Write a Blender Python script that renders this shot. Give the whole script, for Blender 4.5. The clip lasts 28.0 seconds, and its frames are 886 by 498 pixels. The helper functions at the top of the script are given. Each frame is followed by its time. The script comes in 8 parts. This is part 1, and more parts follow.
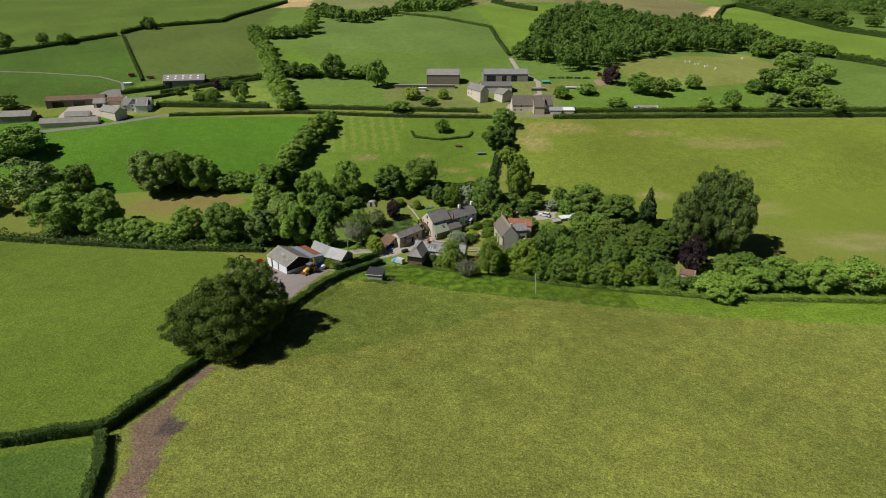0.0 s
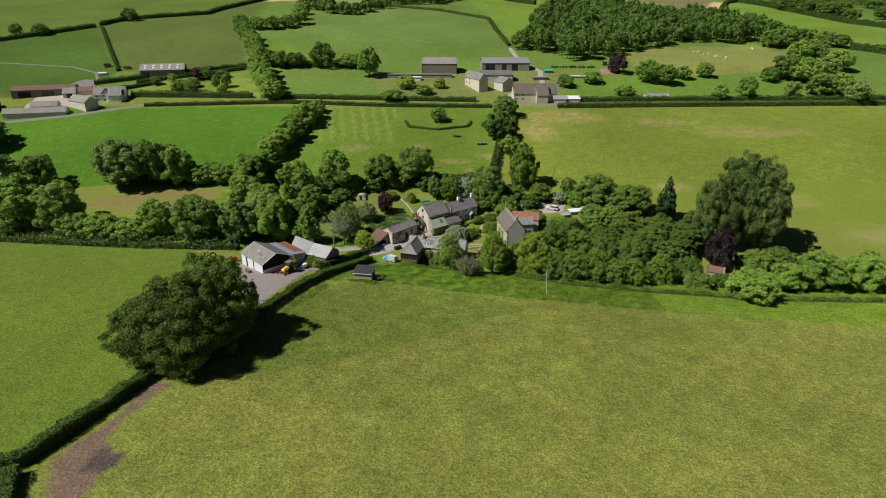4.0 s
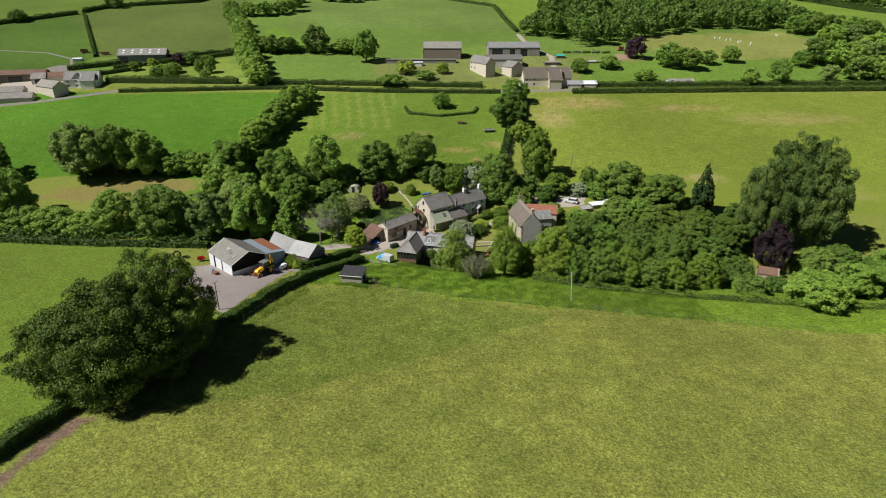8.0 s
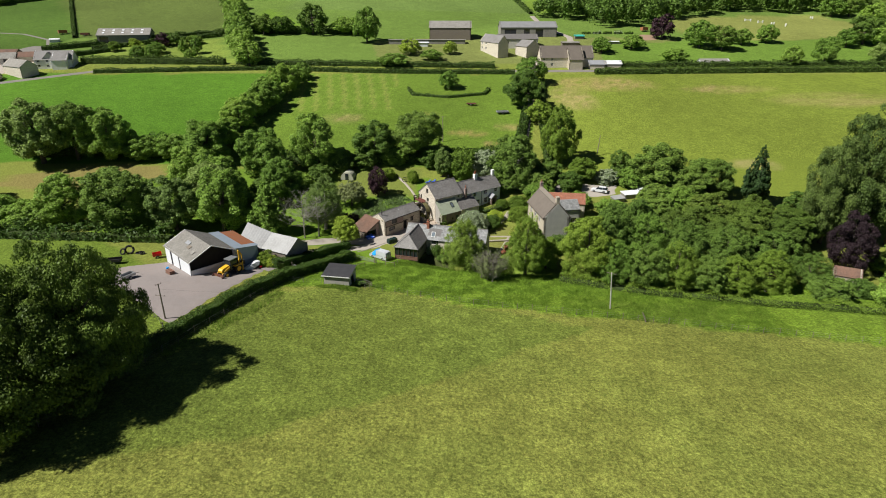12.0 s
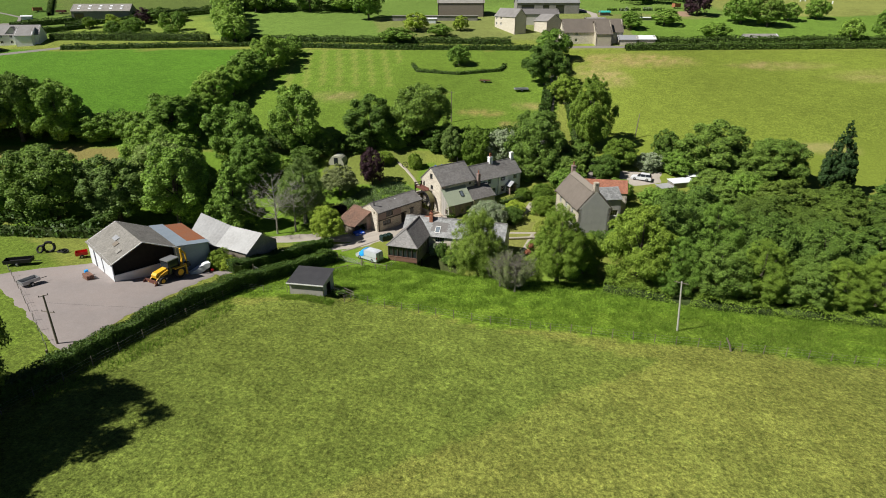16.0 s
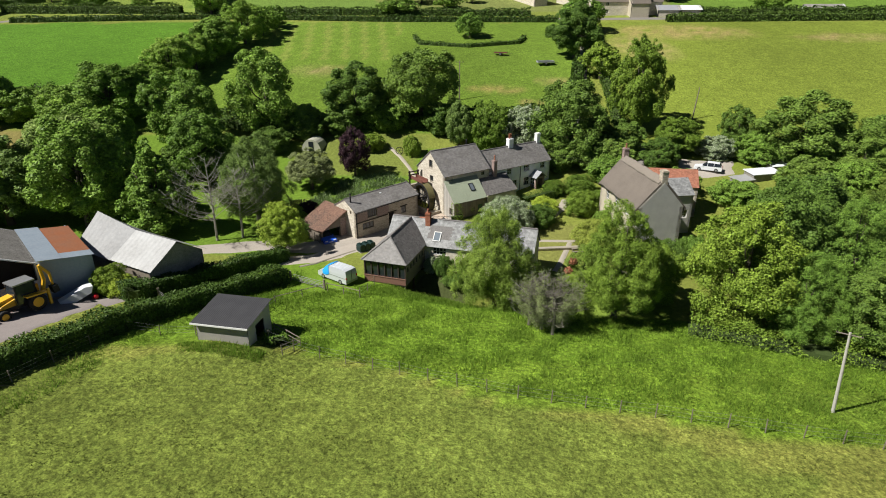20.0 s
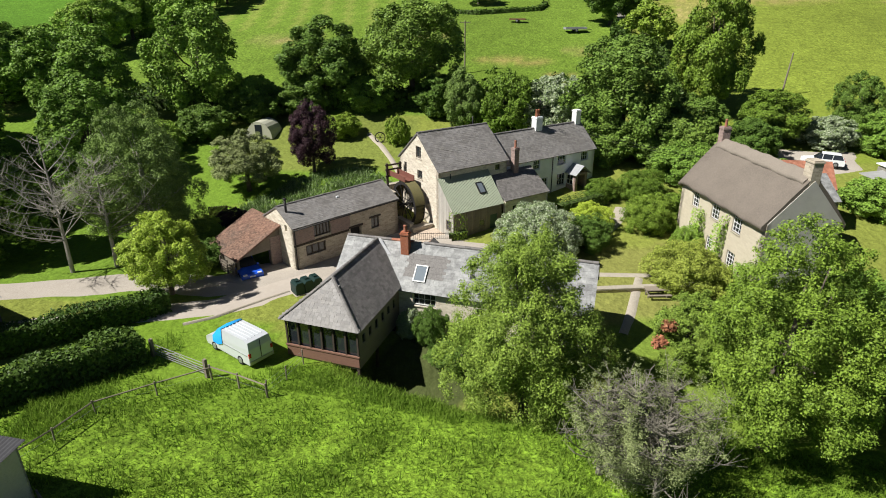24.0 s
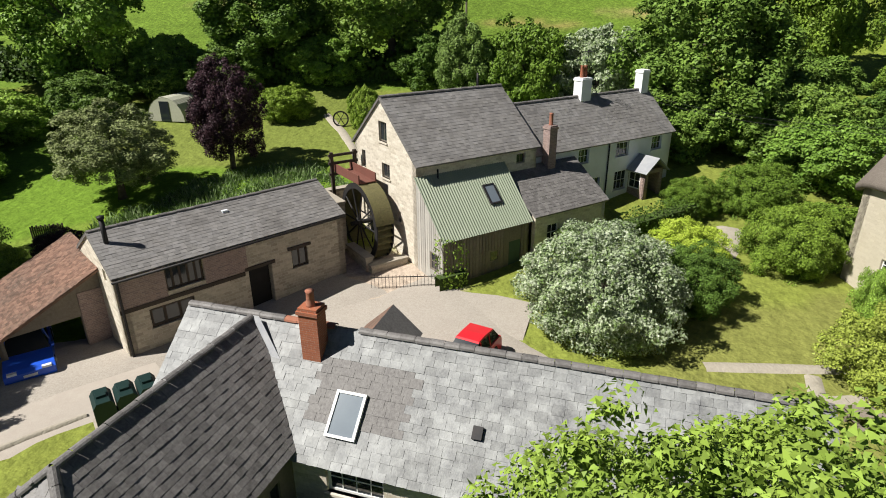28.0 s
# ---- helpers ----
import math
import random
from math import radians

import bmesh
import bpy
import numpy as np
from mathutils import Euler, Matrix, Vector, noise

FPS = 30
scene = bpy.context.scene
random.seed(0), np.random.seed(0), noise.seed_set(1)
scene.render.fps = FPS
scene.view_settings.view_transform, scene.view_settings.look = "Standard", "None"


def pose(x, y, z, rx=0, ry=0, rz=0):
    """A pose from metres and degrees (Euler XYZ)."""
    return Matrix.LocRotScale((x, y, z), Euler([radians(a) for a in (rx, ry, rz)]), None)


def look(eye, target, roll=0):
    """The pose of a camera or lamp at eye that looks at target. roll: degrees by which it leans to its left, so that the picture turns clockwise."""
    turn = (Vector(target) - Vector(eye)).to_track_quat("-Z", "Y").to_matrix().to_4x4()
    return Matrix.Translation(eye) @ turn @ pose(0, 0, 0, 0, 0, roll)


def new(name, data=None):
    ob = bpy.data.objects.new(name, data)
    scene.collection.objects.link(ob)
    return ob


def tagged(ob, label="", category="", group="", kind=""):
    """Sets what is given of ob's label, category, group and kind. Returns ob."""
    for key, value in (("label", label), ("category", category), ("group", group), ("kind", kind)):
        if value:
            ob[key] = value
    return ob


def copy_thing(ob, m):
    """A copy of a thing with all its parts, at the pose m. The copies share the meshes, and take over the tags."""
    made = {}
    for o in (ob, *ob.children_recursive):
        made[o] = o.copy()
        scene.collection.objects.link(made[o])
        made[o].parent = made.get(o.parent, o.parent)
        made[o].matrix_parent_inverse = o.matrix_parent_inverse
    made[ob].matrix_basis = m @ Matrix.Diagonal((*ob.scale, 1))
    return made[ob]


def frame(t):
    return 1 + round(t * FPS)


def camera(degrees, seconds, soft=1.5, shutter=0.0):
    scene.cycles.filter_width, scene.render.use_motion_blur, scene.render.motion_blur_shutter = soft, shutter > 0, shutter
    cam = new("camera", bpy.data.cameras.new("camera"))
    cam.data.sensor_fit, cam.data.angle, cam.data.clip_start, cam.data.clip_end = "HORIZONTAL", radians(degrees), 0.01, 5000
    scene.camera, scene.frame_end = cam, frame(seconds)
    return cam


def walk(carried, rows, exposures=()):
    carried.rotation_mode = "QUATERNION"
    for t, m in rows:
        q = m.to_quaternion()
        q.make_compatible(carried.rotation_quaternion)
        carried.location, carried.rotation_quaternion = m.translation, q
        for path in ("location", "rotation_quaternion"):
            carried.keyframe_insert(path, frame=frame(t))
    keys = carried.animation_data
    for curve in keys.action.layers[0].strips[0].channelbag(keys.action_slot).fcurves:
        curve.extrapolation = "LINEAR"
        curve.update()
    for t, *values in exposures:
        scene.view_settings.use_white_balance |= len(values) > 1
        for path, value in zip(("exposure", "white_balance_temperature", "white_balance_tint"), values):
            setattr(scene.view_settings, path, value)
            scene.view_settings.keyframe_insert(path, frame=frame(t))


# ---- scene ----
cam = camera(73.5, 28.0, soft=1.0)
# seconds, eye x, y, z, yaw, pitch, roll
PATH = [
    (0, 0.641, -1.152, 103.624, 0.102, -23.934, -0.357),
    (1, 0.515, 2.779, 100.609, -0.082, -23.795, -0.331),
    (2, 0.409, 7.708, 97.579, -0.215, -23.676, -0.305),
    (3, 0.322, 13.301, 94.545, -0.299, -23.574, -0.279),
    (4, 0.253, 19.300, 91.510, -0.339, -23.490, -0.252),
    (5, 0.202, 25.511, 88.477, -0.336, -23.421, -0.226),
    (6, 0.168, 31.804, 85.448, -0.293, -23.366, -0.200),
    (7, 0.151, 38.099, 82.423, -0.214, -23.324, -0.174),
    (8, 0.149, 44.359, 79.400, -0.101, -23.292, -0.147),
    (9, 0.160, 50.584, 76.380, 0.042, -23.270, -0.121),
    (10, 0.185, 56.801, 73.364, 0.212, -23.256, -0.095),
    (11, 0.221, 63.053, 70.351, 0.406, -23.248, -0.068),
    (12, 0.267, 69.394, 67.345, 0.620, -23.245, -0.042),
    (13, 0.320, 75.881, 64.350, 0.851, -23.246, -0.016),
    (14, 0.380, 82.564, 61.371, 1.096, -23.249, 0.011),
    (15, 0.443, 89.481, 58.415, 1.350, -23.253, 0.037),
    (16, 0.509, 96.654, 55.490, 1.610, -23.255, 0.063),
    (17, 0.574, 104.083, 52.607, 1.873, -23.255, 0.090),
    (18, 0.636, 111.747, 49.777, 2.134, -23.252, 0.116),
    (19, 0.693, 119.598, 47.012, 2.391, -23.243, 0.142),
    (20, 0.741, 127.566, 44.324, 2.638, -23.227, 0.169),
    (21, 0.779, 135.562, 41.726, 2.872, -23.203, 0.195),
    (22, 0.802, 143.480, 39.231, 3.088, -23.169, 0.222),
    (23, 0.809, 151.209, 36.848, 3.284, -23.123, 0.248),
    (24, 0.794, 158.641, 34.586, 3.453, -23.065, 0.275),
    (25, 0.756, 165.685, 32.453, 3.593, -22.993, 0.301),
    (26, 0.690, 172.286, 30.451, 3.699, -22.905, 0.328),
    (27, 0.593, 178.438, 28.577, 3.766, -22.800, 0.354),
    (28, 0.461, 184.215, 26.825, 3.790, -22.676, 0.381),
]
EXPOSURES = [(0, -0.12), (6, 0.05), (12, 0.3), (17, 0.34), (21, 0.46), (25, 0.62), (28, 0.55)]
walk(cam, [(t, pose(x, y, z, 90 + pitch, roll, yaw)) for t, x, y, z, yaw, pitch, roll in PATH], EXPOSURES)

# ---- light ----
SUN_TO = Vector((-0.635, -0.245, 0.80)).normalized()
world = bpy.data.worlds.new("sky")
scene.world = world
world.use_nodes = True
wt = world.node_tree
wt.nodes.clear()
sky = wt.nodes.new("ShaderNodeTexSky")
sky.sky_type = "NISHITA"
sky.sun_disc = False
sky.sun_elevation = math.asin(SUN_TO.z)
sky.sun_rotation = radians(249)
sky.air_density, sky.dust_density, sky.ozone_density = 0.3, 0.04, 1.0
bg = wt.nodes.new("ShaderNodeBackground")
bg.inputs["Strength"].default_value = 0.05
wo = wt.nodes.new("ShaderNodeOutputWorld")
wt.links.new(sky.outputs[0], bg.inputs[0])
wt.links.new(bg.outputs[0], wo.inputs[0])
sun = new("sun", bpy.data.lights.new("sun", "SUN"))
sun.data.energy = 5.0
sun.data.angle = radians(0.6)
sun.data.color = (1.0, 0.965, 0.9)
sun.matrix_world = look(SUN_TO * 100, (0, 0, 0))


# ---- materials ----
def mat(name, base, rough=0.85, metal=0.0, var=(), bump=0.0, bscale=8.0, spec=0.3, trans=0.0, island=0.0, rnd=0.0, attr=None):
    """base colour with layers of noise: var = (scale, amount, colour) triples; bump: relief strength at bscale."""
    m = bpy.data.materials.new(name)
    m.use_nodes = True
    nt = m.node_tree
    N, Lk = nt.nodes, nt.links
    b = N["Principled BSDF"]
    b.inputs["Roughness"].default_value = rough
    b.inputs["Metallic"].default_value = metal
    b.inputs["Specular IOR Level"].default_value = spec
    tc = N.new("ShaderNodeTexCoord")
    col = N.new("ShaderNodeRGB").outputs[0]
    col.default_value = (*base, 1)
    if attr:
        a = N.new("ShaderNodeAttribute")
        a.attribute_name = attr
        col = a.outputs["Color"]
    for sc, amt, c in var:
        t = N.new("ShaderNodeTexNoise")
        t.inputs["Scale"].default_value = sc
        t.inputs["Detail"].default_value = 5
        t.inputs["Roughness"].default_value = 0.62
        Lk.new(tc.outputs["Object"], t.inputs["Vector"])
        r = N.new("ShaderNodeMapRange")
        r.inputs["From Min"].default_value, r.inputs["From Max"].default_value = 0.38, 0.68
        r.inputs["To Max"].default_value = amt
        Lk.new(t.outputs["Fac"], r.inputs["Value"])
        x = N.new("ShaderNodeMix")
        x.data_type = "RGBA"
        Lk.new(r.outputs[0], x.inputs["Factor"])
        Lk.new(col, x.inputs["A"])
        x.inputs["B"].default_value = (*c, 1)
        col = x.outputs["Result"]
    for amt, src in ((island, "island"), (rnd, "object")):
        if not amt:
            continue
        h = N.new("ShaderNodeHueSaturation")
        if src == "island":
            src = N.new("ShaderNodeNewGeometry").outputs["Random Per Island"]
        else:
            src = N.new("ShaderNodeObjectInfo").outputs["Random"]
        r = N.new("ShaderNodeMapRange")
        r.inputs["To Min"].default_value, r.inputs["To Max"].default_value = 1 - amt, 1 + amt
        Lk.new(src, r.inputs["Value"])
        Lk.new(r.outputs[0], h.inputs["Value"])
        Lk.new(col, h.inputs["Color"])
        col = h.outputs["Color"]
    Lk.new(col, b.inputs["Base Color"])
    if bump:
        t = N.new("ShaderNodeTexNoise")
        t.inputs["Scale"].default_value = bscale
        t.inputs["Detail"].default_value = 6
        Lk.new(tc.outputs["Object"], t.inputs["Vector"])
        k = N.new("ShaderNodeBump")
        k.inputs["Strength"].default_value = bump
        k.inputs["Distance"].default_value = 0.6 / bscale
        Lk.new(t.outputs["Fac"], k.inputs["Height"])
        Lk.new(k.outputs[0], b.inputs["Normal"])
    if trans:
        tr = N.new("ShaderNodeBsdfTranslucent")
        mx = N.new("ShaderNodeMixShader")
        mx.inputs[0].default_value = trans
        Lk.new(col, tr.inputs["Color"])
        Lk.new(b.outputs[0], mx.inputs[1])
        Lk.new(tr.outputs[0], mx.inputs[2])
        Lk.new(mx.outputs[0], N["Material Output"].inputs["Surface"])
    return m


def masonry(name, c1, c2, mortar, bw, bh, var=()):
    """Coursed stone or brick on upright faces, laid out along the face's own run and height."""
    m = mat(name, c1, 0.92, var=var)
    N, Lk = m.node_tree.nodes, m.node_tree.links
    tc = N.new("ShaderNodeTexCoord")
    geo = N.new("ShaderNodeNewGeometry")
    sep = N.new("ShaderNodeSeparateXYZ")
    Lk.new(tc.outputs["Object"], sep.inputs[0])
    add = N.new("ShaderNodeMath")
    add.operation = "ADD"
    Lk.new(sep.outputs[0], add.inputs[0])
    Lk.new(sep.outputs[1], add.inputs[1])
    cmb = N.new("ShaderNodeCombineXYZ")
    Lk.new(add.outputs[0], cmb.inputs[0])
    Lk.new(sep.outputs[2], cmb.inputs[1])
    ns = N.new("ShaderNodeTexNoise")
    ns.inputs["Scale"].default_value = 1.6
    Lk.new(tc.outputs["Object"], ns.inputs["Vector"])
    wob = N.new("ShaderNodeVectorMath")
    wob.operation = "MULTIPLY_ADD"
    Lk.new(ns.outputs["Color"], wob.inputs[0])
    wob.inputs[1].default_value = (bw * 0.35, bh * 0.5, 0)
    Lk.new(cmb.outputs[0], wob.inputs[2])
    br = N.new("ShaderNodeTexBrick")
    br.inputs["Scale"].default_value = 1.0
    br.inputs["Brick Width"].default_value = bw
    br.inputs["Row Height"].default_value = bh
    br.inputs["Mortar Size"].default_value = bh * 0.07
    br.inputs["Mortar Smooth"].default_value = 0.4
    br.inputs["Color1"].default_value = (*c1, 1)
    br.inputs["Color2"].default_value = (*c2, 1)
    br.inputs["Mortar"].default_value = (*mortar, 1)
    Lk.new(wob.outputs[0], br.inputs["Vector"])
    p = N["Principled BSDF"]
    link = p.inputs["Base Color"].links[0]
    src = link.from_socket
    mx = N.new("ShaderNodeMix")
    mx.data_type = "RGBA"
    mx.inputs["Factor"].default_value = 0.6
    Lk.new(src, mx.inputs["A"])
    Lk.new(br.outputs["Color"], mx.inputs["B"])
    Lk.new(mx.outputs["Result"], p.inputs["Base Color"])
    k = N.new("ShaderNodeBump")
    k.inputs["Strength"].default_value = 0.7
    k.inputs["Distance"].default_value = 0.02
    k.invert = True
    Lk.new(br.outputs["Fac"], k.inputs["Height"])
    Lk.new(k.outputs[0], p.inputs["Normal"])
    return m


def leafmat(name, c, dark, warm):
    m = mat(name, c, 0.5, var=((0.35, 0.6, dark), (1.3, 0.55, warm)), spec=0.14, trans=0.07, island=0.34, rnd=0.2)
    nt = m.node_tree
    # each plant leans a little towards yellow or blue
    b = nt.nodes["Principled BSDF"]
    h = nt.nodes.new("ShaderNodeHueSaturation")
    r = nt.nodes.new("ShaderNodeMapRange")
    r.inputs["To Min"].default_value, r.inputs["To Max"].default_value = 0.504, 0.486
    nt.links.new(nt.nodes.new("ShaderNodeObjectInfo").outputs["Random"], r.inputs["Value"])
    nt.links.new(r.outputs[0], h.inputs["Hue"])
    nt.links.new(b.inputs["Base Color"].links[0].from_socket, h.inputs["Color"])
    nt.links.new(h.outputs["Color"], b.inputs["Base Color"])
    return m


M_LEAF = {
    "mid": leafmat("leaf_mid", (0.19, 0.329, 0.0514), (0.0823, 0.16, 0.0278), (0.288, 0.454, 0.0689)),
    "dark": leafmat("leaf_dark", (0.124, 0.22, 0.0382), (0.0555, 0.109, 0.022), (0.196, 0.31, 0.0525)),
    "light": leafmat("leaf_light", (0.172, 0.277, 0.0352), (0.0884, 0.16, 0.0218), (0.243, 0.361, 0.0487)),
    "pale": leafmat("leaf_pale", (0.185, 0.28, 0.068), (0.11, 0.185, 0.045), (0.25, 0.36, 0.088)),
    "yellow": leafmat("leaf_yellow", (0.337, 0.468, 0.0514), (0.216, 0.318, 0.0328), (0.439, 0.542, 0.0842)),
    "plum": leafmat("leaf_plum", (0.0559, 0.0292, 0.0373), (0.0332, 0.0186, 0.0267), (0.0936, 0.047, 0.0535)),
    "copper": leafmat("leaf_copper", (0.034, 0.022, 0.026), (0.02, 0.014, 0.018), (0.055, 0.034, 0.038)),
    "grey": leafmat("leaf_grey", (0.205, 0.254, 0.0978), (0.128, 0.171, 0.0636), (0.274, 0.313, 0.147)),
    "white": mat("leaf_white", (0.17, 0.26, 0.07), 0.6, var=((0.35, 0.6, (0.09, 0.15, 0.04)), (3.0, 0.6, (0.8, 0.81, 0.7))), spec=0.16, trans=0.1, island=0.3),
    "conifer": leafmat("leaf_conifer", (0.0485, 0.098, 0.0297), (0.0327, 0.0683, 0.0228), (0.0683, 0.131, 0.0356)),
    "oak": leafmat("leaf_oak", (0.068, 0.118, 0.019), (0.027, 0.053, 0.011), (0.118, 0.178, 0.027)),
    "ash": leafmat("leaf_ash", (0.11, 0.18, 0.03), (0.055, 0.095, 0.018), (0.16, 0.25, 0.042)),
    "poplar": leafmat("leaf_poplar", (0.1, 0.16, 0.038), (0.05, 0.09, 0.022), (0.15, 0.225, 0.052)),
    "russet": leafmat("leaf_russet", (0.36, 0.153, 0.081), (0.252, 0.108, 0.054), (0.45, 0.216, 0.117)),
    "acer": leafmat("leaf_acer", (0.298, 0.367, 0.063), (0.184, 0.24, 0.0344), (0.379, 0.448, 0.0861)),
    "willow": leafmat("leaf_willow", (0.19, 0.29, 0.045), (0.1, 0.17, 0.03), (0.28, 0.4, 0.065)),
    "hedge": leafmat("leaf_hedge", (0.0656, 0.122, 0.021), (0.0371, 0.0796, 0.0162), (0.106, 0.18, 0.0317)),
}
# dark colour of the hedges' added solid cores, standing for the shade inside
M_HEDGE_CORE = mat("hedge_core", (0.055, 0.085, 0.025), 0.95, var=((2, 0.6, (0.035, 0.05, 0.018)), (9, 0.5, (0.085, 0.12, 0.035))), bump=0.8, bscale=6, spec=0.1)
M_BARK = mat("bark", (0.12, 0.10, 0.08), 0.95, var=((3, 0.6, (0.06, 0.05, 0.04)),), bump=0.6, bscale=12)
M_BARK_GREY = mat("bark_grey", (0.34, 0.32, 0.28), 0.95, var=((3, 0.6, (0.2, 0.19, 0.16)),), bump=0.5, bscale=12)
M_BARK_PALE = mat("bark_pale", (0.2, 0.185, 0.15), 0.95, var=((3, 0.6, (0.12, 0.11, 0.09)),), bump=0.5, bscale=12)
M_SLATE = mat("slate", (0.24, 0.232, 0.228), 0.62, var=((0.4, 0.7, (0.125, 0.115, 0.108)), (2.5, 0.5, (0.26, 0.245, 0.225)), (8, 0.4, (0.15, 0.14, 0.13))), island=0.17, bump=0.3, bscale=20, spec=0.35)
M_SLATE_PALE = mat("slate_pale", (0.2, 0.206, 0.21), 0.58, var=((0.38, 0.95, (0.11, 0.112, 0.115)), (1.6, 0.8, (0.4, 0.41, 0.4)), (5, 0.5, (0.15, 0.15, 0.15)), (14, 0.4, (0.33, 0.33, 0.32))), rnd=0.18, bump=0.3, bscale=20, spec=0.4)
M_SLATE_PALE_J = mat("slate_pale_joined", (0.2, 0.206, 0.21), 0.58, var=((0.38, 0.95, (0.11, 0.112, 0.115)), (1.6, 0.8, (0.4, 0.41, 0.4)), (5, 0.5, (0.15, 0.15, 0.15)), (14, 0.4, (0.33, 0.33, 0.32))), island=0.18, bump=0.3, bscale=20, spec=0.4)
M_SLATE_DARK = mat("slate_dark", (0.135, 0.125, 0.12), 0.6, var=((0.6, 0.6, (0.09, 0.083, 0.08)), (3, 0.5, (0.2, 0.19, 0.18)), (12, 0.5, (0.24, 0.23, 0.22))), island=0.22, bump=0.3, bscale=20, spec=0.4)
M_LEAD = mat("lead", (0.27, 0.28, 0.3), 0.55, var=((3, 0.5, (0.4, 0.4, 0.4)),), bump=0.2)
M_STONE = masonry("limestone", (0.74, 0.68, 0.57), (0.44, 0.38, 0.29), (0.66, 0.61, 0.52), 0.42, 0.16, var=((0.7, 0.6, (0.52, 0.46, 0.36)), (3, 0.7, (0.8, 0.76, 0.67)), (7, 0.7, (0.36, 0.31, 0.24))))
M_STONE_BARN = masonry("barn_stone", (0.58, 0.51, 0.4), (0.27, 0.225, 0.17), (0.56, 0.51, 0.42), 0.4, 0.15, var=((0.6, 0.6, (0.34, 0.28, 0.23)), (3, 0.7, (0.62, 0.57, 0.47)), (7, 0.7, (0.28, 0.23, 0.18))))
M_BRICK = masonry("red_brick", (0.36, 0.12, 0.06), (0.27, 0.09, 0.05), (0.36, 0.29, 0.23), 0.23, 0.078, var=((2, 0.5, (0.22, 0.08, 0.05)), (9, 0.5, (0.42, 0.17, 0.09))))
M_BRICK_OLD = masonry("weathered_brick", (0.38, 0.27, 0.23), (0.2, 0.145, 0.14), (0.5, 0.45, 0.4), 0.23, 0.085, var=((1.2, 0.5, (0.25, 0.18, 0.17)), (5, 0.6, (0.46, 0.38, 0.34)), (14, 0.6, (0.16, 0.12, 0.12))))
M_WHITE = mat("whitewash", (0.86, 0.87, 0.88), 0.9, var=((0.8, 0.35, (0.62, 0.62, 0.58)), (6, 0.3, (0.86, 0.86, 0.84))), bump=0.4, bscale=14)
M_RENDER = mat("grey_render", (0.6, 0.58, 0.54), 0.92, var=((0.8, 0.5, (0.42, 0.41, 0.38)), (7, 0.4, (0.62, 0.6, 0.55))), bump=0.4, bscale=14)
M_CREAM = masonry("cream_wall", (0.52, 0.47, 0.37), (0.44, 0.39, 0.3), (0.5, 0.45, 0.36), 0.4, 0.16, var=((0.8, 0.5, (0.5, 0.43, 0.3)), (6, 0.4, (0.7, 0.62, 0.48))))
M_THATCH = mat("thatch", (0.165, 0.142, 0.12), 0.97, var=((0.5, 0.6, (0.115, 0.1, 0.086)), (9, 0.6, (0.21, 0.18, 0.152))), bump=0.8, bscale=16, spec=0.1)
M_THATCH_RIDGE = mat("thatch_ridge", (0.22, 0.19, 0.16), 0.97, var=((0.9, 0.5, (0.17, 0.15, 0.125)), (9, 0.5, (0.27, 0.24, 0.2))), bump=0.8, bscale=16, spec=0.1)
M_TILE = mat("old_clay_tile", (0.17, 0.1, 0.072), 0.9, var=((0.4, 0.9, (0.085, 0.068, 0.055)), (3.5, 0.6, (0.26, 0.15, 0.11))), island=0.3, bump=0.4, bscale=12)
M_TILE_RED = mat("red_clay_tile", (0.33, 0.13, 0.08), 0.88, var=((0.8, 0.5, (0.22, 0.1, 0.07)), (4, 0.5, (0.4, 0.2, 0.13))), island=0.2, bump=0.4, bscale=12)
M_TIN_GREEN = mat("green_tin", (0.29, 0.33, 0.235), 0.55, var=((0.6, 0.4, (0.24, 0.28, 0.2)), (4, 0.3, (0.35, 0.38, 0.29))), metal=0.0, spec=0.4)
M_TIN = mat("galvanised_tin", (0.27, 0.275, 0.28), 0.65, metal=0.15, var=((0.35, 0.7, (0.18, 0.18, 0.18)), (2, 0.5, (0.36, 0.36, 0.36)), (9, 0.4, (0.22, 0.22, 0.21))), spec=0.4)
M_TIN_PALE = mat("pale_galvanised_tin", (0.37, 0.375, 0.375), 0.6, metal=0.1, var=((0.5, 0.7, (0.25, 0.25, 0.245)), (2.5, 0.5, (0.46, 0.46, 0.46)), (9, 0.4, (0.36, 0.36, 0.35))), spec=0.4)
M_CEMENT = mat("fibre_cement", (0.27, 0.255, 0.235), 0.95, var=((0.35, 0.9, (0.15, 0.138, 0.118)), (1.1, 0.7, (0.36, 0.34, 0.3)), (3.0, 0.7, (0.13, 0.122, 0.108)), (9, 0.5, (0.4, 0.39, 0.36))), bump=0.2)
M_BLUE_TIN = mat("blue_grey_sheet", (0.3, 0.36, 0.42), 0.6, var=((0.6, 0.5, (0.24, 0.29, 0.34)), (4, 0.4, (0.4, 0.44, 0.48))))
M_RUST = mat("rusted_sheet", (0.34, 0.13, 0.06), 0.85, var=((0.7, 0.6, (0.26, 0.15, 0.1)), (4, 0.5, (0.42, 0.18, 0.09))))
M_WHITE_SHEET = mat("white_sheet", (0.72, 0.75, 0.78), 0.6, var=((0.5, 0.3, (0.6, 0.62, 0.64)), (6, 0.2, (0.8, 0.8, 0.8))))
# near-black stand-in for unlit interiors: the shade is put into the colour
M_DARK = mat("interior_shade", (0.015, 0.014, 0.013), 0.9, var=((2, 0.5, (0.03, 0.027, 0.024)),))
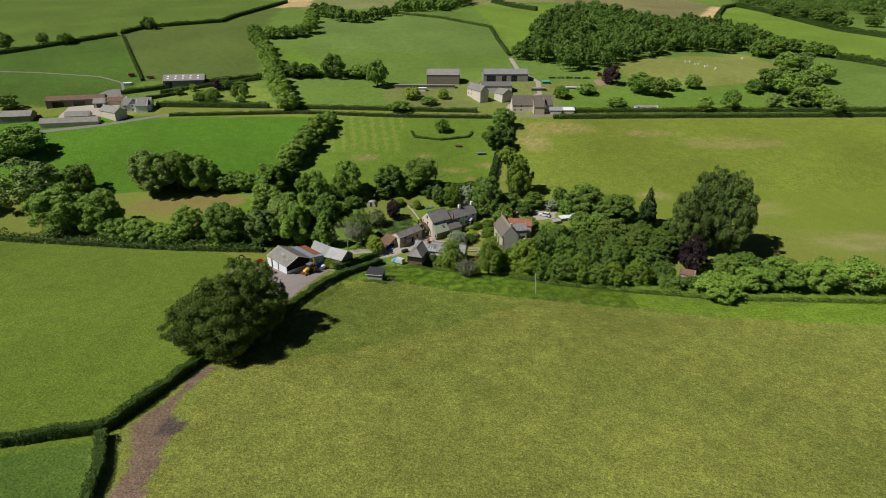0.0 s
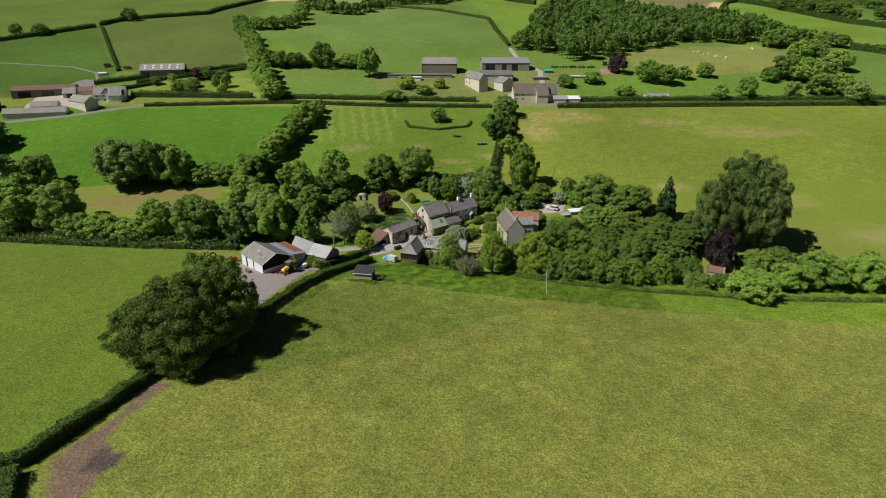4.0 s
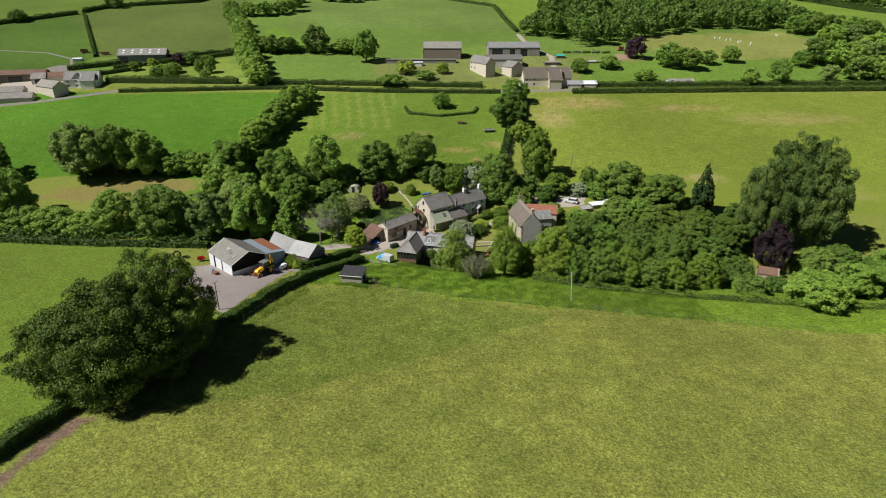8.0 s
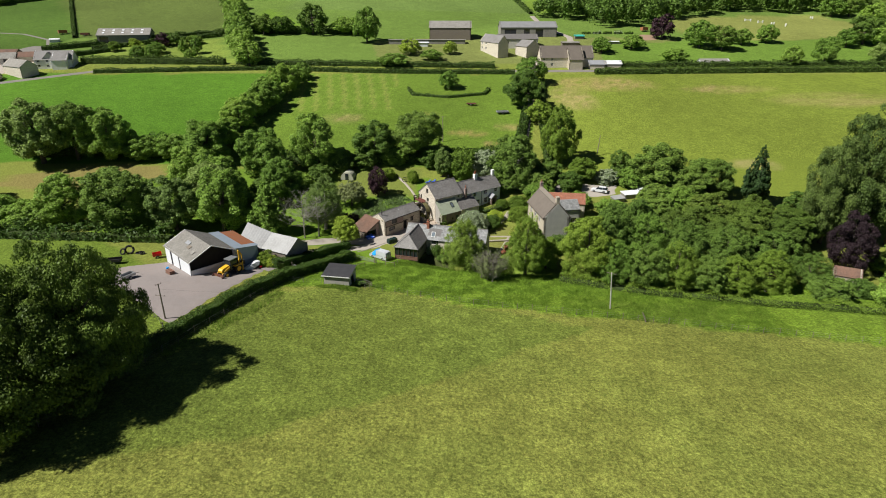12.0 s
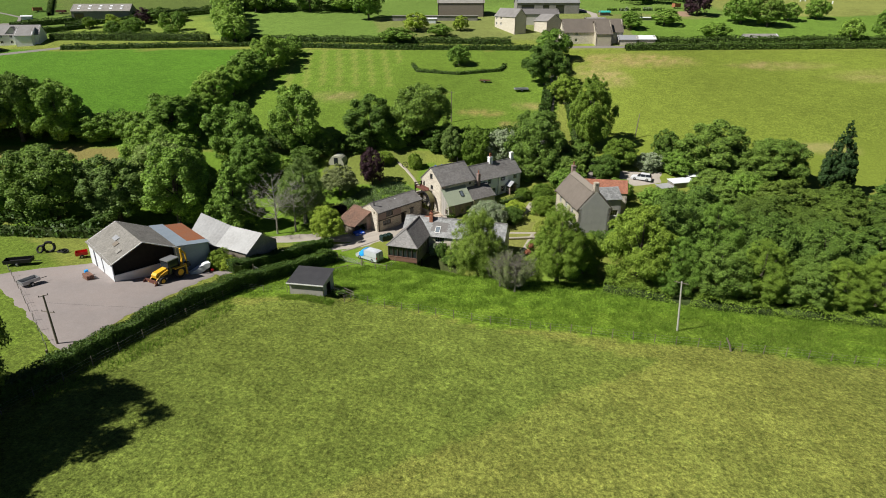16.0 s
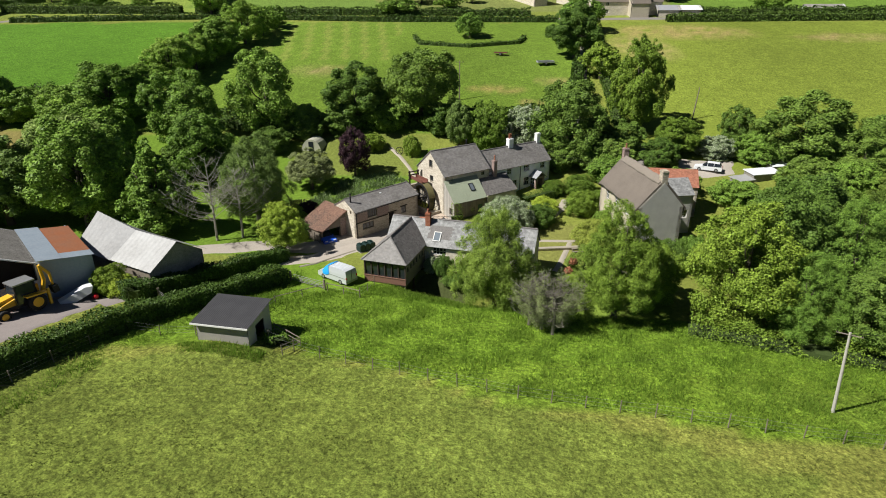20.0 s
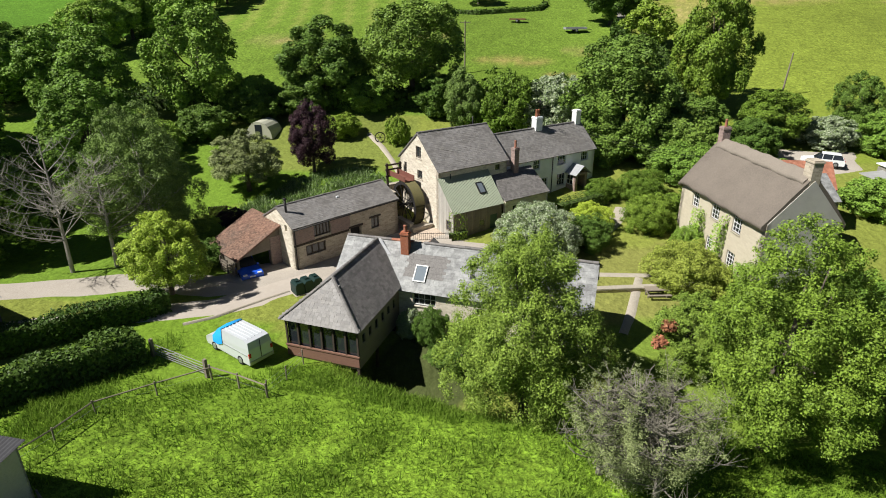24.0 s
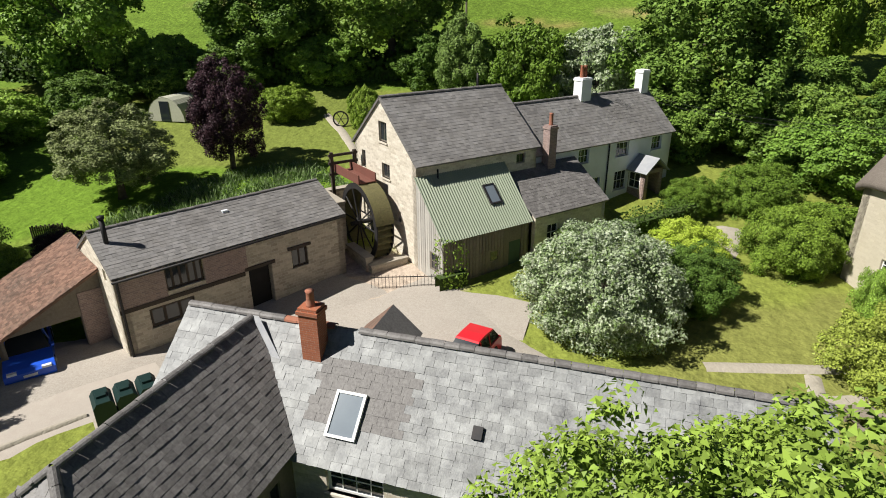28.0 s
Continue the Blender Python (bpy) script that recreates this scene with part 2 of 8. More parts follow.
M_TIMBER = mat("weathered_timber", (0.2, 0.17, 0.135), 0.9, var=((1.2, 0.5, (0.13, 0.11, 0.09)), (9, 0.5, (0.27, 0.235, 0.19))), bump=0.5, bscale=18, rnd=0.15)
M_OAK = mat("dark_oak", (0.055, 0.042, 0.033), 0.85, var=((2, 0.5, (0.035, 0.028, 0.022)), (12, 0.4, (0.09, 0.07, 0.055))), bump=0.3, bscale=20)
M_BROWN = mat("brown_board", (0.2, 0.105, 0.075), 0.8, var=((2, 0.5, (0.15, 0.08, 0.06)), (12, 0.4, (0.26, 0.15, 0.11))), bump=0.3, bscale=20)
M_PAINT_W = mat("white_paint", (0.8, 0.8, 0.78), 0.5, var=((3, 0.3, (0.7, 0.7, 0.67)),))
M_GLASS = mat("window_glass", (0.02, 0.025, 0.03), 0.06, spec=0.8, var=((1.5, 0.4, (0.035, 0.04, 0.045)),))
# base colour raised to paint in the sky reflected by the panes
M_SKYGLASS = mat("rooflight_glass", (0.16, 0.19, 0.22), 0.12, spec=0.8, var=((1.5, 0.4, (0.2, 0.24, 0.27)),))
M_IRON = mat("black_iron", (0.03, 0.03, 0.032), 0.6, metal=0.4, var=((6, 0.4, (0.06, 0.05, 0.045)),))
M_RUSTY = mat("rusty_iron", (0.16, 0.06, 0.045), 0.8, var=((3, 0.5, (0.1, 0.045, 0.035)), (10, 0.4, (0.22, 0.1, 0.07))))
M_MOSS = mat("mossy_wood", (0.13, 0.12, 0.05), 0.92, var=((1.5, 0.6, (0.08, 0.07, 0.04)), (7, 0.5, (0.18, 0.16, 0.07))), bump=0.5, bscale=10)
M_GRAVEL = mat("gravel", (0.37, 0.33, 0.285), 0.97, var=((0.25, 0.6, (0.27, 0.235, 0.2)), (2, 0.5, (0.43, 0.39, 0.34)), (9, 0.6, (0.24, 0.21, 0.18)), (22, 0.5, (0.5, 0.46, 0.4))), bump=0.5, bscale=22)
M_YARD = mat("yard_hardcore", (0.3, 0.25, 0.232), 0.97, var=((0.12, 0.7, (0.2, 0.178, 0.172)), (0.9, 0.5, (0.31, 0.275, 0.265)), (5, 0.5, (0.2, 0.178, 0.17)), (16, 0.4, (0.36, 0.33, 0.31))), bump=0.4, bscale=16)
M_DRIVE = mat("worn_drive", (0.42, 0.37, 0.32), 0.95, var=((0.3, 0.5, (0.34, 0.3, 0.26)), (2.5, 0.4, (0.47, 0.43, 0.37)), (14, 0.4, (0.36, 0.32, 0.28))), bump=0.35, bscale=20)
M_TARMAC = mat("old_tarmac", (0.2, 0.185, 0.17), 0.93, var=((0.3, 0.5, (0.27, 0.25, 0.22)), (3, 0.4, (0.16, 0.15, 0.14))), bump=0.3, bscale=20)
M_PAVE = mat("garden_stone", (0.36, 0.32, 0.26), 0.95, var=((0.8, 0.5, (0.25, 0.23, 0.19)), (5, 0.5, (0.44, 0.4, 0.33))), bump=0.5)
M_TERRAIN = mat("turf", (0.1, 0.16, 0.03), 0.95, attr="tint", var=(), bump=0.7, bscale=1.6, spec=0.12)
M_BOARD_PALE = mat("silvered_board", (0.42, 0.4, 0.36), 0.9, var=((1.2, 0.5, (0.32, 0.3, 0.27)), (9, 0.5, (0.5, 0.48, 0.44))), bump=0.5, bscale=18, rnd=0.18)

# ---- helpers for meshes ----
class Geo:
    """Collects vertices and faces for one mesh."""

    def __init__(self):
        self.v, self.f = [], []

    def quad(self, a, b, c, d):
        n = len(self.v)
        self.v += [tuple(a), tuple(b), tuple(c), tuple(d)]
        self.f.append((n, n + 1, n + 2, n + 3))

    def poly(self, pts):
        n = len(self.v)
        self.v += [tuple(p) for p in pts]
        self.f.append(tuple(range(n, n + len(pts))))

    def box(self, x0, x1, y0, y1, z0, z1, m=None):
        n = len(self.v)
        c = [(x0, y0, z0), (x1, y0, z0), (x1, y1, z0), (x0, y1, z0), (x0, y0, z1), (x1, y0, z1), (x1, y1, z1), (x0, y1, z1)]
        if m is not None:
            c = [tuple(m @ Vector(p)) for p in c]
        self.v += c
        for f in ((3, 2, 1, 0), (4, 5, 6, 7), (0, 1, 5, 4), (1, 2, 6, 5), (2, 3, 7, 6), (3, 0, 4, 7)):
            self.f.append(tuple(n + i for i in f))

    def prism(self, pts, off):
        """A flat outline pushed by off: outline counter-clockwise seen from the side off points to."""
        n, k = len(self.v), len(pts)
        off = Vector(off)
        self.v += [tuple(p) for p in pts] + [tuple(Vector(p) + off) for p in pts]
        self.f.append(tuple(n + i for i in reversed(range(k))))
        self.f.append(tuple(n + k + i for i in range(k)))
        for i in range(k):
            j = (i + 1) % k
            self.f.append((n + i, n + j, n + k + j, n + k + i))

    def tube(self, pts, radii, sides=8, cap=True):
        rings = []
        pts = [Vector(p) for p in pts]
        for i, p in enumerate(pts):
            d = (pts[min(i + 1, len(pts) - 1)] - pts[max(i - 1, 0)]).normalized()
            a = d.orthogonal().normalized()
            b = d.cross(a)
            r = radii[i] if hasattr(radii, "__len__") else radii
            n = len(self.v)
            for s in range(sides):
                q = 2 * math.pi * s / sides
                self.v.append(tuple(p + (a * math.cos(q) + b * math.sin(q)) * r))
            rings.append(n)
        for i in range(len(rings) - 1):
            for s in range(sides):
                t = (s + 1) % sides
                self.f.append((rings[i] + s, rings[i] + t, rings[i + 1] + t, rings[i + 1] + s))
        if cap:
            self.f.append(tuple(rings[0] + s for s in reversed(range(sides))))
            self.f.append(tuple(rings[-1] + s for s in range(sides)))

    def mesh(self, name, material, smooth=False):
        me = bpy.data.meshes.new(name)
        me.from_pydata(self.v, [], self.f)
        me.materials.append(material)
        if smooth:
            me.shade_smooth()
        me.update()
        return me


def thing(name, label, category, m=None, group="", kind=""):
    ob = new(name)
    ob.empty_display_size = 0.2
    if m is not None:
        ob.matrix_basis = m
    return tagged(ob, label, category, group, kind)


def part(name, geo, material, parent=None, label="", smooth=False, m=None):
    """One mesh object, as a part under a thing or under a part."""
    me = geo if isinstance(geo, bpy.types.Mesh) else geo.mesh(name, material, smooth)
    ob = new(name, me)
    if parent is not None:
        ob.parent = parent
    if m is not None:
        ob.matrix_basis = m
    return tagged(ob, label)


def arrays_mesh(name, v, f, material):
    """A mesh from arrays: v (n, 3), f (n, 3) or (n, 4)."""
    me = bpy.data.meshes.new(name)
    me.vertices.add(len(v))
    me.vertices.foreach_set("co", np.asarray(v, np.float32).ravel())
    k = f.shape[1]
    me.loops.add(f.size)
    me.loops.foreach_set("vertex_index", f.astype(np.int32).ravel())
    me.polygons.add(len(f))
    me.polygons.foreach_set("loop_start", np.arange(0, f.size, k, dtype=np.int32))
    me.update(calc_edges=True)
    me.materials.append(material)
    return me


# ---- lie of the land ----
PROFILE_Y = (-3000, -200, 60, 100, 140, 170, 190, 200, 210, 225, 240, 285, 330, 395, 460, 520, 600, 800, 1200, 3000, 9000)
PROFILE_Z = (60, 40, 22, 18.5, 16, 13.5, 11.8, 11.3, 11.6, 13.2, 16, 28, 36, 47, 57, 67, 75, 88, 106, 170, 300)


def ease(a, b, v):
    u = np.clip((np.asarray(v, float) - a) / (b - a), 0, 1)
    return u * u * (3 - 2 * u)


def land(x, y):
    """Height of the ground, for numbers or arrays."""
    z = np.interp(y, PROFILE_Y, PROFILE_Z)
    z = z - 0.035 * np.clip(x, -90, 90) * (1 - ease(185, 225, y))
    z = z - 0.03 * np.clip(x, 0, 400) * ease(395, 480, y)
    z = z + 1.25 * np.exp(-((np.asarray(x) + 54) / 17) ** 2 - ((np.asarray(y) - 170) / 17) ** 2)
    z = z + 1.0 * np.exp(-((np.asarray(x) + 21.5) / 5.5) ** 2 - ((np.asarray(y) - 173) / 4.5) ** 2)
    # the stream's gully
    line = np.interp(x, (-9, -6, 2, 12, 30, 60, 110, 200), (194.5, 192.6, 189.4, 188.8, 187.5, 184, 178, 172))
    deep = ease(-9.5, -5, x) * (2.7 - 1.6 * ease(6, 20, x))
    return z - deep * np.exp(-((np.asarray(y) - line) / 1.7) ** 2)


def lift(x, y, dz=0.0):
    return Vector((x, y, float(land(x, y)) + dz))


def steps(*spans):
    out = []
    for a, b, s in spans:
        out += list(np.arange(a, b, s))
    return np.array(out + [spans[-1][1]])


def inside(px, py, poly):
    """Which of the points (arrays) lie in the polygon."""
    r = np.zeros(px.shape, bool)
    n = len(poly)
    for i in range(n):
        (x0, y0), (x1, y1) = poly[i], poly[(i + 1) % n]
        if y0 == y1:
            continue
        c = ((y0 > py) != (y1 > py)) & (px < (x1 - x0) * (py - y0) / (y1 - y0) + x0)
        r ^= c
    return r


gx = steps((-4000, -1000, 500), (-1000, -400, 60), (-400, -100, 6), (-100, 115, 1.25), (115, 420, 6), (420, 1000, 60), (1000, 4000, 500))
gy = steps((-3000, -200, 400), (-200, 50, 20), (50, 275, 1.25), (275, 470, 2.5), (470, 900, 8), (900, 1500, 60), (1500, 4500, 500))
GX, GY = np.meshgrid(gx, gy)
GZ = land(GX, GY)
rng = np.random.default_rng(3)


def fbm(x, y, s, seed):
    """Smooth patchy noise in 0..1 for arrays."""
    r = np.random.default_rng(seed)
    t = np.zeros_like(x)
    for k in range(7):
        a = r.uniform(0, 2 * math.pi)
        f = s * r.uniform(0.5, 2.2)
        t += np.sin((x * math.cos(a) + y * math.sin(a)) * f + r.uniform(0, 6) + 1.7 * np.sin((x * math.sin(a) - y * math.cos(a)) * f * 0.6 + r.uniform(0, 6)))
    return np.clip(0.5 + t / 9, 0, 1)


TINT = np.zeros(GX.shape + (3,))
TINT[:] = (0.172, 0.212, 0.042)
wx = GX + 3.0 * (fbm(GX, GY, 0.12, 8) - 0.5)
wy = GY + 3.0 * (fbm(GX, GY, 0.12, 9) - 0.5)


def paint(poly, c, amount=1.0, wobble=True):
    k = inside(wx if wobble else GX, wy if wobble else GY, poly)
    TINT[k] = TINT[k] * (1 - amount) + np.array(c) * amount


LUSH, SHEEP, LAWN = (0.125, 0.22, 0.021), (0.112, 0.175, 0.023), (0.17, 0.19, 0.05)
# far slopes first, then what lies nearer
paint([(-4000, 345), (4000, 345), (4000, 4500), (-4000, 4500)], (0.125, 0.2, 0.04))
paint([(-400, 345), (-190, 345), (-190, 395), (-262, 505), (-330, 460), (-400, 430)], (0.07, 0.128, 0.022))
paint([(-190, 392), (-118, 398), (-150, 520), (-182, 745), (-255, 540), (-264, 507)], (0.1, 0.14, 0.034))
paint([(-600, 455), (-330, 455), (-262, 512), (-200, 575), (-185, 760), (-600, 900)], (0.1, 0.155, 0.028))
paint([(-112, 470), (-70, 405), (-100, 405), (-118, 460)], (0.14, 0.24, 0.03))
paint([(-105, 470), (52, 462), (44, 560), (-48, 638), (-110, 640)], (0.13, 0.2, 0.05))
paint([(52, 470), (60, 460), (95, 560), (150, 800), (30, 745), (46, 560)], (0.15, 0.235, 0.035))
paint([(-140, 660), (30, 740), (160, 840), (160, 1200), (-400, 1200)], (0.2, 0.22, 0.085))
paint([(-200, 800), (-178, 690), (-150, 700), (-165, 860)], (0.5, 0.37, 0.19))
paint([(150, 800), (199, 660), (228, 600), (270, 590), (285, 690), (378, 913), (378, 1400), (120, 1400)], (0.2, 0.19, 0.085))
paint([(271, 675), (361, 865), (379, 864), (293, 682)], (0.55, 0.4, 0.22))
paint([(293, 682), (369, 841), (402, 884), (399, 812), (393, 694), (391, 626), (413, 585), (600, 520), (600, 440), (345, 466), (306, 492), (262, 520), (268, 600)], (0.15, 0.235, 0.035))
paint([(120, 440), (145, 468), (245, 492), (252, 450), (215, 395), (130, 385)], (0.21, 0.235, 0.065))
paint([(-30, 346), (62, 346), (120, 392), (30, 400), (-40, 385)], (0.17, 0.2, 0.06))
paint([(70, 350), (130, 345), (215, 350), (215, 392), (120, 388), (75, 380)], (0.13, 0.22, 0.035))
paint([(-175, 345), (-95, 345), (-118, 392), (-165, 372)], (0.19, 0.26, 0.05))
# between the road and the mill
paint([(-260, 250), (-76, 250), (-64, 330), (-260, 330)], (0.075, 0.175, 0.016))
paint([(-74, 248), (26, 248), (34, 331), (-64, 331)], (0.115, 0.195, 0.025))
paint([(30, 236), (400, 205), (400, 334), (36, 331)], (0.15, 0.205, 0.03))
for cx, cy, rx, ry, c in ((62, 318, 22, 9, (0.3, 0.25, 0.1)), (48, 300, 9, 12, (0.3, 0.26, 0.11)), (110, 312, 18, 5, (0.26, 0.23, 0.09)), (150, 300, 30, 8, (0.24, 0.23, 0.08)),
                          (95, 250, 9, 4, (0.27, 0.26, 0.1)), (130, 240, 20, 8, (0.25, 0.25, 0.09)), (170, 215, 25, 6, (0.25, 0.25, 0.1)),
                          (-38, 281, 8, 4, (0.26, 0.22, 0.1)), (6, 270, 7, 3, (0.27, 0.24, 0.08)), (-8, 283, 5, 2.5, (0.26, 0.24, 0.09)), (20, 275, 5, 2.5, (0.26, 0.24, 0.09)), (14, 262, 4, 3, (0.3, 0.25, 0.1))):
    d = ((wx - cx) / rx) ** 2 + ((wy - cy) / ry) ** 2
    a = (np.clip(1.3 - d, 0, 1) * fbm(GX, GY, 0.9, int(cx) + 200) * 1.1)[..., None]
    TINT[:] = TINT * (1 - a) + np.array(c) * a
stripe = (inside(GX, GY, [(-70, 285), (-20, 290), (-20, 331), (-64, 331)]) & (np.sin(GX * 1.15 + GY * 0.2) > 0.55))
TINT[stripe] = TINT[stripe] * 0.6 + np.array((0.24, 0.26, 0.07)) * 0.4
# sheep pasture, rough strip by the stream, gardens
paint([(-400, 80), (-66, 80), (-60, 120), (-44, 152), (-64, 182), (-85, 203), (-400, 225)], SHEEP)
paint([(-400, 60), (-57, 60), (-67, 90), (-84, 84), (-400, 78)], (0.08, 0.145, 0.024))
paint([(-36, 172), (-17, 175), (5, 168.5), (32, 164), (88, 156), (200, 146), (200, 178), (60, 186), (30, 186), (-8, 191), (-14, 196), (-24, 199)], LUSH)
paint([(-90, 203), (-22, 200), (-14, 206), (-8, 224), (14, 240), (-60, 246), (-90, 246)], (0.11, 0.195, 0.022))
paint([(-32, 231), (-9, 231), (-8, 247), (-20, 248), (-33, 244)], (0.14, 0.18, 0.038))
paint([(8, 198), (21, 200), (20, 214), (9, 213)], LAWN)
paint([(10, 186), (24, 186), (24, 200), (10, 199)], (0.13, 0.2, 0.03))
paint([(-140, 238), (-112, 231), (-84, 243), (-90, 249), (-120, 247)], (0.2, 0.185, 0.06))
# damp earth beside the lodge wing, darkened to paint in its deep shade
paint([(-7.5, 189.5), (-1, 190), (2, 194), (-3, 198), (-6, 196)], (0.05, 0.065, 0.022))
paint([(-11, 211), (-2, 211), (0, 215), (-4, 217.5), (-8, 219), (-12, 215)], (0.38, 0.33, 0.27))
paint([(-29, 207), (-21, 210), (-17, 219), (-25, 223), (-31, 216)], (0.14, 0.21, 0.032))
# churned earth along the near hedge
paint([(-53, 66), (-48, 66), (-52, 83), (-54, 90), (-53, 95), (-57.5, 100), (-57.5, 107), (-52.5, 119.5), (-56, 119), (-60.5, 103), (-63, 96), (-58, 83)], (0.17, 0.125, 0.09))
paint([(-57, 91), (-53, 91), (-52.5, 96), (-58, 98.5)], (0.09, 0.075, 0.062))
paint([(-52, 119), (-20, 128), (8, 148), (26, 160), (5, 168), (-17, 174.5), (-38, 168)], (0.11, 0.168, 0.027), 0.75)
rough = np.clip((fbm(GX, GY, 0.11, 51) - 0.47) * 5, 0, 1) * ((GY < 172) & (GX > -52) & (GY > 20))
TINT[:] = TINT * (1 - 0.25 * rough[..., None]) + np.array((0.11, 0.17, 0.03)) * 0.25 * rough[..., None]
fine = fbm(GX, GY, 0.55, 21)[..., None]
broad = fbm(GX, GY, 0.05, 22)[..., None]
TINT *= (1.0 + 0.3 * broad) * np.array((0.93, 0.88, 0.86))
near = ((GY < 175) & (GX > -52))[..., None]
TINT = np.where(near, TINT * (0.88 + 0.2 * fine) * np.array((1.05, 1.0, 1.05)), TINT)
TINT = np.where((GY > 336)[..., None], TINT * np.array((0.95, 1.0, 0.95)), TINT)
COARSE = np.where((GY < 186) & (GX > -54), 1.0, np.where((GY < 205) & (GX < -54), 0.7, np.where(GY < 255, 0.32, 0.75)))
nx, ny = len(gx), len(gy)
idx = np.arange(nx * ny).reshape(ny, nx)
quads = np.stack([idx[:-1, :-1], idx[:-1, 1:], idx[1:, 1:], idx[1:, :-1]], -1).reshape(-1, 4)
ground_mesh = arrays_mesh("ground", np.stack([GX, GY, GZ], -1).reshape(-1, 3), quads, M_TERRAIN)
ca = ground_mesh.color_attributes.new("tint", "FLOAT_COLOR", "POINT")
ca.data.foreach_set("color", np.concatenate([TINT, COARSE[..., None]], -1).astype(np.float32).ravel())
ground_mesh.shade_smooth()
ground = tagged(new("ground", ground_mesh), "rolling green pasture with mown and yellowing patches", "ground", kind="structure")
# grain of the turf: tufts and mottling in the material
nt = M_TERRAIN.node_tree
pb = nt.nodes["Principled BSDF"]
src = pb.inputs["Base Color"].links[0].from_socket
tcn = nt.nodes.new("ShaderNodeTexCoord")
at = nt.nodes.new("ShaderNodeAttribute")
at.attribute_name = "tint"
coarse = at.outputs["Alpha"]
for sc, lo, hi, det in ((0.03, 0.93, 1.07, 6), (0.22, 0.88, 1.12, 4), (0.9, 0.8, 1.2, 6), (2.4, 0.55, 1.45, 7), (7.0, 0.6, 1.4, 5)):
    t = nt.nodes.new("ShaderNodeTexNoise")
    t.inputs["Scale"].default_value, t.inputs["Detail"].default_value, t.inputs["Roughness"].default_value = sc, det, 0.7
    nt.links.new(tcn.outputs["Object"], t.inputs["Vector"])
    r = nt.nodes.new("ShaderNodeMapRange")
    r.inputs["From Min"].default_value, r.inputs["From Max"].default_value = 0.36, 0.64
    r.inputs["To Min"].default_value, r.inputs["To Max"].default_value = lo, hi
    nt.links.new(t.outputs["Fac"], r.inputs["Value"])
    k = nt.nodes.new("ShaderNodeMix")
    nt.links.new(coarse, k.inputs["Factor"])
    k.inputs["A"].default_value = 1.0
    nt.links.new(r.outputs[0], k.inputs["B"])
    h = nt.nodes.new("ShaderNodeHueSaturation")
    nt.links.new(k.outputs["Result"], h.inputs["Value"])
    nt.links.new(src, h.inputs["Color"])
    src = h.outputs["Color"]
for sc, lo, hi, amt, c in ((1.3, 0.5, 0.62, 0.2, (1.5, 1.25, 1.4)), (1.1, 0.56, 0.68, 0.5, (0.52, 0.68, 0.6)), (3.4, 0.58, 0.7, 0.35, (1.7, 1.45, 1.8))):
    t = nt.nodes.new("ShaderNodeTexNoise")
    t.inputs["Scale"].default_value, t.inputs["Detail"].default_value, t.inputs["Roughness"].default_value = sc, 8, 0.72
    nt.links.new(tcn.outputs["Object"], t.inputs["Vector"])
    r = nt.nodes.new("ShaderNodeMapRange")
    r.inputs["From Min"].default_value, r.inputs["From Max"].default_value, r.inputs["To Max"].default_value = lo, hi, amt
    nt.links.new(t.outputs["Fac"], r.inputs["Value"])
    x = nt.nodes.new("ShaderNodeMix")
    x.data_type, x.blend_type = "RGBA", "MULTIPLY"
    k = nt.nodes.new("ShaderNodeMath")
    k.operation = "MULTIPLY"
    nt.links.new(r.outputs[0], k.inputs[0])
    nt.links.new(coarse, k.inputs[1])
    nt.links.new(k.outputs[0], x.inputs["Factor"])
    nt.links.new(src, x.inputs["A"])
    x.inputs["B"].default_value = (*c, 1)
    src = x.outputs["Result"]
nt.links.new(src, pb.inputs["Base Color"])


def ribbon(name, pts, width, material, label, category, dz=0.07, kind="structure", step=1.5):
    """A strip of road or path laid on the land."""
    g = Geo()
    line = []
    for (x0, y0), (x1, y1) in zip(pts, pts[1:]):
        n = max(1, int(math.hypot(x1 - x0, y1 - y0) / step))
        line += [(x0 + (x1 - x0) * i / n, y0 + (y1 - y0) * i / n) for i in range(n)]
    line.append(pts[-1])
    rows = []
    rr = random.Random(len(pts) + int(width * 10))
    for i, (x, y) in enumerate(line):
        a, b = line[max(0, i - 1)], line[min(len(line) - 1, i + 1)]
        d = Vector((b[0] - a[0], b[1] - a[1], 0)).normalized()
        n = Vector((-d.y, d.x, 0))
        w = width / 2 * rr.uniform(0.9, 1.1)
        k = len(g.v)
        for s in (-1, -0.5, 0, 0.5, 1):
            q = Vector((x, y, 0)) + n * (w * s)
            g.v.append(tuple(lift(q.x, q.y, dz if abs(s) < 1 else -0.05)))
        rows.append(k)
    for a, b in zip(rows, rows[1:]):
        for s in range(4):
            g.f.append((a + s + 1, a + s, b + s, b + s + 1))
    ob = new(name, g.mesh(name, material, True))
    return tagged(ob, label, category, kind=kind)


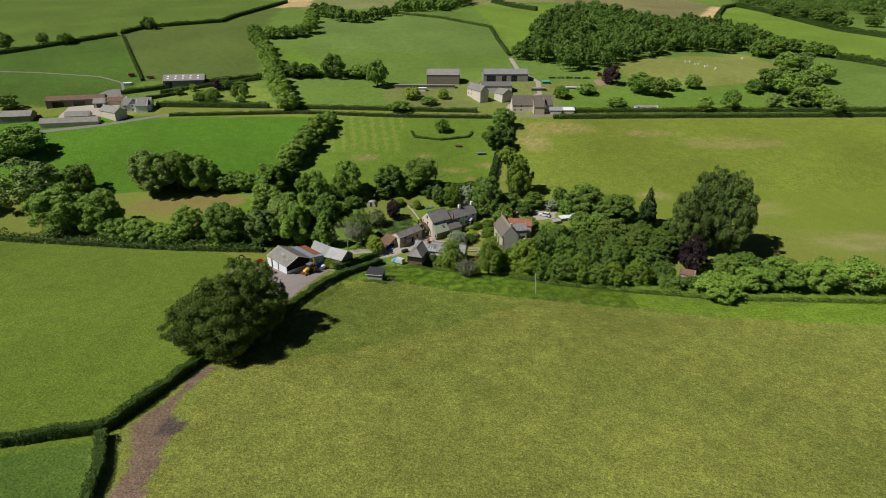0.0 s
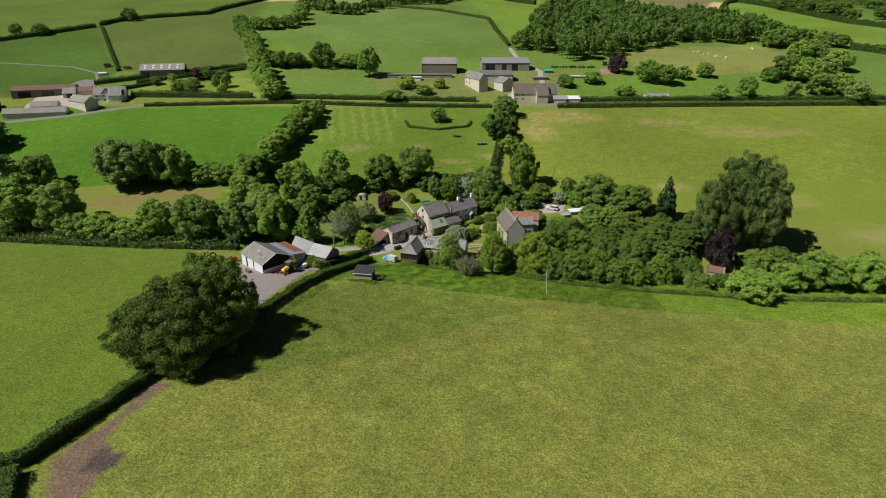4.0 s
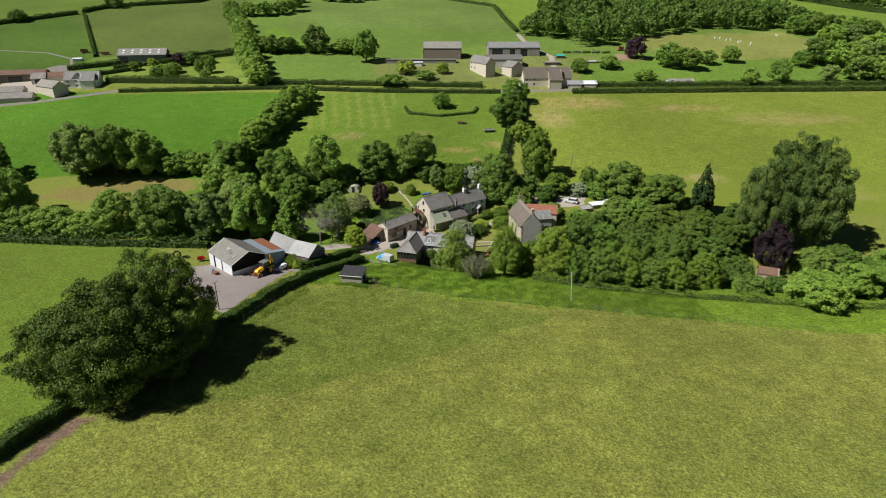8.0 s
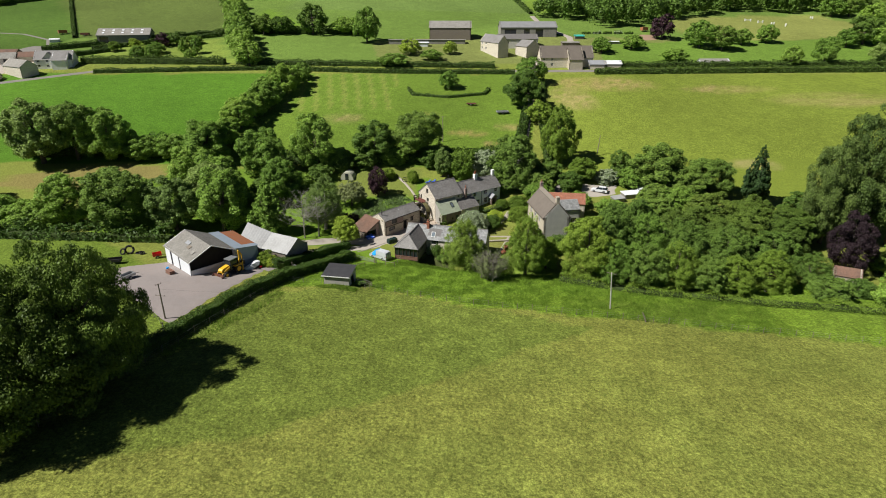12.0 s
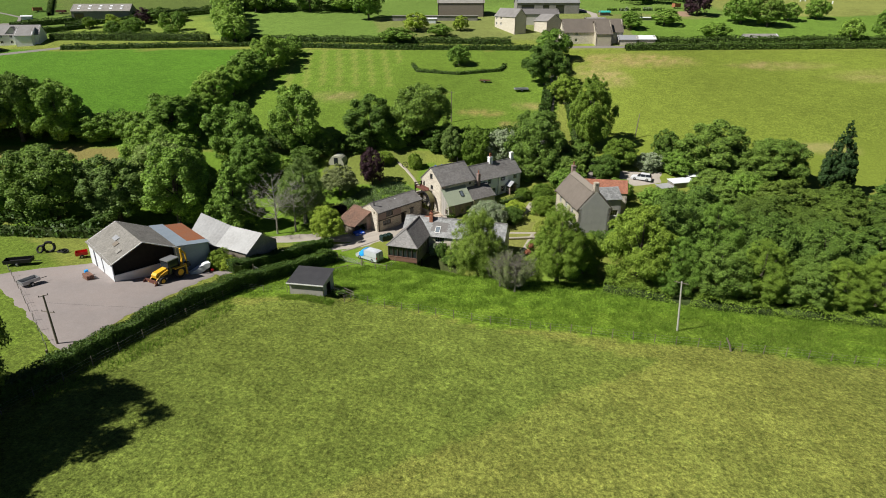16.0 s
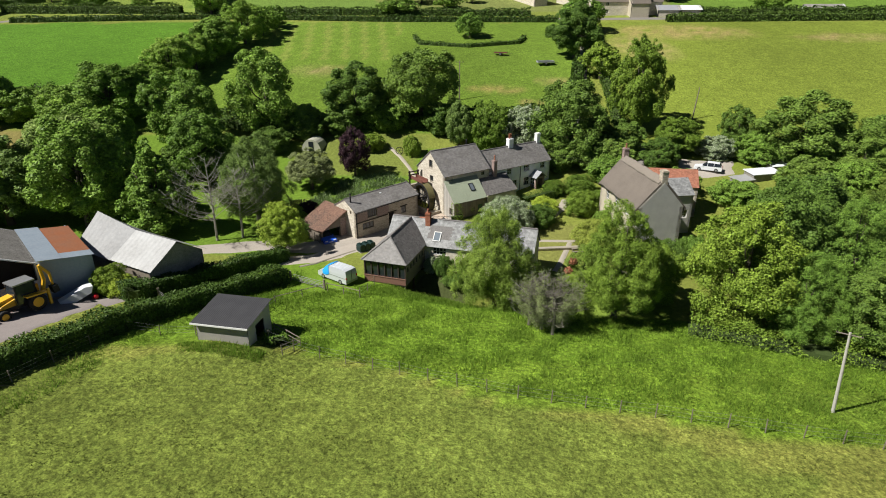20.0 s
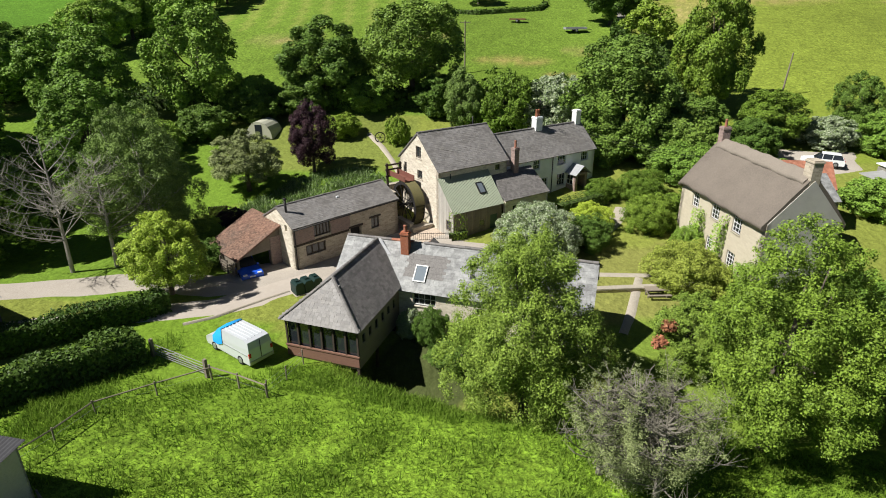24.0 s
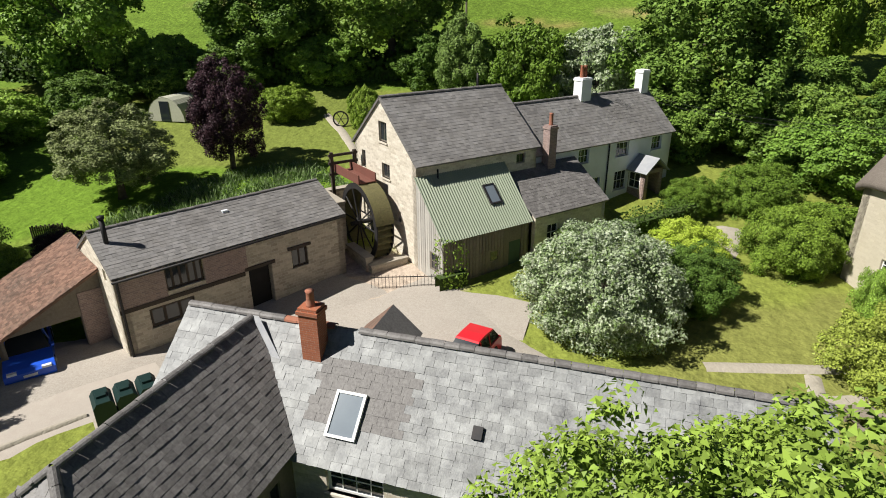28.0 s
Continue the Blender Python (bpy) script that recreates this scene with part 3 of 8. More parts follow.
def patch(name, c, material, label, category, dz=0.06, cell=1.0):
    """A four-cornered piece of made ground laid on the land."""
    g = Geo()
    c = [Vector((*p, 0)) for p in c]
    n = max(2, int(max((c[1] - c[0]).length, (c[2] - c[3]).length) / cell))
    m = max(2, int(max((c[3] - c[0]).length, (c[2] - c[1]).length) / cell))
    for j in range(m + 1):
        for i in range(n + 1):
            u, v = i / n, j / m
            p = (c[0] * (1 - u) + c[1] * u) * (1 - v) + (c[3] * (1 - u) + c[2] * u) * v
            edge = i in (0, n) or j in (0, m)
            if edge:
                p = p + Vector((math.sin(i * 1.7 + j), math.cos(j * 1.3 + i * 0.6), 0)) * 0.35
            g.v.append(tuple(lift(p.x, p.y, -0.05 if edge else dz)))
    for j in range(m):
        for i in range(n):
            a = j * (n + 1) + i
            g.f.append((a, a + 1, a + n + 2, a + n + 1))
    ob = new(name, g.mesh(name, material, True))
    return tagged(ob, label, category, kind="structure")


patch("yard", [(-46, 154), (-38, 182), (-47, 190), (-73, 177)], M_YARD, "pinkish-grey hardcore farm yard beside a white barn", "yard")
ribbon("lane", [(-38.5, 181.5), (-34, 189), (-28, 195.5)], 3.5, M_YARD, "narrow track from the yard along the hedge", "track", dz=0.05)
ribbon("driveway", [(-48, 200), (-40, 199.5), (-34, 201.5), (-27, 203.5), (-21.5, 202.8), (-16.5, 204.4), (-10.5, 207.5), (-6, 210.5), (-1, 212), (3, 211)], 4.6, M_GRAVEL, "pale gravel drive winding between the mill buildings", "drive")
patch("barn_forecourt", [(-24, 204.0), (-17.5, 202.4), (-4.0, 213.5), (-9.0, 216.0)], M_GRAVEL, "pale gravel in front of the barn and cart shed", "forecourt", dz=0.13)
ribbon("drive_entrance", [(-33, 193.5), (-26.3, 196.8), (-19.6, 199.4), (-16.6, 202.4), (-13.6, 205.6)], 4.0, M_DRIVE, "grey-beige entrance drive with worn edges", "drive", dz=0.1)
ribbon("drive_kerb", [(-21.0, 195.9), (-19.2, 197.4), (-18.0, 199.1), (-16.5, 200.9), (-15.0, 202.4)], 0.3, M_PAVE, "pale stone kerb along the drive edge", "kerb", dz=0.16)
patch("forecourt", [(-15.6, 203.2), (-7, 204.2), (5, 206.5), (-2.0, 216.2)], M_GRAVEL, "pale sandy gravel forecourt between the mill and the slate-roofed lodge", "forecourt", dz=0.1)
ribbon("road", [(-330, 280), (-250, 298), (-212, 308), (-183, 318), (-152, 334), (-82, 339.5), (-26, 335), (31, 335), (68, 336), (130, 338), (255, 342), (420, 350)], 4.2, M_TARMAC, "narrow country road between hedges", "road")
ribbon("garden_path", [(10.7, 207.8), (14.0, 207.9), (17.5, 208.0)], 0.9, M_PAVE, "stone path along the low garden wall", "path", dz=0.09)
ribbon("garden_path", [(15.3, 207.4), (14.7, 205.6), (13.3, 201.5), (11.9, 198.0)], 0.9, M_PAVE, "stone garden path across the lawn", "path", dz=0.08)
ribbon("bridleway", [(22, 250), (25, 262), (29, 285), (33, 310), (36, 333)], 2.4, M_TARMAC, "narrow lane running up between trees", "lane", dz=0.08)
ribbon("farm_track", [(36, 337), (40, 352), (60, 372), (62, 395), (52, 420), (50, 456)], 4.0, M_GRAVEL, "pale farm track past the barns", "track")
ribbon("hill_track", [(-190, 345), (-196, 372), (-205, 388), (-225, 400), (-270, 408), (-330, 412)], 1.8, M_TARMAC, "worn farm track over the pasture", "track")

# ---- plants ----
def leaf_cards(rg, pos, nrm, size, aspect=1.5, tri=False):
    """Small leaf blades: one bent quad at each position, facing about nrm."""
    n = len(pos)
    r = rg.normal(size=(n, 3))
    nn = 1.0 * nrm + 0.52 * rg.normal(size=(n, 3))
    nn /= np.linalg.norm(nn, axis=1, keepdims=True) + 1e-9
    a = np.cross(nn, r)
    a /= np.linalg.norm(a, axis=1, keepdims=True) + 1e-9
    b = np.cross(nn, a)
    s = (size * rg.uniform(0.6, 1.35, n))[:, None]
    a, b = a * s * aspect * 0.5, b * s * 0.5
    sag = nn * s * 0.18
    if tri:
        v = np.stack([pos - a, pos + a * 0.3 - b * 1.15 + sag, pos + a * 0.7 + b], 1).reshape(-1, 3)
        return v, np.arange(3 * n).reshape(n, 3)
    v = np.stack([pos - a, pos - b + sag, pos + a, pos + b + sag], 1).reshape(-1, 3)
    return v, np.arange(4 * n).reshape(n, 4)


def crown_mesh(name, material, seed, R, z0, z1, lobes, count, leaf, taper=0.0, open_=0.0, sprays=False):
    """A crown of boughs, each set with clumps of leaves: uneven outline, deep gaps between the boughs."""
    rg = np.random.default_rng(seed)
    c = np.array([0, 0, (z0 + z1) / 2])
    sem = np.array([R, R, (z1 - z0) / 2])
    if sprays:
        # upright stems that spread and thin out towards their tips
        k = lobes // 9
        az, u = rg.uniform(0, 6.283, k), np.sqrt(rg.random(k))
        tip = np.stack([R * u * np.cos(az), R * u * np.sin(az), z1 * rg.uniform(0.74, 1.0, k) * (1 - 0.22 * u)], 1)
        s = np.tile(np.linspace(0.22, 1.0, 9), k)
        lc = np.repeat(tip, 9, 0) * np.stack([s ** 0.75, s ** 0.75, s], 1) + rg.normal(0, 0.16, (9 * k, 3))
        lr = R * (0.3 - 0.24 * s) * rg.uniform(0.8, 1.25, 9 * k)
        boughs, scale = lc, np.ones(3)
    else:
        # boughs spread evenly round the crown, then clumps over the outer face of each
        k = max(7, lobes // 6)
        i = np.arange(k) + 0.5
        zz = 1 - 1.95 * i / k
        az = i * 2.39996 + rg.uniform(0, 6.28) + rg.normal(0, 0.3, k)
        d = np.stack([np.sqrt(np.maximum(0.05, 1 - zz * zz)) * np.cos(az), np.sqrt(np.maximum(0.05, 1 - zz * zz)) * np.sin(az), zz], 1)
        br = rg.uniform(0.3, 0.46, k) * (16 / k) ** 0.35
        bc = d * (rg.uniform(0.82, 1.08, k) - br)[:, None]
        n2 = 11
        e = rg.normal(size=(k * n2, 3)) + np.repeat(d, n2, 0) * 1.1 + np.array([0, 0, 0.35])
        e /= np.linalg.norm(e, axis=1, keepdims=True)
        lc = np.repeat(bc, n2, 0) + e * (np.repeat(br, n2) * rg.uniform(0.62, 1.0, k * n2))[:, None]
        lr = np.repeat(br, n2) * rg.uniform(0.24, 0.5, k * n2)
        # a few loose clumps between, and the dense heart of the crown
        loose = rg.normal(size=(3 * k, 3))
        loose /= np.linalg.norm(loose, axis=1, keepdims=True)
        lc = np.concatenate([lc, loose * rg.uniform(0.35, 0.8, (3 * k, 1))])
        lr = np.concatenate([lr, rg.uniform(0.14, 0.24, 3 * k)])
        boughs, scale = c + bc * sem, sem
        lc = c + lc * sem
    if taper:
        h = (lc[:, 2] - z0) / (z1 - z0)
        w = np.clip(1.15 - taper * h, 0.08, 1.2)
        lc[:, :2] *= w[:, None]
        if not sprays:
            lr = lr * np.clip(w, 0.35, 1.1)
    n = len(lr)
    p = lr ** (1.4 if sprays else 2)
    which = rg.choice(n, count, p=p / p.sum())
    e = rg.normal(size=(count, 3))
    out = (lc[which] - c) / sem
    e += 0.8 * out / (np.linalg.norm(out, axis=1, keepdims=True) + 1e-6) + np.array([0, 0, 0.4])
    e /= np.linalg.norm(e, axis=1, keepdims=True)
    pos = lc[which] + e * (lr[which] * rg.uniform(0.45 - open_, 1.12, count) ** 0.8)[:, None] * scale * (np.array([1, 1, 0.85]))
    v, f = leaf_cards(rg, pos, e + np.array([0, 0, 0.3]), leaf, 1.6, sprays or count < 65000 or count > 125000)
    return arrays_mesh(name, v, f, material), boughs


def trunk_geo(seed, height, r, targets, limbs=6):
    rr = random.Random(seed)
    g = Geo()
    lean = Vector((rr.uniform(-0.3, 0.3), rr.uniform(-0.3, 0.3), 0))
    path = [Vector((0, 0, -0.4)), Vector((0, 0, 0.3)) + lean * 0.2, Vector((0, 0, height * 0.35)) + lean, Vector((0, 0, height * 0.62)) + lean * 1.6, Vector((0, 0, height * 0.85)) + lean * 1.2]
    g.tube(path, [r * 1.5, r * 1.05, r * 0.8, r * 0.45, r * 0.12], 8)
    order = sorted(targets, key=lambda q: q[2])
    for i in range(min(limbs, len(order))):
        t = Vector(order[int(i * (len(order) - 1) / max(1, limbs - 1))])
        s = path[2].lerp(path[3], rr.uniform(-0.3, 0.9))
        mid = s.lerp(t, 0.5) + Vector((0, 0, -0.06 * height * rr.random()))
        g.tube([s, mid, t], [r * 0.42, r * 0.26, r * 0.07], 6)
    return g


SPECIES = {}
# kind: crown radius, crown bottom, top, lobes, leaves near, leaf size, taper
SHAPES = {
    "broad_a": (5.0, 0.5, 14.0, 96, 46000, 0.2, 0.1), "broad_b": (5.0, 0.3, 14.0, 110, 46000, 0.19, 0.34), "broad_c": (5.0, 0.4, 14.0, 84, 44000, 0.21, 0.2),
    "fine_a": (5.0, 0.6, 14.0, 130, 52000, 0.15, 0.35), "fine_b": (5.0, 0.5, 14.0, 120, 52000, 0.16, 0.25), "bush": (5.0, -1.6, 8.0, 200, 34000, 0.22, 0.15), "fine_bush": (5.0, -1.6, 7.0, 270, 64000, 0.13, 0.15),
    "cone": (5.0, 0.3, 17.0, 150, 34000, 0.23, 1.0), "oak": (5.0, -0.3, 6.0, 190, 130000, 0.085, 0.35), "tall": (5.0, 0.2, 14.0, 150, 64000, 0.15, 0.22), "near_a": (5.0, 0.4, 14.0, 900, 90000, 0.08, 0.05), "willow": (5.0, 0.3, 14.0, 300, 170000, 0.078, 0.4), "near_b": (5.0, 0.2, 14.0, 170, 64000, 0.14, 0.3), "ash": (5.0, 0.2, 14.0, 220, 130000, 0.085, 0.5),
    "far_a": (5.0, 0.3, 12.0, 66, 9000, 0.36, 0.15), "far_b": (5.0, 0.2, 12.0, 60, 8500, 0.37, 0.25),
}


def tree(shape, tone, x, y, height, radius, label, category="tree", turn=None, sink=0.0, group="", bark=None):
    """A tree or shrub; one set of meshes for each shape and tone, copied with its own turn and size."""
    R, z0, z1, lobes, count, leaf, taper = SHAPES[shape]
    key = (shape, tone)
    turn = (x * 37 + y * 17) % 360 if turn is None else turn
    p = lift(x, y, -sink)
    m = Matrix.LocRotScale(p, Euler((0, 0, radians(turn))), (radius / R, radius / R, height / z1))
    if key in SPECIES:
        ob = copy_thing(SPECIES[key], Matrix.Identity(4))
        ob.matrix_basis = m
        return tagged(ob, label, category, group)
    ob = thing(category if category != "tree" else "tree", label, category, m, group)
    me, lc = crown_mesh("crown", M_LEAF[tone], sum(map(ord, shape + tone)), R, z0, z1, lobes, count, leaf, taper, 0.3 if shape in ("fine_a", "ash", "willow") else 0.12 if shape[:4] == "near" else 0.0, shape == "near_a")
    part("trunk", trunk_geo(len(SPECIES) + 3, z1 * (0.55 if shape == "near_a" else 0.9), 0.2 if shape == "near_a" else 0.34 if z1 > 9.5 else 0.22, [tuple(q) for q in lc], 20 if shape == "near_a" else 8), bark or M_BARK, ob, smooth=True)
    part("crown", me, None, ob)
    SPECIES[key] = ob
    return ob


def hedge(name, pts, width, height, label, tone="hedge", density=26, leaf=0.34, seed=5, ragged=0.25, category="hedge"):
    """A hedge along a line: boxy body of leaves with an uneven top."""
    rg = np.random.default_rng(seed + int(abs(pts[0][0]) * 7))
    if leaf > 0.45:
        density, leaf = density * 2.6, leaf * 0.6
    P = []
    Nn = []
    for (x0, y0), (x1, y1) in zip(pts, pts[1:]):
        ln = math.hypot(x1 - x0, y1 - y0)
        n = int(ln * (width + 2 * height) * density / 3)
        t = rg.random(n)
        side = rg.random(n) * (width + 2 * height)
        dx, dy = (x1 - x0) / ln, (y1 - y0) / ln
        bx, by = x0 + (x1 - x0) * t, y0 + (y1 - y0) * t
        bump = 1 + ragged * (fbm(bx, by, 0.8, 31) - 0.5) * 2
        off = np.where(side < height, -width / 2, np.where(side < height + width, side - height - width / 2, width / 2)) * (0.8 + 0.4 * fbm(bx, by, 1.3, 32))
        zz = np.where(side < height, side, np.where(side < height + width, height, 2 * height + width - side)) * bump
        inner = rg.random(n) * 0.3
        off = off * (1 - inner)
        X, Y = bx - dy * off, by + dx * off
        Z = land(X, Y) + zz * (1 - inner * 0.5)
        P.append(np.stack([X, Y, Z], 1))
        nx_ = np.where(side < height, -1, np.where(side < height + width, 0, 1))
        Nn.append(np.stack([-dy * nx_, dx * nx_, np.where(nx_ == 0, 1.0, 0.3)], 1))
    P, Nn = np.concatenate(P), np.concatenate(Nn)
    x0, y0 = pts[0]
    base = np.array([x0, y0, float(land(x0, y0))])
    v, f = leaf_cards(rg, P - base, Nn, leaf, 1.5, leaf < 0.25)
    ob = thing(name, label, category, pose(*base))
    part("foliage", arrays_mesh("foliage", v, f, M_LEAF[tone]), None, ob)
    # added solid core: blocks light through the leaves, dark colour for inner shade
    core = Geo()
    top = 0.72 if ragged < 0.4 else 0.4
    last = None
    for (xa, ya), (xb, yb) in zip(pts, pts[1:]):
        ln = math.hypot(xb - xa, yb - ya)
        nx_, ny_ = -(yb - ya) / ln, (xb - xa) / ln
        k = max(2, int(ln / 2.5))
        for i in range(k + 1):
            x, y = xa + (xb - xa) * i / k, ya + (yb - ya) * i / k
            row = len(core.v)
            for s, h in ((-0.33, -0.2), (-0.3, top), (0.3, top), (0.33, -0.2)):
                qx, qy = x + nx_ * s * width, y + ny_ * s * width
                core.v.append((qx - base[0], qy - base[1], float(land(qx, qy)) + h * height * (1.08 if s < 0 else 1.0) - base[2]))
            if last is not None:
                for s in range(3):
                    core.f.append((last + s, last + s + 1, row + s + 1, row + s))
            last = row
    part("inner_growth", core, M_HEDGE_CORE, ob, "solid dark core added as the hedge's inner shade")
    return ob

# ---- trees round the mill ----
BELT = "broadleaf tree in full summer leaf in the stream-side belt"
for shape, tone, x, y, h, r in (
        ("broad_a", "dark", -81.3, 208.3, 16, 7.6), ("broad_b", "pale", -68.5, 208.6, 14.5, 7.6), ("broad_c", "mid", -56.4, 208.4, 16.5, 6.8),
        ("broad_a", "mid", -54.7, 240.7, 15.7, 6.7), ("broad_b", "mid", -40.5, 246.5, 18, 7.0), ("broad_c", "dark", -23, 251.0, 12.7, 6.6),
        ("broad_a", "dark", -9.6, 252.5, 15.3, 7.2), ("broad_a", "dark", 19.5, 238.2, 14.6, 6.6), ("broad_b", "light", 34.3, 250.1, 18.5, 5.6),
        ("broad_c", "dark", 27.2, 290.8, 12.9, 6.4), ("far_a", "mid", 33.0, 318.3, 10.8, 6.2), ("far_b", "mid", 30.5, 303, 9.0, 4.6), ("far_a", "light", 31.5, 276, 8.0, 4.4)):
    tree(shape, tone, x, y, h, r, BELT, group="stream-side trees")
for shape, tone, x, y, h, r in (
        ("broad_b", "mid", -64.2, 304.6, 12.1, 6.4), ("broad_c", "mid", -66.9, 288.5, 10.4, 6.2), ("broad_a", "mid", -71.5, 273.2, 10.7, 6.2), ("broad_b", "mid", -73.2, 260.8, 9.5, 6.0),
        ("broad_a", "mid", -68.5, 296, 9.5, 5.0), ("broad_c", "mid", -76, 251.3, 12.9, 7.6), ("far_a", "mid", -62, 314, 8.5, 4.8), ("far_b", "mid", -61, 323, 7.0, 4.4),
        ("broad_c", "mid", -69, 281, 9, 5.0)):
    tree(shape, tone, x, y, h, r, "broadleaf tree in a dense field-boundary row", group="boundary row")
tree("cone", "mid", -44.2, 206.6, 14.6, 6.2, "tall open tree with drooping feathery foliage beside the drive")
tree("ash", "pale", -31.2, 210.8, 14.6, 6.0, "pale-leaved spreading tree with ivy on its stem by the drive", bark=M_BARK_GREY)
tree("fine_bush", "dark", -24.2, 206.8, 2.6, 2.0, "dark shrub beside the tiled cart shed", "shrub")
tree("fine_bush", "mid", -27.2, 208.4, 2.8, 2.2, "green shrub under the trees by the drive", "shrub")
tree("fine_bush", "light", -26.0, 211.5, 3.0, 2.0, "bushy shrub behind the tiled cart shed", "shrub")
tree("fine_a", "grey", -26.6, 225.4, 7.2, 4.3, "grey-green garden shrub on the bank", "shrub")
tree("fine_b", "plum", -20.0, 230.6, 9.0, 3.1, "dark purple-leaved plum tree on the lawn")
tree("fine_b", "yellow", -24.5, 201.2, 7.4, 3.2, "bright yellow-green young tree at the hedge end")
tree("bush", "light", -18.8, 241.8, 3.2, 2.6, "rounded light green shrub on the lawn", "shrub")
tree("bush", "light", -10.4, 239.4, 4.0, 1.6, "clipped bright green round shrub by the mill", "shrub")
tree("bush", "light", 4.2, 243.5, 8.7, 4.4, "pale flowering bush behind the mill", "shrub")
tree("bush", "white", 11.5, 243.8, 8.0, 4.4, "white-flowering elder bush behind the cottage", "shrub")
tree("broad_c", "pale", -1.5, 242.5, 8.8, 3.0, "thin pale young tree behind the mill")
tree("fine_bush", "white", 6.4, 210.9, 5.6, 3.9, "large silvery white-flowered bush beside the forecourt", "shrub")
tree("fine_bush", "light", 18.4, 217.4, 3.8, 2.7, "light green rounded garden shrub", "shrub")
tree("fine_bush", "yellow", 12.6, 217.2, 2.8, 2.3, "garden shrub with mixed foliage", "shrub")
tree("fine_bush", "light", 14.8, 224.4, 2.6, 1.9, "flowering rose bush in front of the white cottage", "shrub")
tree("fine_bush", "dark", 11.6, 213.2, 3.4, 2.3, "dense green garden shrub", "shrub")
tree("fine_bush", "light", 19.5, 225.0, 3.4, 2.7, "light green flowering shrub", "shrub")
tree("fine_bush", "acer", 19.0, 206.2, 4.0, 3.4, "low spreading yellow-green garden tree")
tree("fine_bush", "mid", 20.6, 211.6, 3.4, 1.5, "climber-covered shrub against the cream wall", "shrub")
tree("broad_b", "dark", 51.3, 242.2, 8.8, 3.4, "small dark broadleaf tree beyond the garden")
tree("broad_c", "dark", 60.6, 236, 13.1, 8.0, "large light green spreading tree")
tree("broad_a", "dark", 74, 232, 10.9, 6.6, "dark bushy tree by the field edge")
tree("broad_c", "dark", 67, 229, 9.5, 5.5, "dark bushy tree by the field edge")
tree("cone", "conifer", 84.5, 226.5, 17.2, 5.0, "dark pointed evergreen conifer")
tree("broad_b", "light", 40, 241, 7.0, 4.4, "light green bushy tree by the parking place")
for tone, x, y, h, r in (("mid", 36, 226, 4.0, 3.4), ("dark", 57, 226.5, 6.0, 4.6), ("mid", 44, 221.5, 4.0, 4.0), ("dark", 35.5, 236, 5.0, 3.6), ("mid", 63, 224, 6.5, 4.6), ("mid", 54, 238, 5.5, 4.4)):
    tree("bush", tone, x, y, h, r, "dense bush round the parking place", "shrub", group="parking place bushes")
tree("bush", "white", 47, 240, 4.0, 3.6, "white-flowering bush by the parking place", "shrub")
tree("willow", "willow", 3.7, 189.2, 14.2, 5.2, "slender many-stemmed willow in front of the lodge")
tree("near_a", "grey", 9.0, 182.2, 6.8, 3.6, "grey half-dead willow scrub with bare twigs", "shrub", bark=M_BARK_GREY)
tree("ash", "light", 16.8, 185.5, 13.6, 5.0, "light green young ash tree at the garden edge")
tree("fine_b", "light", 22.0, 190.5, 8.0, 3.4, "light green young tree at the garden edge")
for tone, x, y, h, r in (("mid", 22.4, 200.4, 3.4, 2.2), ("dark", 26.6, 199.8, 4.6, 2.6), ("mid", 30.6, 201.6, 4.4, 2.6)):
    tree("fine_bush", tone, x, y, h, r, "dense bush under the gable of the thatched house", "shrub", group="gable bushes")
THICKET = "tree in the dense thicket along the stream"
for shape, tone, x, y, h, r in (
        ("near_b", "light", 29.6, 185.0, 14.6, 5.6), ("ash", "mid", 35.0, 182.0, 10.5, 4.6), ("near_b", "dark", 41.0, 180.4, 9.6, 4.8), ("ash", "light", 47.5, 180.4, 10.6, 5.0), ("near_b", "dark", 53.0, 178.6, 8.2, 4.6),
        ("ash", "light", 58.5, 178.4, 8.6, 4.6), ("near_b", "dark", 36.5, 192, 15.5, 6.0), ("ash", "mid", 43.5, 190, 14.5, 6.0), ("near_b", "dark", 51, 189, 12.6, 6.0), ("near_b", "dark", 60, 188, 12.0, 6.0),
        ("ash", "light", 68, 183, 10.0, 5.4), ("broad_b", "dark", 44, 201, 13.6, 6.0), ("near_b", "ash", 54, 199, 12.5, 6.2), ("near_b", "ash", 64, 197, 11.0, 6.0), ("broad_b", "dark", 74, 194, 9.5, 5.6), ("ash", "dark", 78, 185, 8.0, 4.8)):
    tree(shape, tone, x, y, h, r, THICKET, group="thicket trees")
for shape, tone, x, y, h, r in (
        ("broad_c", "ash", 62, 207, 9.5, 6.0), ("broad_a", "ash", 72, 205, 9.0, 6.0), ("broad_b", "ash", 81, 202, 9.0, 5.5), ("broad_c", "ash", 68, 216, 8.5, 6.0), ("broad_b", "ash", 78, 214, 8.5, 6.0), ("broad_a", "ash", 86, 208, 9.0, 6.0),
        ("bush", "dark", 56, 219, 5.5, 5.0), ("bush", "dark", 48, 214, 5.5, 5.0), ("broad_b", "dark", 93, 217, 9.0, 6.0), ("bush", "dark", 78, 178, 4.5, 4.2), ("bush", "dark", 98, 180, 5.0, 5.0), ("bush", "dark", 102, 192, 7.0, 6.0), ("bush", "dark", 112, 196, 6.0, 5.4), ("bush", "dark", 119, 190, 5.0, 5.0), ("bush", "dark", 109, 187, 4.6, 4.6), ("bush", "dark", 125, 194, 5.0, 5.4), ("bush", "dark", 86.5, 181.5, 4.0, 3.4)):
    tree(shape, tone, x, y, h, r, THICKET, group="thicket trees")
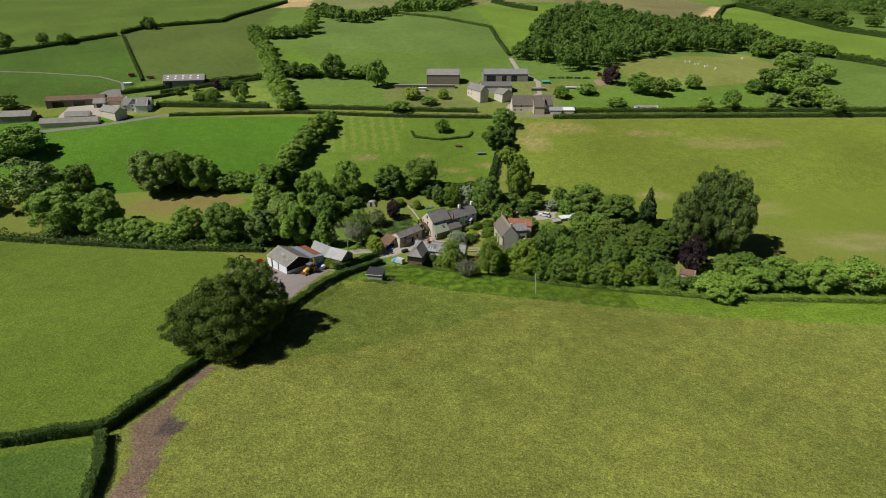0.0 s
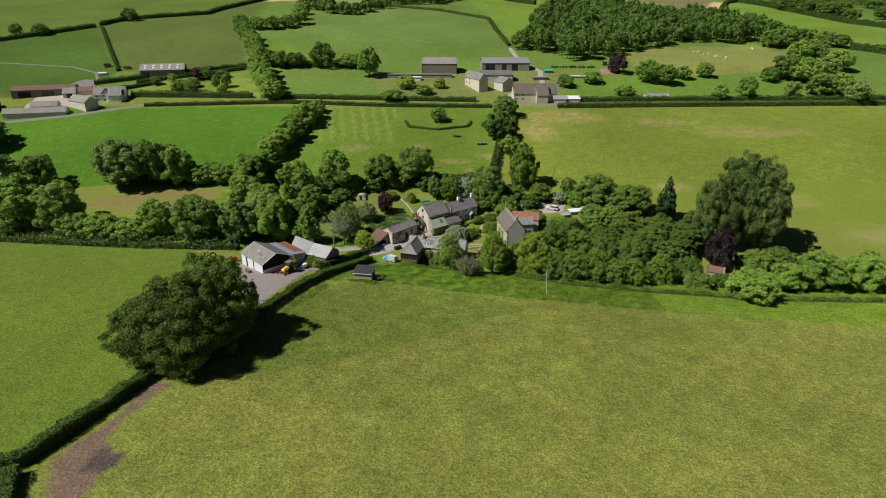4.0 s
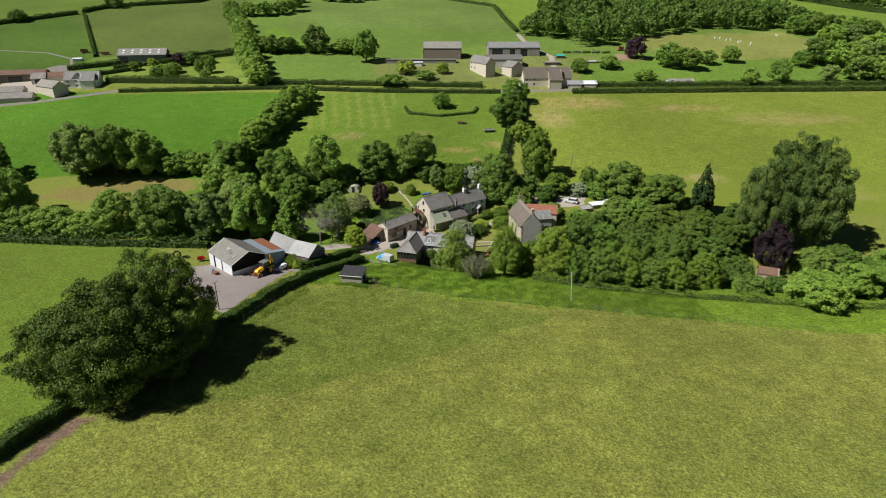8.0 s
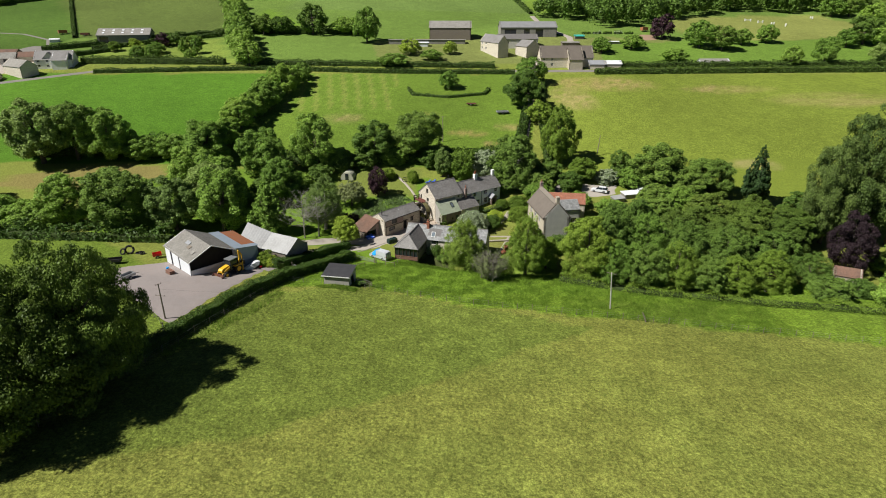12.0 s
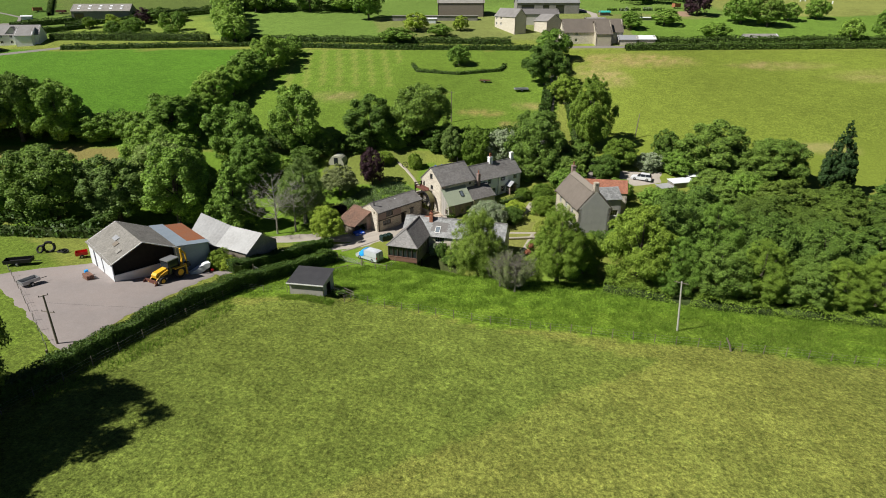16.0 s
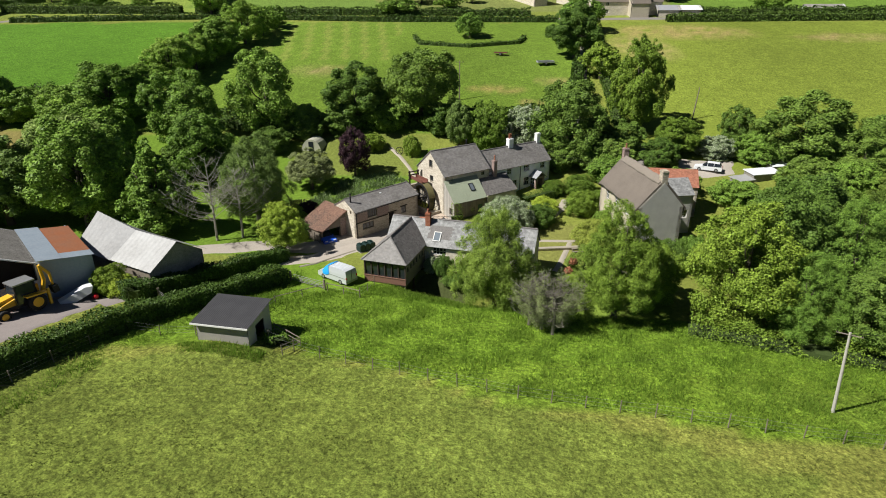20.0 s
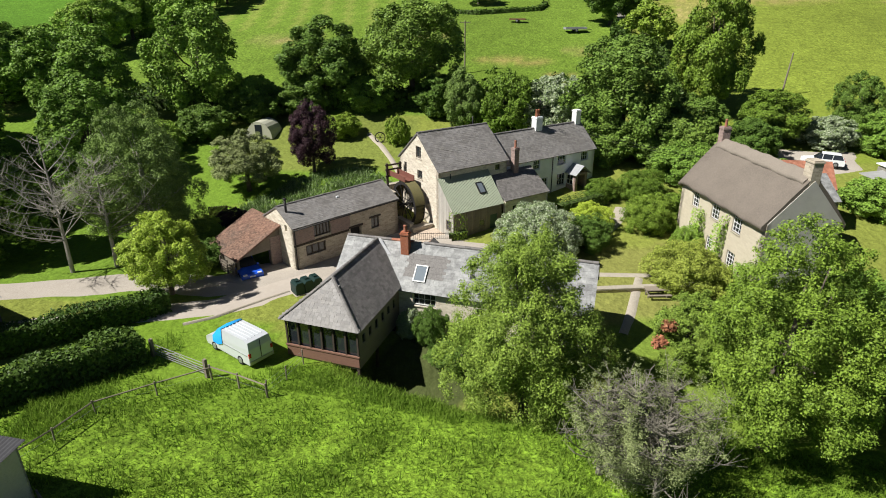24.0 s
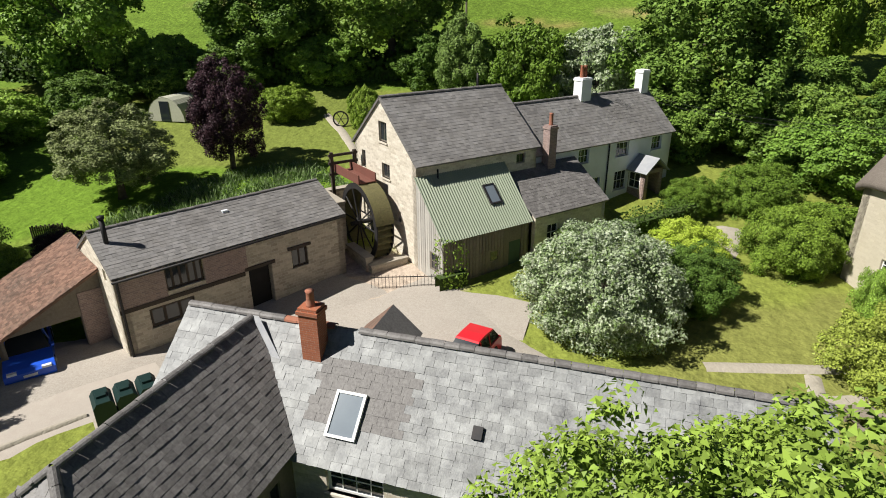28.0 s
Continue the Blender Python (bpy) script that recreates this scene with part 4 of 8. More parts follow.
for x, y, h, r in ((93.0, 207.5, 26, 6.6), (101.0, 208.5, 33, 8.2), (109.0, 206.5, 32, 8.8)):
    tree("tall", "poplar", x, y, h, r, "very tall broad poplar-like tree standing over the thicket", group="tall poplars")
tree("fine_a", "copper", 90.5, 193.0, 15, 5.2, "dark copper-leaved tree in the thicket")
tree("bush", "mid", 90.6, 171.5, 8.5, 6.8, "rounded scrub willow at the field edge", "shrub")
for shape, tone, x, y, h, r in (
        ("broad_c", "mid", 106, 178, 9.0, 5.6), ("broad_b", "mid", 116, 180, 11.5, 7.0), ("broad_c", "mid", 129, 180, 11, 7.2), ("far_a", "mid", 144, 180, 11, 8), ("far_b", "mid", 160, 178, 10, 8),
        ("far_a", "mid", 176, 176, 10, 8), ("far_b", "mid", 195, 174, 10, 8)):
    tree(shape, tone, x, y, h, r, "bushy tree in the field-edge row", group="field-edge row")
tree("oak", "oak", -55.5, 128.5, 18.0, 13.5, "huge spreading dark oak standing over the hedge line")
tree("oak", "ash", -50.5, 137.5, 21.0, 10.5, "lighter green spreading tree standing behind the oak", turn=70)
LEFT = "broadleaf tree in the wooded stream belt"
for shape, tone, x, y, h, r in (
        ("far_a", "pale", -175, 240, 20, 12), ("far_b", "dark", -159, 248, 14.5, 7.2), ("broad_c", "mid", -151, 219, 19, 11), ("broad_a", "mid", -135.5, 219, 17.5, 8.6),
        ("broad_b", "pale", -126.8, 250, 20, 10.5), ("broad_a", "dark", -117, 252, 18, 8), ("broad_c", "mid", -106.8, 252, 16, 7.2), ("broad_b", "mid", -98, 212, 14, 7.5),
        ("broad_c", "mid", -84, 214, 14, 7.5), ("broad_a", "pale", -62, 216, 15.5, 7.5), ("far_a", "mid", -204, 281, 15, 12), ("far_b", "mid", -222, 276, 14, 11),
        ("bush", "mid", -116.7, 212, 8.0, 7.5), ("bush", "mid", -106, 210, 7.0, 6.5), ("bush", "mid", -127, 214, 8.0, 6.5), ("far_b", "mid", -195, 232, 12, 9), ("far_a", "mid", -215, 236, 13, 10),
        ("bush", "mid", -97, 254, 7.0, 6.0), ("bush", "mid", -88, 255, 7.0, 6.0), ("broad_b", "mid", -73, 234, 14, 7)):
    tree(shape, tone, x, y, h, r, LEFT, group="wooded stream belt")
tree("broad_c", "mid", -64, 226, 14, 7, LEFT, group="wooded stream belt")
tree("broad_b", "mid", -47, 228, 13, 6, LEFT, group="wooded stream belt")

# ---- trees beyond the road ----
FAR = "distant broadleaf tree among hedged fields"
for shape, tone, x, y, h, r in (
        ("far_a", "dark", -71.8, 401, 15, 7.2), ("far_b", "mid", -41, 382, 18, 6.6), ("far_a", "dark", -249.7, 534, 10, 6.0), ("far_b", "mid", -309, 482, 8.6, 4.8), ("far_a", "mid", -291, 482, 8.6, 6),
        ("far_a", "dark", -327, 465, 12, 6), ("far_b", "dark", -247, 339, 9.2, 7), ("far_b", "plum", 107.9, 390.6, 12, 6), ("far_a", "mid", 121.6, 375, 13, 7.6), ("far_b", "dark", 130.7, 370, 11.7, 6.6),
        ("far_a", "mid", 167, 347, 12, 5.4), ("far_b", "mid", 151, 344, 9, 4.4), ("far_b", "mid", 144, 380, 8, 5), ("far_a", "mid", 158, 384, 9, 5)):
    tree(shape, tone, x, y, h, r, FAR, group="distant trees")
for i, (x, y, h) in enumerate(((-88, 341, 11), (-92, 349, 13), (-96, 358, 13), (-99, 367, 14), (-103, 377, 14), (-107, 388, 14), (-111, 401, 14), (-116, 416, 13), (-122, 434, 13), (-129, 452, 12), (-136, 468, 12), (-143, 484, 11), (-151, 503, 11),
                               (-139, 504, 10), (-127, 504, 10), (-116, 509, 10), (-110, 520, 13), (-113, 545, 9), (-118, 574, 9), (-126, 610, 9))):
    tree(("far_a", "far_b")[i % 2], "mid", x, y, h, 6.2 if y < 400 else 6.8, "broadleaf tree in a thick hillside boundary belt", group="hillside belt")
for i, (x, y, h, r) in enumerate(((249, 488, 13, 8), (261, 489, 13, 8), (241, 433, 14, 8), (253, 434, 14, 8), (296, 498, 11, 8), (307, 494, 10, 6), (247, 399, 13, 8), (232, 385, 12, 8), (193, 376, 9, 5), (204, 381, 14, 8), (211, 377, 14, 8),
                                  (193, 349, 9, 5), (217, 372, 14, 8), (210, 351, 13, 8), (219, 350, 13, 7), (222, 340, 12, 7), (272, 510, 12, 8), (284, 506, 11, 8))):
    tree(("far_a", "far_b")[i % 2], ("mid", "dark", "mid", "pale")[i % 4], x, y, h, r, "distant tree in an overgrown paddock edge", group="paddock edge trees")
for x, y, h, r in ((399, 750, 15, 13), (401, 712, 15, 13), (409, 690, 15, 12), (427, 700, 15, 13), (412, 652, 12, 9), (450, 662, 12, 9)):
    tree("far_b", "dark", x, y, h, r, FAR, group="distant trees")
for shape, tone, x, y, h, r in (("far_a", "dark", -97.5, 400, 10, 5.5), ("far_b", "mid", -143, 353, 6, 3.6), ("far_a", "dark", -134, 376, 6.5, 4)):
    tree(shape, tone, x, y, h, r, FAR, group="distant trees")
for shape, tone, x, y, h, r in (
        ("far_a", "mid", -138, 362, 5.5, 4), ("far_b", "mid", -124, 360, 8, 2.4), ("far_a", "mid", -119, 362, 8, 2.6), ("far_b", "light", -160, 366, 5, 3), ("far_b", "mid", -55, 402, 9, 7), ("far_a", "mid", -48, 400, 9, 6),
        ("far_b", "dark", -88, 402, 9, 6.5), ("far_a", "dark", -99, 404, 8, 6), ("far_b", "mid", -25, 342, 6, 7), ("far_a", "yellow", -18, 362, 7, 5), ("far_b", "mid", -8, 352, 5, 5),
        ("far_a", "mid", 72, 365, 7, 5), ("far_b", "mid", 88, 372, 7, 6), ("far_b", "mid", 102, 350, 6, 6), ("far_a", "mid", 0, 312, 7.0, 4.2)):
    tree(shape, tone, x, y, h, r, FAR, group="distant trees")


def wood(name, poly, spacing, label, seed, hmin=9, hmax=15, tones=("mid", "dark")):
    """Distant wood: many crowns in one mesh."""
    rg = np.random.default_rng(seed)
    xs, ys = [p[0] for p in poly], [p[1] for p in poly]
    X, Y = np.meshgrid(np.arange(min(xs), max(xs), spacing), np.arange(min(ys), max(ys), spacing))
    X = X.ravel() + rg.uniform(-0.45, 0.45, X.size) * spacing
    Y = Y.ravel() + rg.uniform(-0.45, 0.45, Y.size) * spacing
    k = inside(X, Y, poly)
    X, Y = X[k], Y[k]
    V, F, off = [], [], 0
    for x, y in zip(X, Y):
        h, r = rg.uniform(hmin, hmax), spacing * rg.uniform(0.45, 0.7)
        n = 1000
        m = 12
        d = rg.normal(size=(m, 3))
        d[:, 2] = np.abs(d[:, 2]) * 1.1 - 0.25
        d /= np.linalg.norm(d, axis=1, keepdims=True)
        q = rg.integers(0, m, n)
        e = rg.normal(size=(n, 3)) + d[q] * 0.9
        e /= np.linalg.norm(e, axis=1, keepdims=True)
        pos = np.array([x, y, float(land(x, y)) + h * 0.5]) + (d[q] * 0.68 + e * rg.uniform(0.24, 0.42, (n, 1))) * np.array([r, r, h * 0.5])
        low = rg.random(n) < 0.1
        pos[low, 2] -= h * 0.3
        v, f = leaf_cards(rg, pos, e, 0.95, 1.5, True)
        V.append(v)
        F.append(f + off)
        off += len(v)
    ob = new(name, arrays_mesh(name, np.concatenate(V), np.concatenate(F), M_LEAF[tones[0]]))
    return tagged(ob, label, "wood", kind="stuff")


wood("wood", [(54, 450), (61, 443), (73, 440), (74, 417), (86, 415), (107, 422), (123, 440), (131, 453), (154, 474), (184, 486), (212, 492), (247, 500), (262, 515), (275, 525), (262, 545), (248, 588), (216, 588), (194, 602), (175, 672), (132, 668), (104, 615), (96, 587), (76, 520), (60, 475)], 9.5, "dense deciduous wood on the hillside", 11, 10, 17, tones=("dark",))
wood("hilltop_belt", [(-136, 640), (-95, 573), (-69, 573), (-47, 620), (-56, 640), (-72, 590), (-92, 592), (-120, 660)], 8, "thick dark belt of trees along the hilltop", 14, 7, 11, ("dark",))
wood("copse", [(-50, 640), (-20, 662), (0, 668), (30, 745), (36, 780), (-20, 760), (-46, 690)], 9, "copse along the hilltop fields", 12, 8, 13)
wood("far_wood", [(430, 810), (470, 775), (540, 745), (700, 700), (900, 900), (430, 980)], 19, "far dark wooded hill slope", 13, 9, 14, ("dark",))

# ---- hedges ----
hedge("hedge", [(-96, 84), (-84, 87.5), (-67, 93), (-58.2, 119.5), (-53.5, 128)], 2.4, 2.4, "clipped dark green field hedge", density=150, leaf=0.2)
hedge("hedge", [(-57, 64), (-61.5, 81), (-66.3, 91)], 2.2, 2.2, "clipped field hedge beside a muddy track", density=150, leaf=0.2)
hedge("hedge", [(-52.5, 127), (-43.8, 150), (-38, 167), (-34.0, 174.6), (-31.8, 178.4), (-29.3, 181.9), (-25.4, 186.2), (-21.4, 191.1)], 2.2, 2.1, "thick clipped field hedge beside the yard", density=300, leaf=0.17)
hedge("hedge", [(-40.5, 187.5), (-35.1, 182.8), (-33.1, 186.8), (-30.8, 190.1), (-27.1, 194.4), (-23.4, 198.4)], 2.0, 1.8, "clipped hedge between drive and track", density=300, leaf=0.16)
hedge("roadside_hedge", [(-152, 331), (-82, 336.5), (-26, 332), (28, 331)], 2.0, 1.8, "long clipped green roadside hedge", density=9, leaf=0.6)
hedge("roadside_hedge", [(-165, 346), (-100, 345)], 3.0, 3.0, "tall dark roadside garden hedge", density=9, leaf=0.6)
hedge("roadside_hedge", [(-95, 345), (20, 340)], 2.4, 2.2, "long clipped green roadside hedge", density=9, leaf=0.6)
hedge("roadside_hedge", [(62, 331.5), (130, 334), (255, 338), (420, 346)], 3.0, 2.4, "long roadside hedge along the big field", density=9, leaf=0.6)
hedge("roadside_hedge", [(70, 341), (130, 343), (255, 346), (400, 354)], 2.6, 2.2, "long clipped green roadside hedge", density=8, leaf=0.65)
hedge("field_hedge", [(-400, 430), (-323, 452), (-264, 508)], 3.4, 3.0, "dark hilltop field hedge", density=8, leaf=0.7)
hedge("field_hedge", [(-262, 512), (-253, 540), (-200, 572), (-182, 745)], 3.4, 3.0, "dark hilltop field hedge", density=7, leaf=0.8)
hedge("field_hedge", [(-258, 505), (-193, 391)], 1.8, 2.0, "dark hedge running down the slope", density=9, leaf=0.6)
hedge("field_hedge", [(-172, 368), (-118, 396)], 2.4, 2.2, "straight clipped garden hedge", density=9, leaf=0.6)
hedge("field_hedge", [(-104, 403), (-40, 402)], 3.0, 3.4, "dark field hedge with scrub", density=8, leaf=0.7)
hedge("field_hedge", [(50, 462), (44, 510), (42, 560), (-10, 610), (-48, 640), (-110, 600)], 3.0, 2.0, "field hedge curving over the hill", density=7, leaf=0.7)
hedge("field_hedge", [(293, 684), (369, 841), (402, 884)], 4.0, 4.0, "thick dark overgrown field hedge", density=6, leaf=0.8)
hedge("field_hedge", [(402, 884), (399, 812), (393, 694), (391, 626), (413, 585), (560, 530)], 4.0, 5.0, "thick dark overgrown field hedge", density=6, leaf=0.8)
hedge("field_hedge", [(59, 782), (81, 731), (103, 704)], 4.0, 5.0, "thick dark hilltop hedge", density=6, leaf=0.8)
hedge("field_hedge", [(311, 490), (328, 481), (345, 466), (440, 436)], 5.0, 5.0, "tall overgrown dark field hedge", density=5, leaf=0.9)
hedge("paddock_hedge", [(-66, 254), (-40, 249), (-5, 252), (22, 256), (28, 285)], 3.0, 2.6, "scrubby hedge at the paddock's foot", density=45, leaf=0.36, ragged=0.5)
hedge("lane_hedge", [(31, 250), (33, 285), (38, 318)], 2.4, 2.2, "scrubby green lane-side hedge", density=12, leaf=0.46)
hedge("belt_scrub", [(-180, 212), (-140, 206), (-95, 200), (-66, 200)], 5.0, 3.0, "low scrub along the stream belt", density=14, leaf=0.42, ragged=0.6, category="scrub")
hedge("stream_scrub", [(24, 183), (40, 177.5), (62, 174), (100, 170), (150, 168)], 4.0, 1.3, "bramble scrub along the stream bank", "light", density=110, leaf=0.16, ragged=0.95, category="scrub")
hedge("pond_hedge", [(-135, 254), (-100, 257), (-82, 256)], 4.0, 4.0, "tall scrub behind the pond lawn", density=10, leaf=0.5, ragged=0.6, category="scrub")
hedge("island_bed", [(-16, 311), (-14, 304), (0, 301), (14, 305), (16, 311)], 1.4, 1.0, "low shrub ring round the ornamental bed", density=10, leaf=0.5, category="shrub")

# ---- buildings ----
def wall_geo(L, base, tops, T, openings):
    """Upright wall in its own frame: runs along +x, faces -y, T thick. tops: (x, height) points of its upper edge; openings: (x0, x1, z0, z1)."""
    g = Geo()
    xs = sorted({0.0, L, *[p[0] for p in tops], *[o[0] for o in openings], *[o[1] for o in openings]})

    def top(x):
        return float(np.interp(x, [p[0] for p in tops], [p[1] for p in tops]))

    for a, b in zip(xs, xs[1:]):
        mid = (a + b) / 2
        cuts = sorted((o[2], o[3]) for o in openings if o[0] < mid < o[1])
        lo = base
        spans = []
        for c0, c1 in cuts:
            spans.append((lo, lo, c0, c0))
            lo = c1
        spans.append((lo, lo, top(a), top(b)))
        for z0, z0b, z1, z1b in spans:
            if z1 - z0 < 1e-4 and z1b - z0b < 1e-4:
                continue
            g.quad((a, 0, z0), (b, 0, z0b), (b, 0, z1b), (a, 0, z1))
            g.quad((b, T, z0b), (a, T, z0), (a, T, z1), (b, T, z1b))
    for x0, x1, z0, z1 in openings:
        g.quad((x0, 0, z0), (x0, T, z0), (x1, T, z0), (x1, 0, z0))
        g.quad((x0, 0, z1), (x1, 0, z1), (x1, T, z1), (x0, T, z1))
        g.quad((x0, 0, z0), (x0, 0, z1), (x0, T, z1), (x0, T, z0))
        g.quad((x1, 0, z0), (x1, T, z0), (x1, T, z1), (x1, 0, z1))
    for x, flip in ((0.0, False), (L, True)):
        q = [(x, 0, base), (x, 0, top(x)), (x, T, top(x)), (x, T, base)]
        g.poly(q if not flip else q[::-1])
    for (xa, za), (xb, zb) in zip(tops, tops[1:]):
        g.quad((xa, 0, za), (xb, 0, zb), (xb, T, zb), (xa, T, za))
    return g


def window(parent, m, o, frame_mat, nx_=2, nz_=2, bar=0.03, frame=0.06, depth=0.12, sill=None, label=""):
    """Window in an opening o of a wall whose frame is m: frame with bars, and a pane behind them."""
    x0, x1, z0, z1 = o
    g = Geo()
    y0, y1 = depth, depth + 0.07
    g.box(x0, x1, y0, y1, z0, z0 + frame)
    g.box(x0, x1, y0, y1, z1 - frame, z1)
    g.box(x0, x0 + frame, y0, y1, z0 + frame, z1 - frame)
    g.box(x1 - frame, x1, y0, y1, z0 + frame, z1 - frame)
    w = part("window", g, frame_mat, parent, label, m=m)
    for i in range(1, nx_):
        b = Geo()
        x = x0 + (x1 - x0) * i / nx_
        b.box(x - bar / 2, x + bar / 2, y0 + 0.01, y1 - 0.01, z0 + frame, z1 - frame)
        part("glazing_bar", b, frame_mat, w)
    for i in range(1, nz_):
        b = Geo()
        z = z0 + (z1 - z0) * i / nz_
        b.box(x0 + frame, x1 - frame, y0 + 0.012, y1 - 0.012, z - bar / 2, z + bar / 2)
        part("glazing_bar", b, frame_mat, w)
    p = Geo()
    p.box(x0 + 0.02, x1 - 0.02, y0 + 0.03, y0 + 0.04, z0 + 0.02, z1 - 0.02)
    part("pane", p, M_GLASS, w)
    if sill is not None:
        s = Geo()
        s.box(x0 - 0.08, x1 + 0.08, -0.08, y0, z0 - 0.09, z0)
        part("sill", s, sill, w)
    return w


def slab(p, u, v, thick):
    """A roof plane: p corner at the eave, u along the eave, v up the slope; thick below it."""
    g = Geo()
    p, u, v = Vector(p), Vector(u), Vector(v)
    n = u.cross(v).normalized()
    g.prism([p - n * thick, p + u - n * thick, p + u + v - n * thick, p + v - n * thick], n * thick)
    return g


def slates(p, u, v, w, row, rg, thick=0.014, trim=None, jitter=0.012, skip=0.0):
    """Overlapping courses of slates over a plane, as separate boxes: list of eight-corner tuples."""
    p, u, v = Vector(p), Vector(u), Vector(v)
    U, V = u.normalized(), v.normalized()
    n = U.cross(V)
    Lu, Lv = u.length, v.length
    out = []
    rows = int(Lv / row)
    for j in range(rows):
        s0 = j * row
        x = -w * (0.5 if j % 2 else 0.0)
        while x < Lu:
            ww = w * rg.uniform(0.82, 1.15)
            a, b = max(0, x), min(Lu, x + ww - 0.008)
            x += ww
            if b - a < 0.05:
                continue
            mid = (a + b) / 2
            if trim and not trim(mid, s0 + row * 0.5):
                continue
            if skip and rg.random() < skip:
                continue
            lift0 = 0.02 + rg.uniform(0, jitter)
            lo = p + U * a + V * (s0 + rg.uniform(-0.01, 0.01)) + n * lift0
            lo2 = p + U * b + V * (s0 + rg.uniform(-0.01, 0.01)) + n * lift0
            up = V * (row * 1.25) - n * 0.012
            out.append((lo, lo2, lo2 + up, lo + up, n * thick))
    return out


def slates_geo(items):
    g = Geo()
    for a, b, c, d, n in items:
        k = len(g.v)
        g.v += [tuple(q) for q in (a, b, c, d, a + n, b + n, c + n, d + n)]
        g.f += [(k + 4, k + 5, k + 6, k + 7), (k, k + 1, k + 5, k + 4), (k + 1, k + 2, k + 6, k + 5), (k + 3, k, k + 4, k + 7)]
    return g


def gable_roof(parent, L, W, eave, ridge, over, verge, material, cover=None, cover_mat=None, w=0.3, row=0.22, thick=0.1, seed=1, sag=0.0, sides=(0, 1)):
    """Two slopes over a rectangle 0..L x 0..W, ridge along x; cover: 'slate' lays courses over it. Returns the two roof parts."""
    rg = random.Random(seed)
    half = W / 2
    k = (ridge - eave) / half
    made = []
    for side in sides:
        if side == 0:
            p, u, v = (-verge, -over, eave - over * k), (L + 2 * verge, 0, 0), (0, half + over, (half + over) * k)
        else:
            p, u, v = (L + verge, W + over, eave - over * k), (-(L + 2 * verge), 0, 0), (0, -(half + over), (half + over) * k)
        r = part("roof", slab(p, u, v, thick), material, parent)
        made.append(r)
        if cover:
            s = part("slating", slates_geo(slates(p, u, v, w, row, rg)), cover_mat or material, r)
            tagged(s, kind="stuff")
    return made


def ridge_tiles(parent, p0, p1, material, r=0.14, step=0.45, name="ridge_tile"):
    """A row of half-round ridge tiles."""
    p0, p1 = Vector(p0), Vector(p1)
    d = p1 - p0
    n = max(1, int(d.length / step))
    g = Geo()
    side = d.normalized().cross(Vector((0, 0, 1))).normalized()
    up = side.cross(d.normalized())
    for i in range(n):
        a = p0 + d * (i / n) + up * (0.01 * (i % 2))
        b = p0 + d * ((i + 0.97) / n) + up * (0.01 * (i % 2))
        k = len(g.v)
        for q in (a, b):
            for s in range(7):
                t = math.pi * s / 6
                g.v.append(tuple(q + side * (r * math.cos(t)) + up * (r * 0.8 * math.sin(t) - 0.03)))
        for s in range(6):
            g.f.append((k + s, k + s + 1, k + 8 + s, k + 7 + s))
    return part(name, g, material, parent)


def chimney(parent, x, y, z0, z1, sx, sy, material, pots=1, pot_mat=None, band=True, label="", pot_h=0.45):
    g = Geo()
    g.box(x - sx / 2, x + sx / 2, y - sy / 2, y + sy / 2, z0, z1)
    if band:
        g.box(x - sx / 2 - 0.05, x + sx / 2 + 0.05, y - sy / 2 - 0.05, y + sy / 2 + 0.05, z1 - 0.22, z1 - 0.1)
    c = part("chimney", g, material, parent, label)
    for i in range(pots):
        px = x + (i - (pots - 1) / 2) * 0.34
        t = Geo()
        t.tube([(px, y, z1 - 0.02), (px, y, z1 + 0.06), (px, y, z1 + pot_h - 0.06), (px, y, z1 + pot_h)], [0.16, 0.13, 0.12, 0.145], 12)
        part("pot", t, pot_mat or M_BRICK, c, smooth=True)
    return c


def pipe(parent, pts, r=0.045, name="drainpipe", material=None):
    g = Geo()
    g.tube(pts, r, 8)
    return part(name, g, material or M_IRON, parent, smooth=True)


def face(side, L, W):
    """Frame of one wall of a rectangle 0..L x 0..W: 0 front (faces -y), 1 right (+x), 2 back, 3 left (-x)."""
    return (Matrix.Identity(4), pose(L, 0, 0, 0, 0, 90), pose(L, W, 0, 0, 0, 180), pose(0, W, 0, 0, 0, 270))[side]


def walls(parent, L, W, base, eave, ridge, materials, openings=({}, {}, {}, {}), T=0.4, skip=()):
    """Four walls, the two ends gabled. materials: one or four. Returns the frames of the walls."""
    frames = []
    for s in range(4):
        m = face(s, L, W)
        frames.append(m)
        if s in skip:
            continue
        ln = L if s % 2 == 0 else W
        tops = [(0, eave), (ln, eave)] if s % 2 == 0 else [(0, eave), (ln / 2, ridge), (ln, eave)]
        mt = materials[s] if isinstance(materials, (list, tuple)) else materials
        part("wall", wall_geo(ln, base, tops, T, list(openings[s])), mt, parent, m=m)
    return frames


# --- water mill ---
mill = thing("water_mill", "three-storey limestone water mill with a slate roof", "mill", pose(-3.2, 216.0, 11.6, 0, 0, 37))
ML, MW, ME, MR = 8.8, 7.8, 7.0, 10.1
mw_ = [(3.5, 4.5, 7.5, 8.7), (3.7, 4.7, 5.3, 6.2), (1.0, 1.5, 5.4, 6.5), (5.6, 5.9, 3.0, 3.6)]
mo = ([(7.2, 7.9, 5.9, 6.5)], [], [], mw_)
mf = walls(mill, ML, MW, -1.2, ME, MR, M_STONE, mo, 0.45)
for o in mw_:
    window(mill, mf[3], o, M_TIMBER, 2, 1, sill=M_STONE)
window(mill, mf[0], mo[0][0], M_TIMBER, 2, 1)
